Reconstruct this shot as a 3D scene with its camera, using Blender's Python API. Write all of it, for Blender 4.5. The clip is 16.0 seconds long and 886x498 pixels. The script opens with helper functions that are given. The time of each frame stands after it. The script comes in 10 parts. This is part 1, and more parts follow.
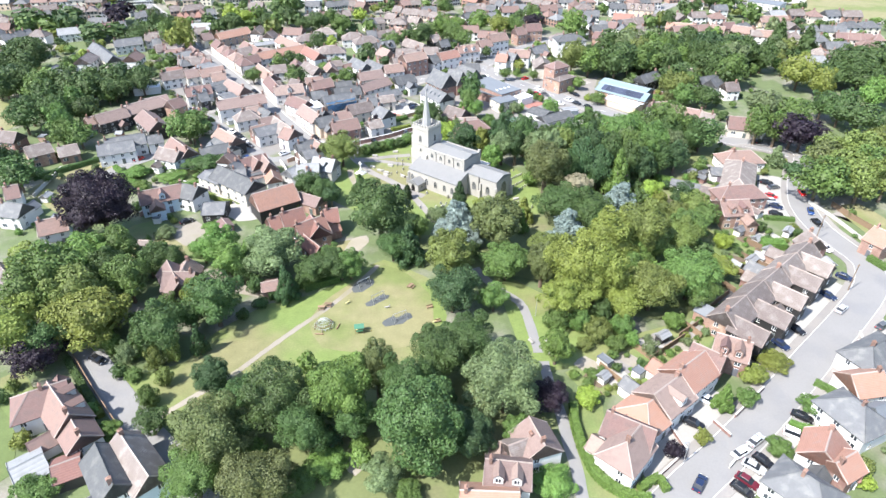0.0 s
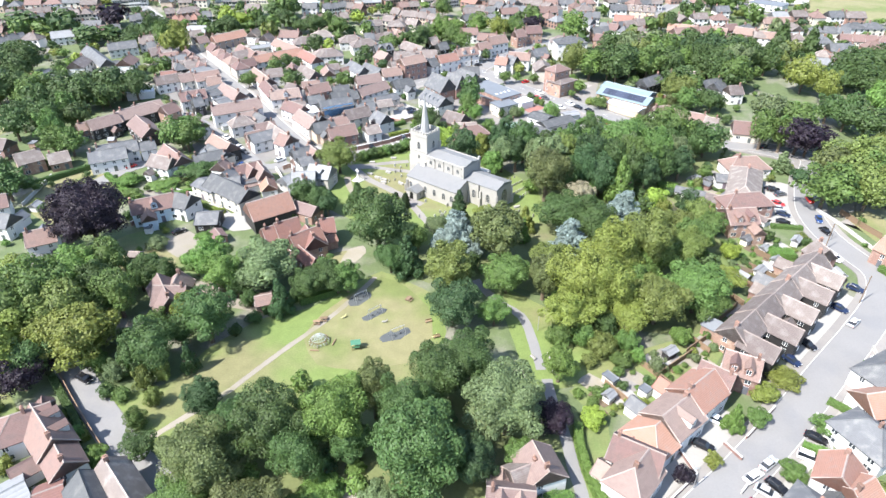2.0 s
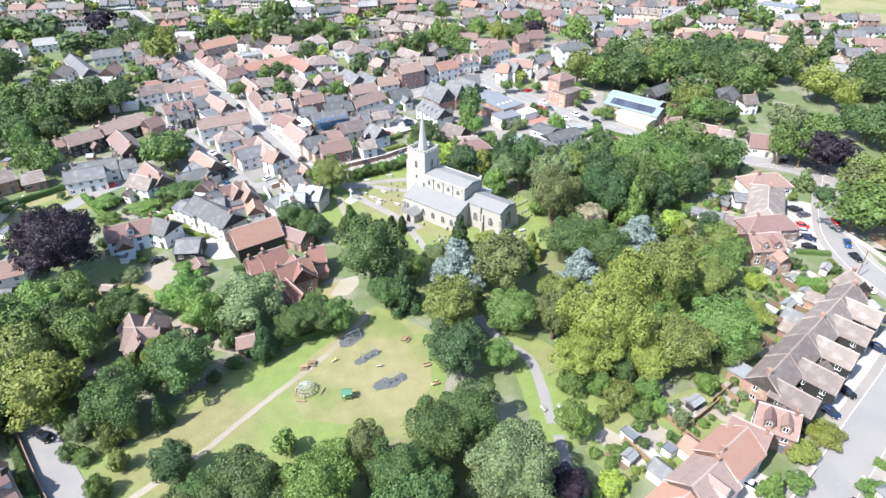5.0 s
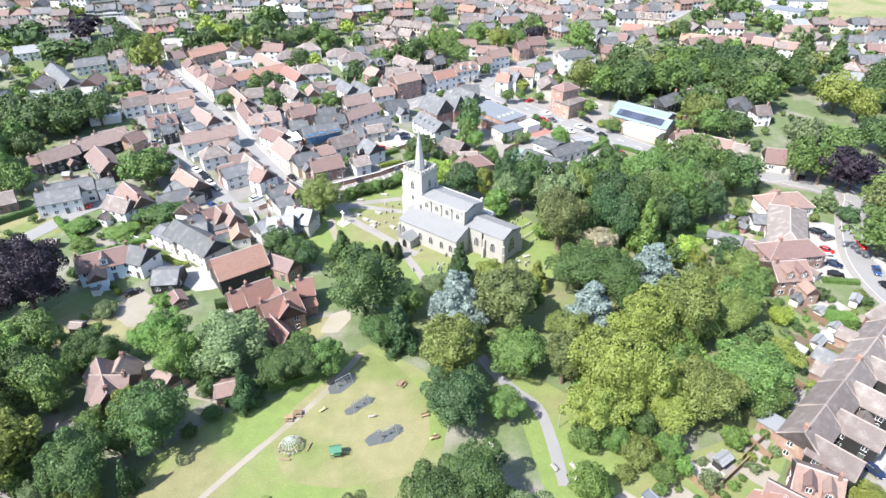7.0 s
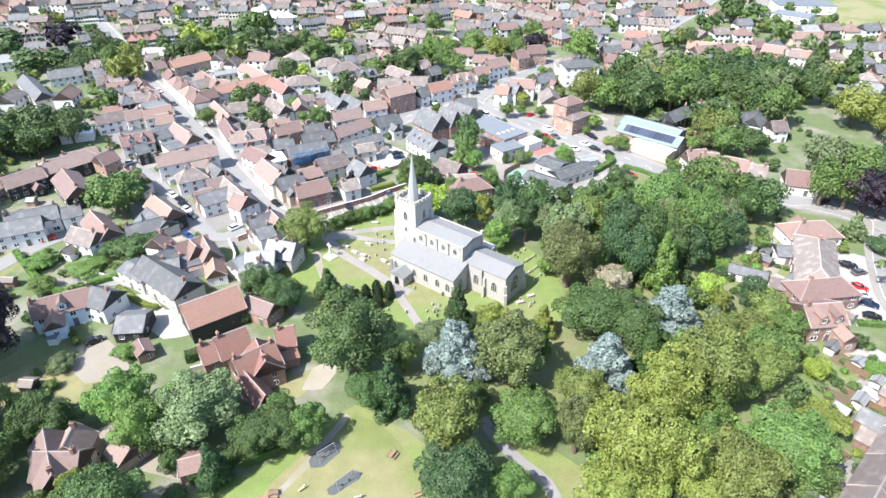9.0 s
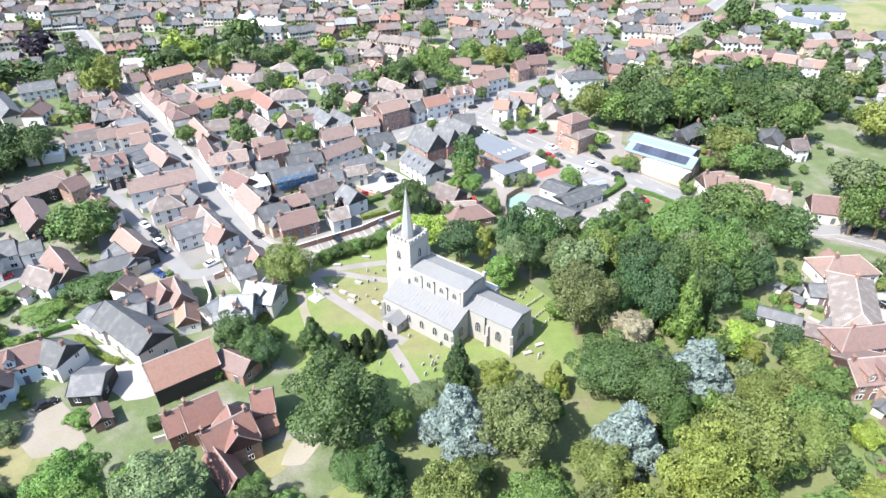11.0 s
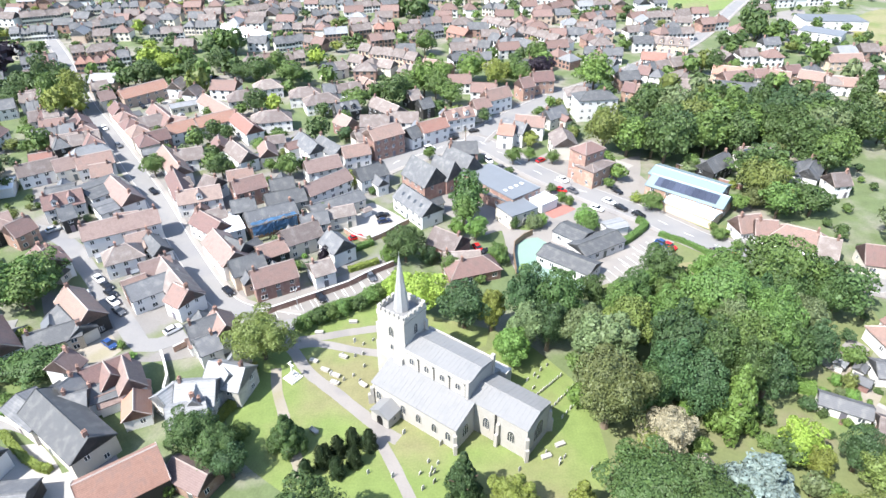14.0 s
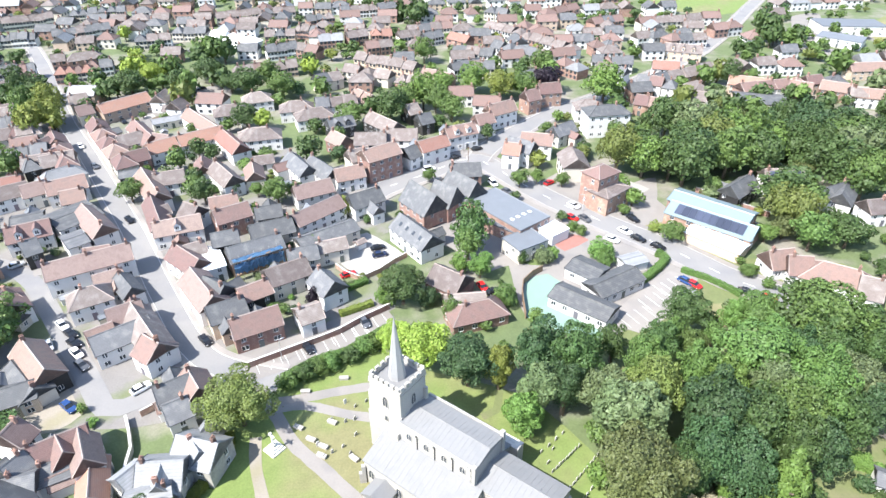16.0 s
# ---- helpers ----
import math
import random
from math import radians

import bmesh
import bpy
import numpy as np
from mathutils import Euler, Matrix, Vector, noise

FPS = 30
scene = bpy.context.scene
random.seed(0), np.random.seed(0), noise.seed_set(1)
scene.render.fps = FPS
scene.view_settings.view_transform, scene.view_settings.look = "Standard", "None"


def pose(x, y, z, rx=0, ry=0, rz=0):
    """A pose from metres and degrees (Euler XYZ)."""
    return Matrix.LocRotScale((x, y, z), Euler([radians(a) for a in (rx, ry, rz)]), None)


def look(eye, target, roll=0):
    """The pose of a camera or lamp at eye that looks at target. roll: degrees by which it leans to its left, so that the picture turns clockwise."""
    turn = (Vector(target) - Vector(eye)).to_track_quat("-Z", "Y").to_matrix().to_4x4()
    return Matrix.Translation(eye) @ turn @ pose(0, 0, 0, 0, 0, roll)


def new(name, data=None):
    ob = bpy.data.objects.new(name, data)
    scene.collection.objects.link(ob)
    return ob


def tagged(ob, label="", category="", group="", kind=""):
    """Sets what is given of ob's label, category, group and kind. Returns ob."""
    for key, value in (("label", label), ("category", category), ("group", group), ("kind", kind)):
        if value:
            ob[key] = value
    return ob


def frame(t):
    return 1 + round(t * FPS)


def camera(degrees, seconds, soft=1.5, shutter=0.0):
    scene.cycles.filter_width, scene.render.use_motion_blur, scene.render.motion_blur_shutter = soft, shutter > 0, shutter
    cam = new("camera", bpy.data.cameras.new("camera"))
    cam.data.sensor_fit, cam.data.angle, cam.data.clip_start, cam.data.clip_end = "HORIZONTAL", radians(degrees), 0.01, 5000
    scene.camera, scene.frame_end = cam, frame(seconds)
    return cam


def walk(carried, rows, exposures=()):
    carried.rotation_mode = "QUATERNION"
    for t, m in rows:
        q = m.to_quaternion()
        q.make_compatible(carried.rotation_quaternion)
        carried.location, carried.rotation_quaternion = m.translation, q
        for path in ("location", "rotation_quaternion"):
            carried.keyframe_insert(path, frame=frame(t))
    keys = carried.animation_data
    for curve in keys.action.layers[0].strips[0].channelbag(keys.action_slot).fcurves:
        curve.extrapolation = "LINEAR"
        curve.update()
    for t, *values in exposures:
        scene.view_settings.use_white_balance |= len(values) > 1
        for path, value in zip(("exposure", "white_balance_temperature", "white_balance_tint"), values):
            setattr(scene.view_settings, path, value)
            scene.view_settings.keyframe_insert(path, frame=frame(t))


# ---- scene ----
cam = camera(71.2, 16.0)
PATH = [
    (0, (2.088, -1.568, 98.134), (2.081, 0.102, 97.034), -0.2),
    (0.5, (2.06, -0.402, 98.106), (2.055, 1.269, 97.007), -0.2),
    (1, (2.045, 0.859, 98.079), (2.04, 2.53, 96.98), -0.2),
    (1.5, (2.084, 2.35, 98.043), (2.08, 4.021, 96.944), -0.2),
    (2, (2.137, 4.143, 98.005), (2.132, 5.813, 96.905), -0.3),
    (2.5, (2.188, 6.177, 97.982), (2.183, 7.847, 96.882), -0.3),
    (3, (2.238, 8.419, 97.944), (2.233, 10.088, 96.842), -0.3),
    (3.5, (2.245, 10.952, 97.887), (2.24, 12.621, 96.785), -0.5),
    (4, (2.222, 13.84, 97.805), (2.217, 15.508, 96.701), -0.5),
    (6.5, (1.973, 31.018, 96.673), (1.975, 32.689, 95.573), -0.6),
    (7, (1.941, 35.008, 96.563), (1.945, 36.678, 95.463), -0.6),
    (7.5, (2.002, 39.431, 96.441), (2.009, 41.101, 95.34), -0.6),
    (8, (2.068, 44.088, 96.32), (2.079, 45.757, 95.219), -0.6),
    (8.5, (2.17, 48.859, 96.206), (2.183, 50.529, 95.105), -0.6),
    (9, (2.166, 53.528, 96.099), (2.182, 55.198, 94.998), -0.6),
    (11.5, (1.731, 77.269, 95.168), (1.766, 78.941, 94.07), -0.5),
    (12, (1.655, 82.002, 95.078), (1.693, 83.674, 93.981), -0.4),
    (12.5, (1.574, 86.721, 94.989), (1.615, 88.392, 93.891), -0.3),
    (13, (1.534, 91.481, 94.893), (1.577, 93.152, 93.794), -0.4),
    (13.5, (1.547, 96.24, 94.816), (1.592, 97.91, 93.716), -0.3),
    (14, (1.509, 100.98, 94.782), (1.555, 102.648, 93.68), -0.3),
    (14.5, (1.489, 105.729, 94.75), (1.536, 107.396, 93.646), -0.4),
    (15, (1.506, 110.445, 94.703), (1.554, 112.112, 93.598), -0.3),
    (15.5, (1.629, 115.193, 94.663), (1.677, 116.859, 93.557), -0.4),
    (16, (1.784, 119.967, 94.642), (1.83, 121.631, 93.535), -0.4),
]
walk(cam, [(t, look(eye, target, roll)) for t, eye, target, roll in PATH], [(0, 1.40), (4, 1.40), (9, 1.44), (12.5, 1.45), (16, 1.48)])


# ---- world and sun ----
SUN_AZ = radians(214)      # where the sun stands, counted from +x towards +y
SUN_EL = radians(52)
world = bpy.data.worlds.new("sky")
scene.world = world
world.use_nodes = True
wn = world.node_tree.nodes
wl = world.node_tree.links
sky = wn.new("ShaderNodeTexSky")
sky.sky_type = 'NISHITA'
sky.sun_disc = False
sky.sun_elevation = SUN_EL
sky.sun_rotation = radians(90) - SUN_AZ
sky.air_density, sky.dust_density = 1.0, 0.8
wl.new(sky.outputs[0], wn["Background"].inputs[0])
wn["Background"].inputs[1].default_value = 0.15
sun_data = bpy.data.lights.new("sun", 'SUN')
sun_data.energy, sun_data.angle, sun_data.color = 4.35, radians(0.6), (1.0, 0.97, 0.93)
sun = new("sun", sun_data)
sun.matrix_world = look((math.cos(SUN_AZ) * math.cos(SUN_EL) * 300, math.sin(SUN_AZ) * math.cos(SUN_EL) * 300,
                         math.sin(SUN_EL) * 300), (0, 0, 0))


# ---- materials ----
def mat(name, colour, rough=0.8, metal=0.0, vary=0.12, hue=0.0, scale=1.5, fine=9.0, bump=0.15, second=None, amount=0.5,
        courses=0.0, transl=0.0, per_object=0.25, per_island=0.0, big=0.0):
    """A procedural surface: two scales of noise, variation from piece to piece, and a second colour in patches."""
    m = bpy.data.materials.new(name)
    m.use_nodes = True
    n, l = m.node_tree.nodes, m.node_tree.links
    bsdf = n["Principled BSDF"]
    out = n["Material Output"]
    tex = n.new("ShaderNodeTexCoord")
    nz = n.new("ShaderNodeTexNoise")
    nz.inputs["Scale"].default_value, nz.inputs["Detail"].default_value = scale, 4
    nf = n.new("ShaderNodeTexNoise")
    nf.inputs["Scale"].default_value, nf.inputs["Detail"].default_value = fine, 3
    if big:
        geo = n.new("ShaderNodeNewGeometry")
        source = geo.outputs["Position"]
    else:
        source = tex.outputs["Object"]
    l.new(source, nz.inputs["Vector"])
    l.new(source, nf.inputs["Vector"])
    base = n.new("ShaderNodeRGB")
    base.outputs[0].default_value = (*colour, 1)
    col = base.outputs[0]
    if second:
        ramp = n.new("ShaderNodeValToRGB")
        ramp.color_ramp.elements[0].position, ramp.color_ramp.elements[1].position = 0.62 - amount * 0.3, 0.78 - amount * 0.3
        src = nz
        if big:
            src = n.new("ShaderNodeTexNoise")
            src.inputs["Scale"].default_value, src.inputs["Detail"].default_value = big, 5
            l.new(source, src.inputs["Vector"])
        l.new(src.outputs["Fac"], ramp.inputs["Fac"])
        mix = n.new("ShaderNodeMixRGB")
        mix.inputs[2].default_value = (*second, 1)
        l.new(ramp.outputs["Color"], mix.inputs[0])
        l.new(col, mix.inputs[1])
        col = mix.outputs[0]
    info = n.new("ShaderNodeObjectInfo")
    value = n.new("ShaderNodeMath")
    value.operation = 'MULTIPLY_ADD'
    l.new(info.outputs["Random"], value.inputs[0])
    value.inputs[1].default_value, value.inputs[2].default_value = per_object * 2, 1 - per_object
    grain = n.new("ShaderNodeMath")
    grain.operation = 'MULTIPLY_ADD'
    both = n.new("ShaderNodeMath")
    both.operation = 'ADD'
    l.new(nz.outputs["Fac"], both.inputs[0])
    l.new(nf.outputs["Fac"], both.inputs[1])
    l.new(both.outputs[0], grain.inputs[0])
    grain.inputs[1].default_value, grain.inputs[2].default_value = vary * 3, 1 - vary * 3
    total = n.new("ShaderNodeMath")
    total.operation = 'MULTIPLY'
    l.new(value.outputs[0], total.inputs[0])
    l.new(grain.outputs[0], total.inputs[1])
    last = total
    if per_island:
        geo2 = n.new("ShaderNodeNewGeometry")
        isl = n.new("ShaderNodeMath")
        isl.operation = 'MULTIPLY_ADD'
        l.new(geo2.outputs["Random Per Island"], isl.inputs[0])
        isl.inputs[1].default_value, isl.inputs[2].default_value = per_island * 2, 1 - per_island
        t2 = n.new("ShaderNodeMath")
        t2.operation = 'MULTIPLY'
        l.new(total.outputs[0], t2.inputs[0])
        l.new(isl.outputs[0], t2.inputs[1])
        last = t2
    height = nf.outputs["Fac"]
    if courses:
        wave = n.new("ShaderNodeTexWave")
        wave.wave_type, wave.bands_direction, wave.wave_profile = 'BANDS', 'Z', 'SAW'
        wave.inputs["Scale"].default_value, wave.inputs["Distortion"].default_value = courses, 0.6
        wave.inputs["Detail"].default_value = 1.0
        l.new(tex.outputs["Object"], wave.inputs["Vector"])
        dark = n.new("ShaderNodeMath")
        dark.operation = 'MULTIPLY_ADD'
        l.new(wave.outputs["Fac"], dark.inputs[0])
        dark.inputs[1].default_value, dark.inputs[2].default_value = 0.28, 0.84
        t3 = n.new("ShaderNodeMath")
        t3.operation = 'MULTIPLY'
        l.new(last.outputs[0], t3.inputs[0])
        l.new(dark.outputs[0], t3.inputs[1])
        last = t3
        height = wave.outputs["Fac"]
    hsv = n.new("ShaderNodeHueSaturation")
    l.new(col, hsv.inputs["Color"])
    l.new(last.outputs[0], hsv.inputs["Value"])
    if hue:
        hm = n.new("ShaderNodeMath")
        hm.operation = 'MULTIPLY_ADD'
        l.new(info.outputs["Random"], hm.inputs[0])
        hm.inputs[1].default_value, hm.inputs[2].default_value = hue * 2, 0.5 - hue
        l.new(hm.outputs[0], hsv.inputs["Hue"])
    l.new(hsv.outputs[0], bsdf.inputs["Base Color"])
    bsdf.inputs["Roughness"].default_value = rough
    bsdf.inputs["Metallic"].default_value = metal
    if bump:
        bp = n.new("ShaderNodeBump")
        bp.inputs["Strength"].default_value, bp.inputs["Distance"].default_value = bump, 0.08
        l.new(height, bp.inputs["Height"])
        l.new(bp.outputs[0], bsdf.inputs["Normal"])
    if transl:
        bsdf.inputs["Specular IOR Level"].default_value = 0.35
        tr = n.new("ShaderNodeBsdfTranslucent")
        l.new(hsv.outputs[0], tr.inputs["Color"])
        mx = n.new("ShaderNodeMixShader")
        mx.inputs[0].default_value = transl
        l.new(bsdf.outputs[0], mx.inputs[1])
        l.new(tr.outputs[0], mx.inputs[2])
        l.new(mx.outputs[0], out.inputs["Surface"])
    return m


ROOF = {
    "clay": mat("clay_roof_tiles", (0.180, 0.117, 0.102), 0.85, vary=0.19, hue=0.015, scale=0.7, fine=4, bump=0.6, courses=1.6, per_island=0.16,
                second=(0.138, 0.097, 0.086), amount=0.5),
    "orange": mat("orange_roof_tiles", (0.235, 0.126, 0.098), 0.85, vary=0.12, hue=0.012, scale=0.7, fine=4, bump=0.6, courses=1.6, per_island=0.16,
                  second=(0.205, 0.125, 0.102), amount=0.4),
    "red": mat("red_clay_roof_tiles", (0.208, 0.110, 0.088), 0.85, vary=0.18, hue=0.012, scale=0.7, fine=4, bump=0.6, courses=1.6, per_island=0.1,
               second=(0.165, 0.095, 0.080), amount=0.45),
    "faded": mat("faded_pink_roof_tiles", (0.200, 0.146, 0.129), 0.85, vary=0.17, hue=0.012, scale=0.7, fine=4, bump=0.6, courses=1.6, per_island=0.16,
                 second=(0.160, 0.115, 0.102), amount=0.5),
    "brown": mat("brown_roof_tiles", (0.145, 0.120, 0.110), 0.85, vary=0.17, hue=0.012, scale=0.6, fine=4, bump=0.6, courses=1.6, per_island=0.16,
                 second=(0.175, 0.155, 0.145), amount=0.4),
    "slate": mat("slate_roof", (0.088, 0.091, 0.096), 0.72, vary=0.14, hue=0.01, scale=0.6, fine=4, bump=0.4, courses=1.8, per_island=0.16,
                 second=(0.118, 0.119, 0.118), amount=0.4),
    "pale": mat("pale_grey_roof", (0.205, 0.21, 0.216), 0.6, vary=0.08, scale=0.5, fine=3, bump=0.3, courses=0.9, per_island=0.16,
                second=(0.165, 0.17, 0.17), amount=0.4, per_object=0.12),
    "blue": mat("pale_blue_metal_roof", (0.170, 0.222, 0.242), 0.45, vary=0.05, scale=0.3, bump=0.1, per_object=0.1),
    "white": mat("white_roof_sheet", (0.72, 0.73, 0.74), 0.6, vary=0.05, scale=0.4, bump=0.05, per_object=0.05),
    "flat": mat("grey_flat_roof_felt", (0.125, 0.137, 0.152), 0.7, vary=0.08, scale=0.3, fine=3, bump=0.1, per_object=0.15),
}
WALL = {
    "white": mat("white_render", (0.60, 0.59, 0.575), 0.85, vary=0.05, scale=0.5, fine=5, bump=0.1, per_object=0.08),
    "cream": mat("cream_render", (0.54, 0.50, 0.43), 0.85, vary=0.07, scale=0.5, fine=5, bump=0.1, per_object=0.12),
    "brick": mat("red_brick", (0.29, 0.175, 0.142), 0.9, vary=0.12, hue=0.015, scale=0.8, fine=7, bump=0.4, courses=2.2,
                 second=(0.33, 0.235, 0.19), amount=0.4),
    "buff": mat("buff_brick", (0.46, 0.36, 0.28), 0.9, vary=0.10, hue=0.012, scale=0.8, fine=7, bump=0.3, courses=2.2),
    "black": mat("black_weatherboard", (0.025, 0.024, 0.024), 0.7, vary=0.12, scale=0.8, bump=0.5, courses=1.0),
    "stone": mat("flint_and_stone", (0.44, 0.42, 0.38), 0.9, vary=0.14, scale=0.9, fine=5, bump=0.5, second=(0.32, 0.31, 0.29),
                 amount=0.4, per_object=0.08),
    "blue": mat("pale_blue_render", (0.55, 0.63, 0.68), 0.85, vary=0.05, scale=0.5, bump=0.1, per_object=0.05),
}
M_FRAME = mat("white_window_frame", (0.75, 0.75, 0.74), 0.5, vary=0.02, bump=0.0, per_object=0.04)
M_GLASS = mat("window_glass", (0.05, 0.058, 0.068), 0.12, vary=0.02, bump=0.0, per_object=0.3)
M_DOOR = mat("painted_door", (0.10, 0.11, 0.12), 0.5, vary=0.05, hue=0.3, bump=0.05, per_object=0.4)
M_BRICK_STACK = mat("chimney_brick", (0.25, 0.155, 0.125), 0.9, vary=0.12, scale=1.2, fine=8, bump=0.4, courses=2.4)
M_RIDGE = mat("pale_ridge_tiles", (0.30, 0.245, 0.22), 0.85, vary=0.12, scale=1.2, fine=8, bump=0.3)
M_POT = mat("terracotta_pot", (0.33, 0.19, 0.135), 0.8, vary=0.08)
# dark panel blue, lightened in its base colour to imitate reflected light
M_SOLAR = mat("solar_panel_glass", (0.05, 0.058, 0.085), 0.2, vary=0.04, bump=0.0)
M_GROUND = mat("garden_ground", (0.095, 0.125, 0.052), 0.95, vary=0.20, scale=0.30, fine=2.0, bump=0.3, second=(0.20, 0.185, 0.155), amount=0.45,
               big=0.055, per_object=0.0)
M_LAWN = mat("park_grass", (0.132, 0.178, 0.050), 0.95, vary=0.17, scale=0.35, fine=2.6, bump=0.3, second=(0.168, 0.160, 0.076), amount=0.5,
             big=0.035, per_object=0.0)
M_DRY = mat("dry_grass", (0.190, 0.178, 0.088), 0.95, vary=0.14, scale=0.35, fine=2.6, bump=0.3, second=(0.125, 0.150, 0.048), amount=0.5,
            big=0.05, per_object=0.0)
M_GARDEN = mat("garden_lawn", (0.108, 0.146, 0.048), 0.95, vary=0.15, scale=0.35, fine=2.6, bump=0.3, second=(0.155, 0.160, 0.068), amount=0.45,
               big=0.07, per_object=0.15)
M_EARTH = mat("bare_shaded_earth", (0.12, 0.14, 0.055), 0.95, vary=0.14, scale=0.2, fine=1.5, bump=0.4, second=(0.16, 0.145, 0.085),
              amount=0.25, big=0.07, per_object=0.0)
M_ROAD = mat("worn_asphalt", (0.200, 0.195, 0.190), 0.9, vary=0.06, scale=0.15, fine=2.5, bump=0.15, second=(0.175, 0.173, 0.176), amount=0.45,
             big=0.09, per_object=0.0)
M_PAVE = mat("paving", (0.222, 0.206, 0.190), 0.9, vary=0.07, scale=0.3, fine=2.5, bump=0.1, second=(0.185, 0.173, 0.165), amount=0.4,
             big=0.15, per_object=0.1)
M_RED = mat("red_brick_paving", (0.30, 0.14, 0.115), 0.9, vary=0.1, scale=0.8, fine=5, bump=0.2)
M_YARD = mat("yards_and_gardens", (0.175, 0.165, 0.155), 0.95, vary=0.12, scale=0.35, fine=2.5, bump=0.2, second=(0.115, 0.135, 0.062), amount=0.45,
             big=0.075, per_object=0.0)
M_GRAVEL = mat("pale_gravel", (0.245, 0.22, 0.182), 0.95, vary=0.10, scale=0.3, fine=3, bump=0.3, second=(0.21, 0.19, 0.13), amount=0.4,
               big=0.15, per_object=0.1)
M_CONCRETE = mat("bright_concrete", (0.295, 0.282, 0.262), 0.9, vary=0.05, scale=0.2, fine=2, bump=0.1, per_object=0.05)
M_MAT = mat("dark_rubber_surface", (0.075, 0.083, 0.085), 0.9, vary=0.08, scale=0.5, fine=4, bump=0.1, per_object=0.0)
M_COURT = mat("green_court_surface", (0.165, 0.25, 0.205), 0.9, vary=0.05, scale=0.2, bump=0.05)
M_LINE = mat("white_road_paint", (0.75, 0.75, 0.73), 0.8, vary=0.06, bump=0.0)
M_KERB = mat("concrete_kerb", (0.42, 0.41, 0.39), 0.9, vary=0.06, bump=0.1)
M_LEAD = mat("pale_lead_roof", (0.186, 0.186, 0.185), 0.65, vary=0.05, scale=0.4, fine=3, bump=0.05, second=(0.168, 0.170, 0.170), amount=0.45,
             per_object=0.03)
M_STONE = mat("pale_limestone", (0.335, 0.320, 0.292), 0.9, vary=0.10, scale=0.6, fine=4, bump=0.35, second=(0.33, 0.31, 0.28), amount=0.4,
              per_object=0.04)
M_SPIRE = mat("bright_lead_sheet", (0.30, 0.30, 0.295), 0.6, vary=0.06, scale=0.5, fine=3, bump=0.05, per_object=0.0)
M_WHITESTONE = mat("white_portland_stone", (0.62, 0.61, 0.58), 0.8, vary=0.05, scale=1.5, fine=9, bump=0.15, per_object=0.0)
M_GRAVE = mat("weathered_gravestone", (0.40, 0.39, 0.36), 0.9, vary=0.12, scale=2, fine=12, bump=0.4, per_object=0.3)
M_WOOD = mat("brown_timber", (0.20, 0.135, 0.085), 0.8, vary=0.15, scale=1.5, fine=9, bump=0.3, per_object=0.25)
M_BARK = mat("tree_bark", (0.12, 0.09, 0.065), 0.95, vary=0.2, scale=2, fine=10, bump=0.6)
M_STEEL = mat("galvanised_steel", (0.5, 0.51, 0.52), 0.4, metal=0.7, vary=0.05, bump=0.0)
M_TYRE = mat("black_tyre", (0.02, 0.02, 0.02), 0.8, vary=0.05, bump=0.0)
M_CARGLASS = mat("car_glass", (0.02, 0.024, 0.03), 0.06, vary=0.0, bump=0.0, per_object=0.1)
M_LAMP = mat("clear_lamp", (0.75, 0.75, 0.75), 0.15, vary=0.0, bump=0.0)
M_REDLAMP = mat("red_lamp", (0.45, 0.02, 0.02), 0.2, vary=0.0, bump=0.0)
M_TARP = mat("blue_sheeting", (0.10, 0.22, 0.38), 0.55, vary=0.12, scale=0.8, bump=0.5)


def leaf(name, colour, vary=0.22):
    return mat(name, colour, 0.6, vary=0.24, hue=0.012, scale=1.6, fine=6, bump=0.0, transl=0.15, per_object=0.16, per_island=vary)


LEAF = {
    "g": leaf("mid_green_leaves", (0.091, 0.152, 0.039)),
    "d": leaf("dark_green_leaves", (0.058, 0.101, 0.030)),
    "t": leaf("bluish_dark_green_leaves", (0.048, 0.092, 0.035)),
    "l": leaf("fresh_green_leaves", (0.112, 0.191, 0.044)),
    "y": leaf("yellow_green_leaves", (0.158, 0.194, 0.041)),
    "Y": leaf("lime_green_leaves", (0.215, 0.297, 0.049)),
    "o": leaf("olive_leaves", (0.124, 0.157, 0.041)),
    "w": leaf("grey_green_leaves", (0.116, 0.158, 0.068)),
    "b": leaf("blue_grey_needles", (0.181, 0.234, 0.214)),
    "p": leaf("deep_purple_leaves", (0.018, 0.011, 0.020), 0.12),
    "c": leaf("cream_flowering_leaves", (0.326, 0.305, 0.198)),
    "n": leaf("blackish_green_leaves", (0.028, 0.047, 0.019), 0.15),
    "k": leaf("dark_olive_leaves", (0.100, 0.124, 0.043)),
}


# ---- mesh helpers ----
def part(name, bm, material, parent=None, label=""):
    """Links a bmesh as one mesh object under a thing."""
    me = bpy.data.meshes.new(name)
    bm.to_mesh(me)
    bm.free()
    mats = material if isinstance(material, (list, tuple)) else [material]
    for k in mats:
        me.materials.append(k)
    ob = new(name, me)
    if parent:
        ob.parent = parent
    if label:
        tagged(ob, label)
    return ob


def mesh_of(name, verts, faces, mats, idx=None):
    me = bpy.data.meshes.new(name)
    me.from_pydata(verts, [], faces)
    for k in mats:
        me.materials.append(k)
    if idx is not None:
        me.polygons.foreach_set("material_index", idx)
    me.update()
    return me


def put(name, me, parent=None, m=None, label=""):
    ob = new(name, me)
    if parent:
        ob.parent = parent
    if m is not None:
        ob.matrix_local = m
    if label:
        tagged(ob, label)
    return ob


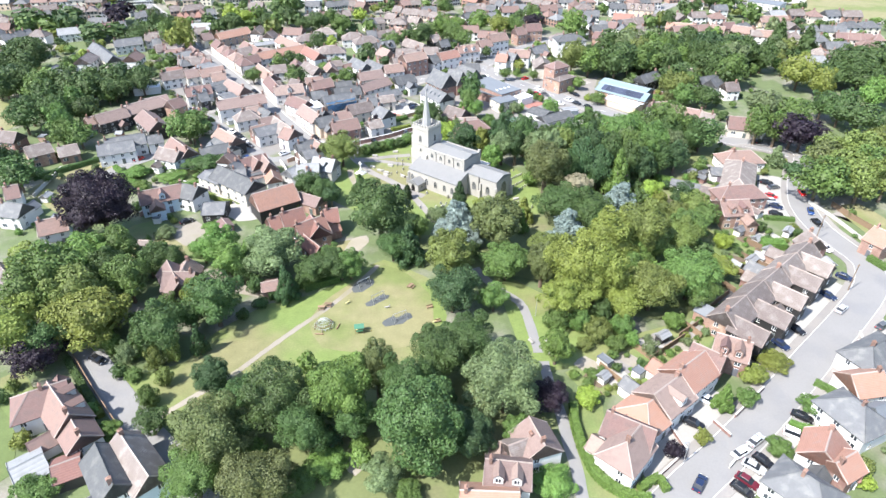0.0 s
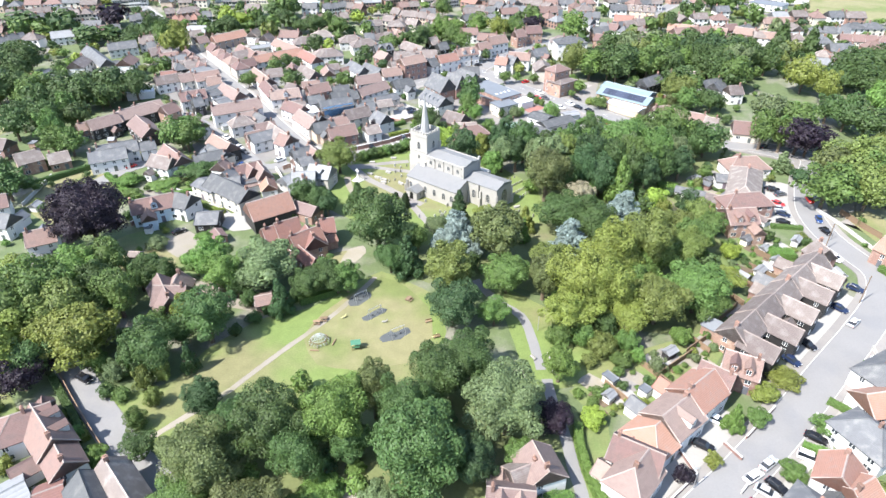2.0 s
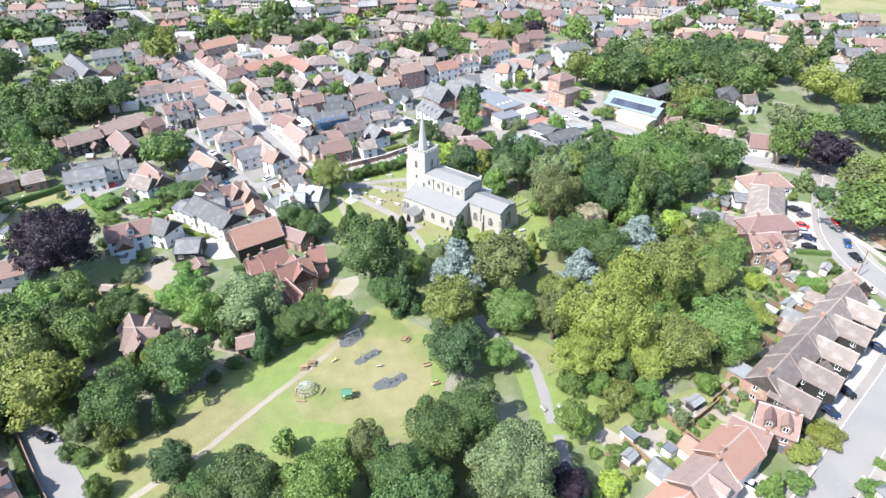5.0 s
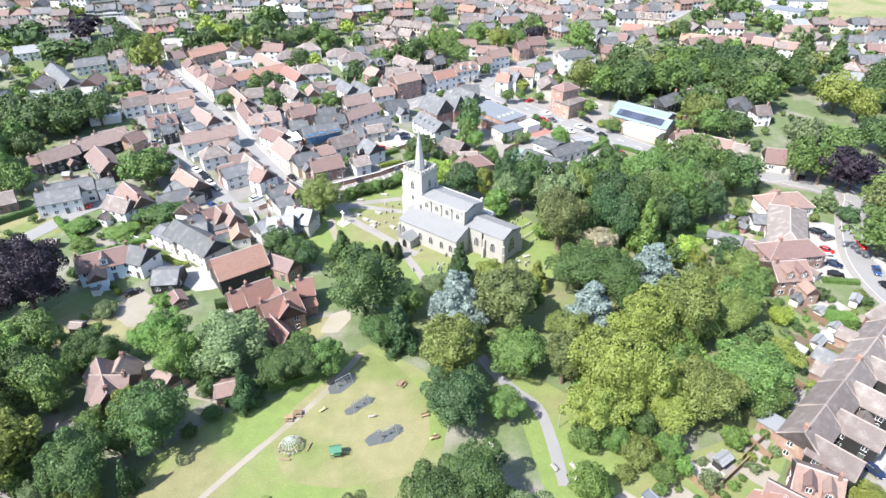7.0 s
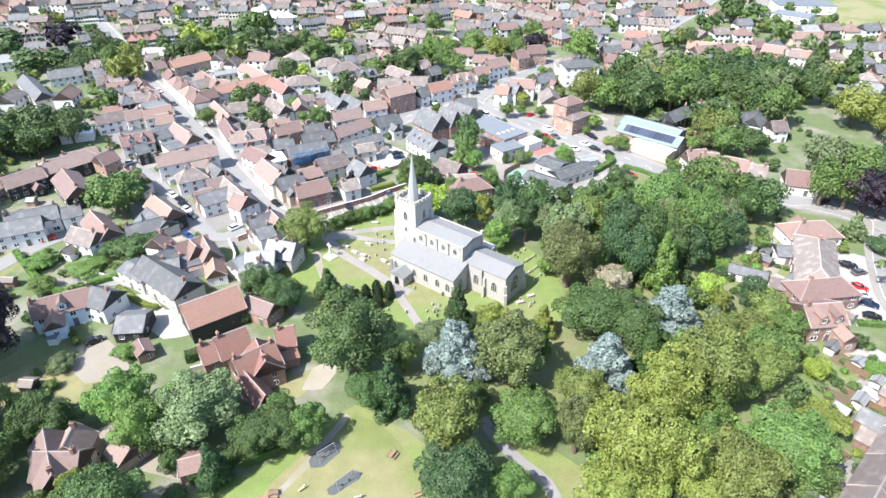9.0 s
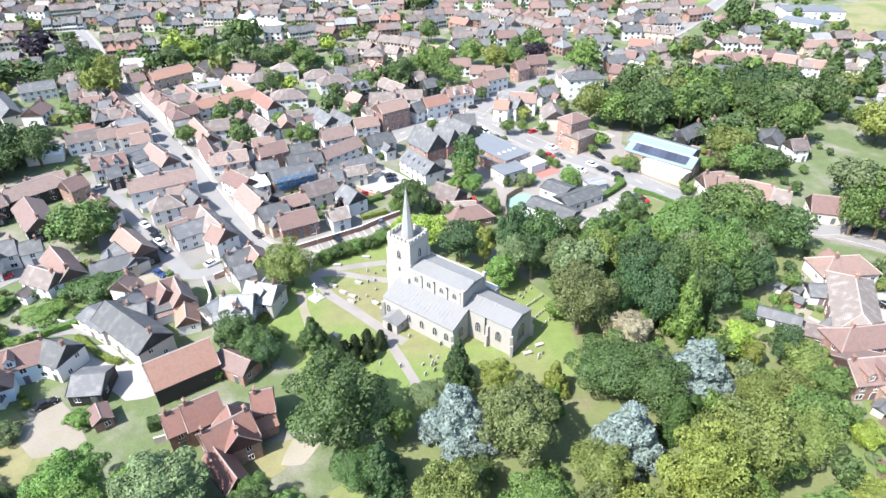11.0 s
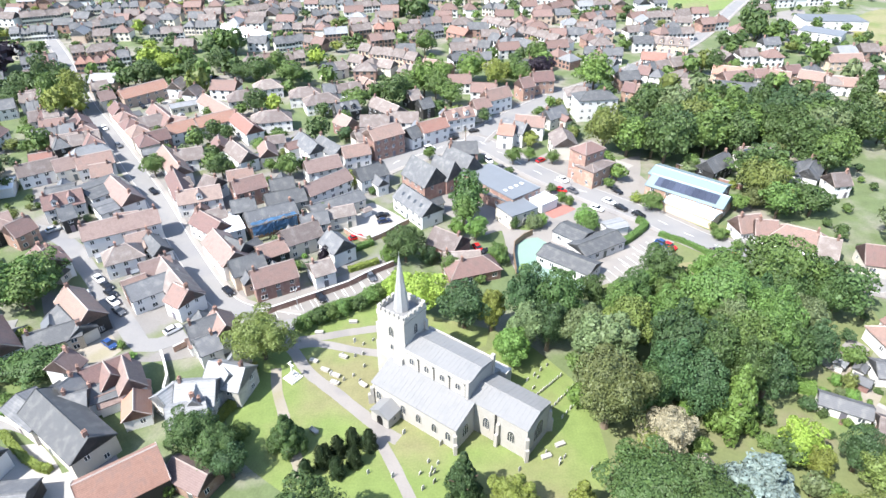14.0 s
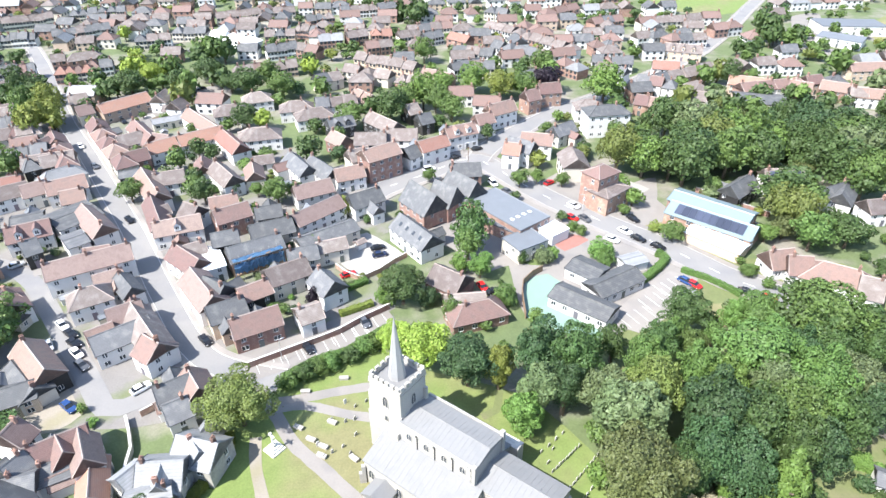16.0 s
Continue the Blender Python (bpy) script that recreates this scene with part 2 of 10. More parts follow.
def root(name, m, label, category, group="", kind=""):
    ob = new(name)
    ob.empty_display_size = 0.5
    ob.matrix_world = m
    return tagged(ob, label, category, group, kind)


def box(bm, x0, x1, y0, y1, z0, z1, mi=0, bevel=0.0):
    vs = [bm.verts.new((x, y, z)) for z in (z0, z1) for x, y in ((x0, y0), (x1, y0), (x1, y1), (x0, y1))]
    fs = []
    for q in ((3, 2, 1, 0), (4, 5, 6, 7), (0, 1, 5, 4), (1, 2, 6, 5), (2, 3, 7, 6), (3, 0, 4, 7)):
        f = bm.faces.new([vs[i] for i in q])
        f.material_index = mi
        fs.append(f)
    if bevel:
        edges = list({e for f in fs for e in f.edges})
        bmesh.ops.bevel(bm, geom=edges, offset=bevel, segments=1, affect='EDGES')
    return vs


def prism(bm, pts, z0, z1, mi=0):
    """An upright prism over a counter-clockwise outline."""
    lo = [bm.verts.new((x, y, z0)) for x, y in pts]
    hi = [bm.verts.new((x, y, z1)) for x, y in pts]
    n = len(pts)
    fs = [bm.faces.new(hi), bm.faces.new(lo[::-1])]
    for i in range(n):
        fs.append(bm.faces.new((lo[i], lo[(i + 1) % n], hi[(i + 1) % n], hi[i])))
    for f in fs:
        f.material_index = mi


def tube(bm, a, b, r0, r1, seg=6, mi=0):
    a, b = Vector(a), Vector(b)
    d = (b - a).normalized()
    s = d.orthogonal().normalized()
    q = d.cross(s)
    ra, rb = [], []
    for i in range(seg):
        t = 2 * math.pi * i / seg
        o = s * math.cos(t) + q * math.sin(t)
        ra.append(bm.verts.new(a + o * r0))
        rb.append(bm.verts.new(b + o * r1))
    for i in range(seg):
        f = bm.faces.new((ra[i], ra[(i + 1) % seg], rb[(i + 1) % seg], rb[i]))
        f.material_index = mi
    bm.faces.new(ra[::-1]).material_index = mi
    bm.faces.new(rb).material_index = mi


# ---- ground and roads ----
def patch(name, pts, material, z, label, kind="structure", category="ground", thick=0.5, soft=.5):
    """A flat piece of ground with a smoothed, slightly uneven outline."""
    rnd = random.Random(len(name) * 7 + int(abs(pts[0][0]) * 10))
    fine = []
    n = len(pts)
    for i in range(n):
        p0, p1, p2, p3 = (Vector(pts[(i + k - 1) % n]) for k in range(4))
        seg = max(2, int((p2 - p1).length / 4))
        for k in range(seg):
            t = k / seg
            lin = p1.lerp(p2, t)
            cr = 0.5 * ((2 * p1) + (p2 - p0) * t + (2 * p0 - 5 * p1 + 4 * p2 - p3) * t * t + (3 * p1 - p0 - 3 * p2 + p3) * t ** 3)
            q = lin.lerp(cr, soft)
            fine.append((q.x + rnd.uniform(-.24, .24) * soft, q.y + rnd.uniform(-.24, .24) * soft))
    area = sum(fine[i - 1][0] * fine[i][1] - fine[i][0] * fine[i - 1][1] for i in range(len(fine)))
    if area < 0:
        fine.reverse()
    bm = bmesh.new()
    prism(bm, fine, z - thick, z)
    return tagged(part(name, bm, material), label, category, kind=kind)


def smooth_line(pts, step=3.0):
    out = []
    n = len(pts)
    P = [Vector(p) for p in pts]
    for i in range(n - 1):
        p0, p1, p2, p3 = P[max(i - 1, 0)], P[i], P[i + 1], P[min(i + 2, n - 1)]
        seg = max(1, int((p2 - p1).length / step))
        for k in range(seg):
            t = k / seg
            out.append(0.5 * ((2 * p1) + (p2 - p0) * t + (2 * p0 - 5 * p1 + 4 * p2 - p3) * t * t + (3 * p1 - p0 - 3 * p2 + p3) * t ** 3))
    out.append(P[-1])
    return out


def sides(line, off):
    res = []
    for i, p in enumerate(line):
        d = (line[min(i + 1, len(line) - 1)] - line[max(i - 1, 0)]).normalized()
        res.append(p + Vector((-d.y, d.x)) * off)
    return res


def strip_mesh(line, a, b, z0, z1):
    """A slab that follows a line, between two offsets from it."""
    A, B = sides(line, a), sides(line, b)
    verts, faces = [], []
    for p, q in zip(A, B):
        verts += [(p.x, p.y, z1), (q.x, q.y, z1), (q.x, q.y, z0), (p.x, p.y, z0)]
    for i in range(len(A) - 1):
        o, e = 4 * i, 4 * i + 4
        faces += [(o, e, e + 1, o + 1), (o + 1, e + 1, e + 2, o + 2), (o + 3, o, e, e + 3)][:3]
        faces[-1] = (o + 3, e + 3, e, o)
    e = 4 * (len(A) - 1)
    faces += [(0, 1, 2, 3), (e + 3, e + 2, e + 1, e)]
    return verts, faces


def road(pts, width, label, pave=1.8, dashes=False, name="road", material=None, z=0.08):
    line = smooth_line(pts)
    h = width / 2
    LINES.append((line, h + pave))
    v, f = strip_mesh(line, h, -h, -0.3, z)
    tagged(put(name, mesh_of(name, v, f, [material or M_ROAD])), label, "road", kind="structure")
    if pave:
        for s in (1, -1):
            v, f = strip_mesh(line, s * (h + 0.15 if s > 0 else h), s * (h if s > 0 else h + 0.15), -0.3, z + 0.11)
            tagged(put("kerb", mesh_of("kerb", v, f, [M_KERB])), "low concrete kerb along the road edge", "kerb", kind="structure")
            a, b = h + 0.15, h + 0.15 + pave
            v, f = strip_mesh(line, s * (b if s > 0 else a), s * (a if s > 0 else b), -0.3, z + 0.10)
            tagged(put("pavement", mesh_of("pavement", v, f, [M_PAVE])), "pale worn pavement beside the road", "pavement", kind="structure")
    if dashes:
        verts, faces = [], []
        for i in range(0, len(line) - 1, 3):
            v, f = strip_mesh(line[i:i + 2], 0.07, -0.07, z, z + 0.012)
            faces += [tuple(k + len(verts) for k in q) for q in f]
            verts += v
        tagged(put("road_marking", mesh_of("road_marking", verts, faces, [M_LINE])), "dashed white centre line on the road", "road marking", kind="structure")


# ---- houses ----
def window_mesh(w, h):
    """A frame whose panes are set back, as one closed shell."""
    bm = bmesh.new()
    box(bm, -w / 2, w / 2, -0.07, 0.03, -h / 2, h / 2, 0)
    front = [f for f in bm.faces if f.normal.y < -.5 or f.calc_center_median().y < -.069]
    bmesh.ops.subdivide_edges(bm, edges=[e for e in front[0].edges if abs(e.verts[0].co.x - e.verts[1].co.x) > .1], cuts=1)
    panes = [f for f in bm.faces if abs(f.calc_center_median().y + .07) < .001]
    bmesh.ops.recalc_face_normals(bm, faces=bm.faces)
    bmesh.ops.inset_individual(bm, faces=panes, thickness=0.075, depth=-0.05)
    for f in panes:
        f.material_index = 1
    me = bpy.data.meshes.new("window")
    bm.to_mesh(me)
    bm.free()
    me.materials.append(M_FRAME)
    me.materials.append(M_GLASS)
    return me


WIN = {"s": window_mesh(1.0, 1.15), "m": window_mesh(1.25, 1.15), "l": window_mesh(1.6, 1.2)}
dbm = bmesh.new()
box(dbm, -.58, .58, -.09, .03, 0, 2.15, 1)
leafs = [f for f in dbm.faces if f.calc_center_median().y < -.08]
bmesh.ops.inset_individual(dbm, faces=leafs, thickness=0.1, depth=-0.05)
for fa in leafs:
    fa.material_index = 0
DOOR = bpy.data.meshes.new("door")
dbm.to_mesh(DOOR)
dbm.free()
DOOR.materials.append(M_DOOR)
DOOR.materials.append(M_FRAME)


def stack_mesh(pots):
    bm = bmesh.new()
    box(bm, -.27, .27, -.42, .42, -1.2, 1.0, 0)
    box(bm, -.33, .33, -.48, .48, .82, .96, 0)
    for i in range(pots):
        y = (i - (pots - 1) / 2) * 0.29
        tube(bm, (0, y, 1.0), (0, y, 1.35), .11, .09, 6, 1)
    me = bpy.data.meshes.new("chimney")
    bm.to_mesh(me)
    bm.free()
    me.materials.append(M_BRICK_STACK)
    me.materials.append(M_POT)
    return me


STACK = [stack_mesh(2), stack_mesh(3)]
ROOF_WORDS = {"red": "red clay-tiled roof", "faded": "faded pinkish tiled roof", "clay": "weathered clay-tiled roof", "orange": "orange clay-tiled roof", "brown": "brown tiled roof", "slate": "grey slate roof",
              "pale": "pale grey roof", "blue": "pale blue metal roof", "white": "white sheet roof", "flat": "grey flat roof"}
WALL_WORDS = {"white": "white rendered", "cream": "cream rendered", "brick": "red brick", "buff": "buff brick", "black": "black weatherboarded",
              "stone": "grey stone", "blue": "pale blue rendered"}


def roof_data(L, W, ze, zr, hip0, hip1, over=0.35, t=0.16):
    """Two or four slopes with thickness, eaves overhang and raised ridge tiles."""
    hl, hw = L / 2, W / 2
    s = (zr - ze) / hw
    zo = ze - over * s
    a0 = -hl - (over if hip0 else 0.2)
    a1 = hl + (over if hip1 else 0.2)
    r0 = -hl + (hw * hip0 if hip0 else -0.2)
    r1 = hl - (hw * hip1 if hip1 else -0.2)
    if r0 > r1:
        r0 = r1 = (r0 + r1) / 2
    verts, faces = [], []
    for dz in (0.03, t + 0.03):
        verts += [(a0, -hw - over, zo + dz), (a1, -hw - over, zo + dz), (a1, hw + over, zo + dz), (a0, hw + over, zo + dz),
                  (r0, 0, zr + dz), (r1, 0, zr + dz)]
    faces += [(6, 7, 11, 10), (8, 9, 10, 11), (9, 6, 10), (7, 8, 11)]
    faces += [(0, 4, 5, 1), (2, 5, 4, 3), (3, 4, 0), (1, 5, 2)]
    faces += [(0, 1, 7, 6), (1, 2, 8, 7), (2, 3, 9, 8), (3, 0, 6, 9)]
    # half-round ridge and hip tiles, as one run of low three-sided bars
    def foot(e, d):
        side = Vector((-d.y, d.x, 0)).normalized() * .17
        e = Vector(e)
        verts.extend([tuple(e - side), tuple(e + side), tuple(e + Vector((0, 0, .2)))])
        return len(verts) - 3

    def bar(n, k):
        faces.extend([(n, k, k + 2, n + 2), (k + 1, n + 1, n + 2, k + 2)])
    along = Vector((1, 0, 0))
    e0 = foot((r0, 0, zr + t), along)
    e1 = foot((r1 + .02, 0, zr + t), along)
    bar(e0, e1)
    for hip, ax, rx, top in ((hip0, a0, r0, e0), (hip1, a1, r1, e1)):
        for y in (-hw - over, hw + over):
            d = Vector((rx - ax, -y, 0))
            k = foot((ax, y, zo + t), d if d.x > 0 or not hip and y < 0 else -d)
            bar(k, top) if d.x > 0 or not hip and y < 0 else bar(top, k)
    return verts, faces


def wall_data(L, W, ze, zr, hip0, hip1):
    hl, hw = L / 2, W / 2
    g0, g1 = (0 if hip0 else 1), (0 if hip1 else 1)
    verts = [(-hl, -hw, -.4), (hl, -hw, -.4), (hl, hw, -.4), (-hl, hw, -.4), (-hl, -hw, ze), (hl, -hw, ze), (hl, hw, ze), (-hl, hw, ze),
             (-hl, 0, ze + (zr - ze) * g0), (hl, 0, ze + (zr - ze) * g1)]
    faces = [(0, 1, 5, 4), (2, 3, 7, 6), (1, 2, 6, 9, 5), (3, 0, 4, 8, 7), (3, 2, 1, 0)]
    if not g0 and not g1:
        faces = [(0, 1, 5, 4), (2, 3, 7, 6), (1, 2, 6, 5), (3, 0, 4, 7), (3, 2, 1, 0)]
        verts = verts[:8]
    return verts, faces


class Heap:
    """Many far things gathered into one mesh."""
    def __init__(self):
        self.v, self.f, self.i, self.mats, self.n = [], [], [], [], 0

    def add(self, verts, faces, material, m=None):
        a = np.asarray(verts, dtype=float)
        if m is not None:
            k = np.array(m)
            a = a @ k[:3, :3].T + k[:3, 3]
        if material not in self.mats:
            self.mats.append(material)
        j = self.mats.index(material)
        self.v.append(a)
        self.f += [tuple(q + self.n for q in face) for face in faces]
        self.i += [j] * len(faces)
        self.n += len(a)

    def build(self, name, label, category):
        me = mesh_of(name, np.vstack(self.v).tolist(), self.f, self.mats, self.i)
        return tagged(new(name, me), label, category, kind="stuff")


FAR_HOUSES, FAR_TREES = Heap(), Heap()
CUBE_F = [(3, 2, 1, 0), (4, 5, 6, 7), (0, 1, 5, 4), (1, 2, 6, 5), (2, 3, 7, 6), (3, 0, 4, 7)]


def cube_v(x0, x1, y0, y1, z0, z1):
    return [(x, y, z) for z in (z0, z1) for x, y in ((x0, y0), (x1, y0), (x1, y1), (x0, y1))]


def far_house(x, y, ang, L, W, ze, zr, roof, wall, hips="gg"):
    rnd = random.Random(int(x * 3 + y * 7))
    h0, h1 = (1.0 if hips[0] == "h" else 0), (1.0 if hips[1] == "h" else 0)
    m = pose(x, y, 0, 0, 0, ang)
    FAR_HOUSES.add(*wall_data(L, W, ze, zr, h0, h1), WALL[wall], m)
    FAR_HOUSES.add(*roof_data(L, W, ze, zr, h0, h1), ROOF[roof], m)
    cx = rnd.choice((-1, 1)) * max(0, L / 2 - (W / 2 if h0 else .6))
    FAR_HOUSES.add(cube_v(cx - .35, cx + .35, -.5, .5, zr - .8, zr + 1.4), CUBE_F, M_BRICK_STACK, m)
    for s in (-1, 1):
        if not faces_park(x, y, ang + 90 * s):
            continue
        for k in (0, 1):
            for wx in (-.33, 0, .33):
                z = ze * (.27 + .5 * k)
                FAR_HOUSES.add(cube_v(L * wx - .7, L * wx + .7, s * W / 2 - .05, s * W / 2 + .06, z - .6, z + .7), CUBE_F, M_GLASS, m)
    OCC.append((x, y, max(L, W) * .5 + .5))


def road_clear(x, y, r):
    return not any((p.x - x) ** 2 + (p.y - y) ** 2 < (h + r) ** 2 for line, h in LINES for p in line)


def faces_park(x, y, deg):
    """Whether a wall that looks towards this bearing shows from over the park or the churchyard."""
    a = radians(deg)
    return any(math.cos(a) * (2 - x) + math.sin(a) * (v - y) > 0 for v in (0, 120))


HOUSE_NO = [0]
OCC = []        # (x, y, radius) of all that stands on the ground
LINES = []      # the roads, as points along them


def house(x, y, ang, L, W, ze, zr, roof="clay", wall="white", hips="gg", stacks=1, dormers=0, win=1.0, name="house", extra="", group="", front=1, solar=0, skylights=0):
    """A house whose ridge lies along its own x axis."""
    HOUSE_NO[0] += 1
    rnd = random.Random(HOUSE_NO[0])
    words = WALL_WORDS[wall] + " " + name.replace("_", " ") + " with a " + ROOF_WORDS[roof] + extra
    r = root(name, pose(x, y, 0, 0, 0, ang), words, name.split("_")[-1] if name != "house" else "house", group)
    if roof == "flat" or zr - ze < 0.25:
        bm = bmesh.new()
        box(bm, -L / 2, L / 2, -W / 2, W / 2, -.4, ze)
        part("wall", bm, WALL[wall], r)
        bm = bmesh.new()
        box(bm, -L / 2 - .12, L / 2 + .12, -W / 2 - .12, W / 2 + .12, ze + .004, ze + .34)
        bmesh.ops.recalc_face_normals(bm, faces=bm.faces)
        top = [f for f in bm.faces if f.calc_center_median().z > ze + .33]
        bmesh.ops.inset_individual(bm, faces=top, thickness=.3, depth=-.2)
        part("roof", bm, ROOF[roof], r)
    else:
        h0, h1 = (1.0 if hips[0] == "h" else 0), (1.0 if hips[1] == "h" else 0)
        put("wall", mesh_of("wall", *wall_data(L, W, ze, zr, h0, h1), [WALL[wall]]), r)
        rv, rf = roof_data(L, W, ze, zr, h0, h1)
        put("roof", mesh_of("roof", rv, rf, [ROOF[roof], M_RIDGE if roof in ("clay", "orange", "brown", "faded", "red") else ROOF[roof]], [int(k > 11) for k in range(len(rf))]), r)
        inset = W / 2 if "h" in hips else 0.5
        xs = {0: [], 1: [rnd.choice((-1, 1)) * max(L / 2 - inset - .4, 0)], 2: [-max(L / 2 - inset, .3), max(L / 2 - inset, .3)],
              3: [-L / 2 + inset, 0, L / 2 - inset]}[stacks]
        for cx in xs:
            put("chimney", rnd.choice(STACK), r, pose(cx, rnd.uniform(-.3, .3), zr + 0.25))
        for i in range(dormers):
            dx = (i + .5) / dormers * L * .8 - L * .4
            dormer(r, dx, -W / 4, ze + (zr - ze) * .42, 1.7, W / 4, front, roof, wall)
    for k in range(max(1, round(L / W))):
        o = (k + .5) / max(1, round(L / W)) * L - L / 2
        OCC.append((x + o * math.cos(radians(ang)), y + o * math.sin(radians(ang)), W * .5 + .2))
    if name == "house" and 6.5 < L and ze > 3.4 and rnd.random() < .6:
        wl, ww = rnd.uniform(2.6, 4.6), rnd.uniform(3.0, 4.2)
        we = rnd.choice((2.5, 2.7, ze * .8))
        wr = min(we + ww * .42, zr - .3)
        sd = rnd.choice((-1, 1, 1))
        wx = rnd.uniform(-L / 2 + ww / 2, L / 2 - ww / 2)
        for sd in (sd, -sd):
            end = r.matrix_world @ Vector((wx, sd * (W / 2 + wl), 0))
            if road_clear(end.x, end.y, ww * .5):
                break
        else:
            wl = .6
        m = pose(wx, sd * (W / 2 + wl / 2 - .05), 0, 0, 0, 90 * sd)
        wv, wf = wall_data(wl, ww, we, wr, 0, 0)
        put("wing_wall", mesh_of("wing_wall", wv, wf, [WALL[wall]]), r, m)
        rv, rf = roof_data(wl + (W / 2 if we > 3.4 else .2), ww, we, wr, 0, 0, .25)
        rr = roof if rnd.random() < .6 else rnd.choice(("slate", "clay", "flat"))
        put("wing_roof", mesh_of("wing_roof", rv, rf, [ROOF[rr]]), r, m @ pose(-(W / 4 if we > 3.4 else .1), 0, 0))
        put("window", WIN["s"], r, m @ pose(wl / 2, 0, we * .55, 0, 0, 90))
    pitch = math.degrees(math.atan2(zr - ze, W / 2))
    for i in range(solar):
        bm = bmesh.new()
        w = L * .8 / solar
        box(bm, -w / 2 + .03, w / 2 - .03, -W * .2, W * .2, 0, .06, 0)
        ob = part("solar_panel", bm, M_SOLAR, r)
        ob.matrix_local = pose(-L * .4 + (i + .5) * w, -W / 4 - .1, (ze + zr) / 2 + .3, pitch, 0, 0)
    for i in range(skylights):
        bm = bmesh.new()
        box(bm, -.45, .45, -.6, .6, 0, .1, 0, .02)
        ob = part("skylight", bm, M_GLASS if roof != "flat" else M_FRAME, r)
        ob.matrix_local = pose(L * ((i + .5) / skylights - .5) * .8, -W / 4, (ze + zr) / 2 + .22, pitch if roof != "flat" else 0, 0, 0)
    if win > 0:
        floors = 1 if ze < 3.6 else (2 if ze < 7.4 else 3)
        fh = ze / floors
        for s in (-1, 1):
            if not faces_park(x, y, ang + 90 * s):
                continue
            n = max(1, min(5, int((L - .6) / (2.7 / win))))
            for k in range(floors):
                kind = rnd.choice("sm") if k else rnd.choice("ml")
                for i in range(n):
                    wx = (i + .5) / n * L - L / 2
                    if k == 0 and i == n // 2 and s < 0 or (k == 0 and i == 0 and n > 1 and s > 0):
                        put("door", DOOR, r, pose(wx, s * W / 2, .05, 0, 0, 0 if s < 0 else 180))
                        continue
                    put("window", WIN[kind], r, pose(wx, s * W / 2, k * fh + fh * .56, 0, 0, 0 if s < 0 else 180))
        if win > .9:
            for s in (-1, 1):
                if not faces_park(x, y, ang + (0 if s > 0 else 180)):
                    continue
                for k in range(floors):
                    put("window", WIN["s"], r, pose(s * L / 2, rnd.choice((-1, 1)) * W * .18, k * fh + fh * .56, 0, 0, 90 * s))
    return r


def dormer(r, x, y, z, w, d, front, roof, wall):
    s = -1 if front > 0 else 1
    bm = bmesh.new()
    y0, y1 = (-d * .9, d * .9)
    v = [bm.verts.new(p) for p in ((-w / 2, y0, -.6), (w / 2, y0, -.6), (w / 2, y0, 1.0), (0, y0, 1.75), (-w / 2, y0, 1.0),
                                   (-w / 2, y1, -.6), (w / 2, y1, -.6), (w / 2, y1, 1.0), (0, y1, 1.75), (-w / 2, y1, 1.0))]
    for q in ((0, 1, 2, 3, 4), (1, 6, 7, 2), (5, 0, 4, 9), (9, 8, 7, 6, 5)):
        bm.faces.new([v[i] for i in q])
    m = pose(x, s * abs(y), z, 0, 0, 0 if s < 0 else 180)
    ob = part("dormer", bm, WALL[wall], r)
    ob.matrix_local = m
    bm = bmesh.new()
    o = .2
    v = [bm.verts.new(p) for p in ((-w / 2 - o, y0 - o, .85), (0, y0 - o, 1.82), (w / 2 + o, y0 - o, .85),
                                   (-w / 2 - o, y1, .85), (0, y1, 1.82), (w / 2 + o, y1, .85),
                                   (-w / 2 - o, y0 - o, .97), (0, y0 - o, 1.94), (w / 2 + o, y0 - o, .97),
                                   (-w / 2 - o, y1, .97), (0, y1, 1.94), (w / 2 + o, y1, .97))]
    for q in ((7, 6, 9, 10), (8, 7, 10, 11), (0, 1, 4, 3), (1, 2, 5, 4), (0, 6, 7, 1), (1, 7, 8, 2), (0, 3, 9, 6), (2, 8, 11, 5)):
        bm.faces.new([v[i] for i in q])
    part("dormer_roof", bm, ROOF[roof], ob)
    put("window", WIN["s"], ob, pose(0, y0, .25))


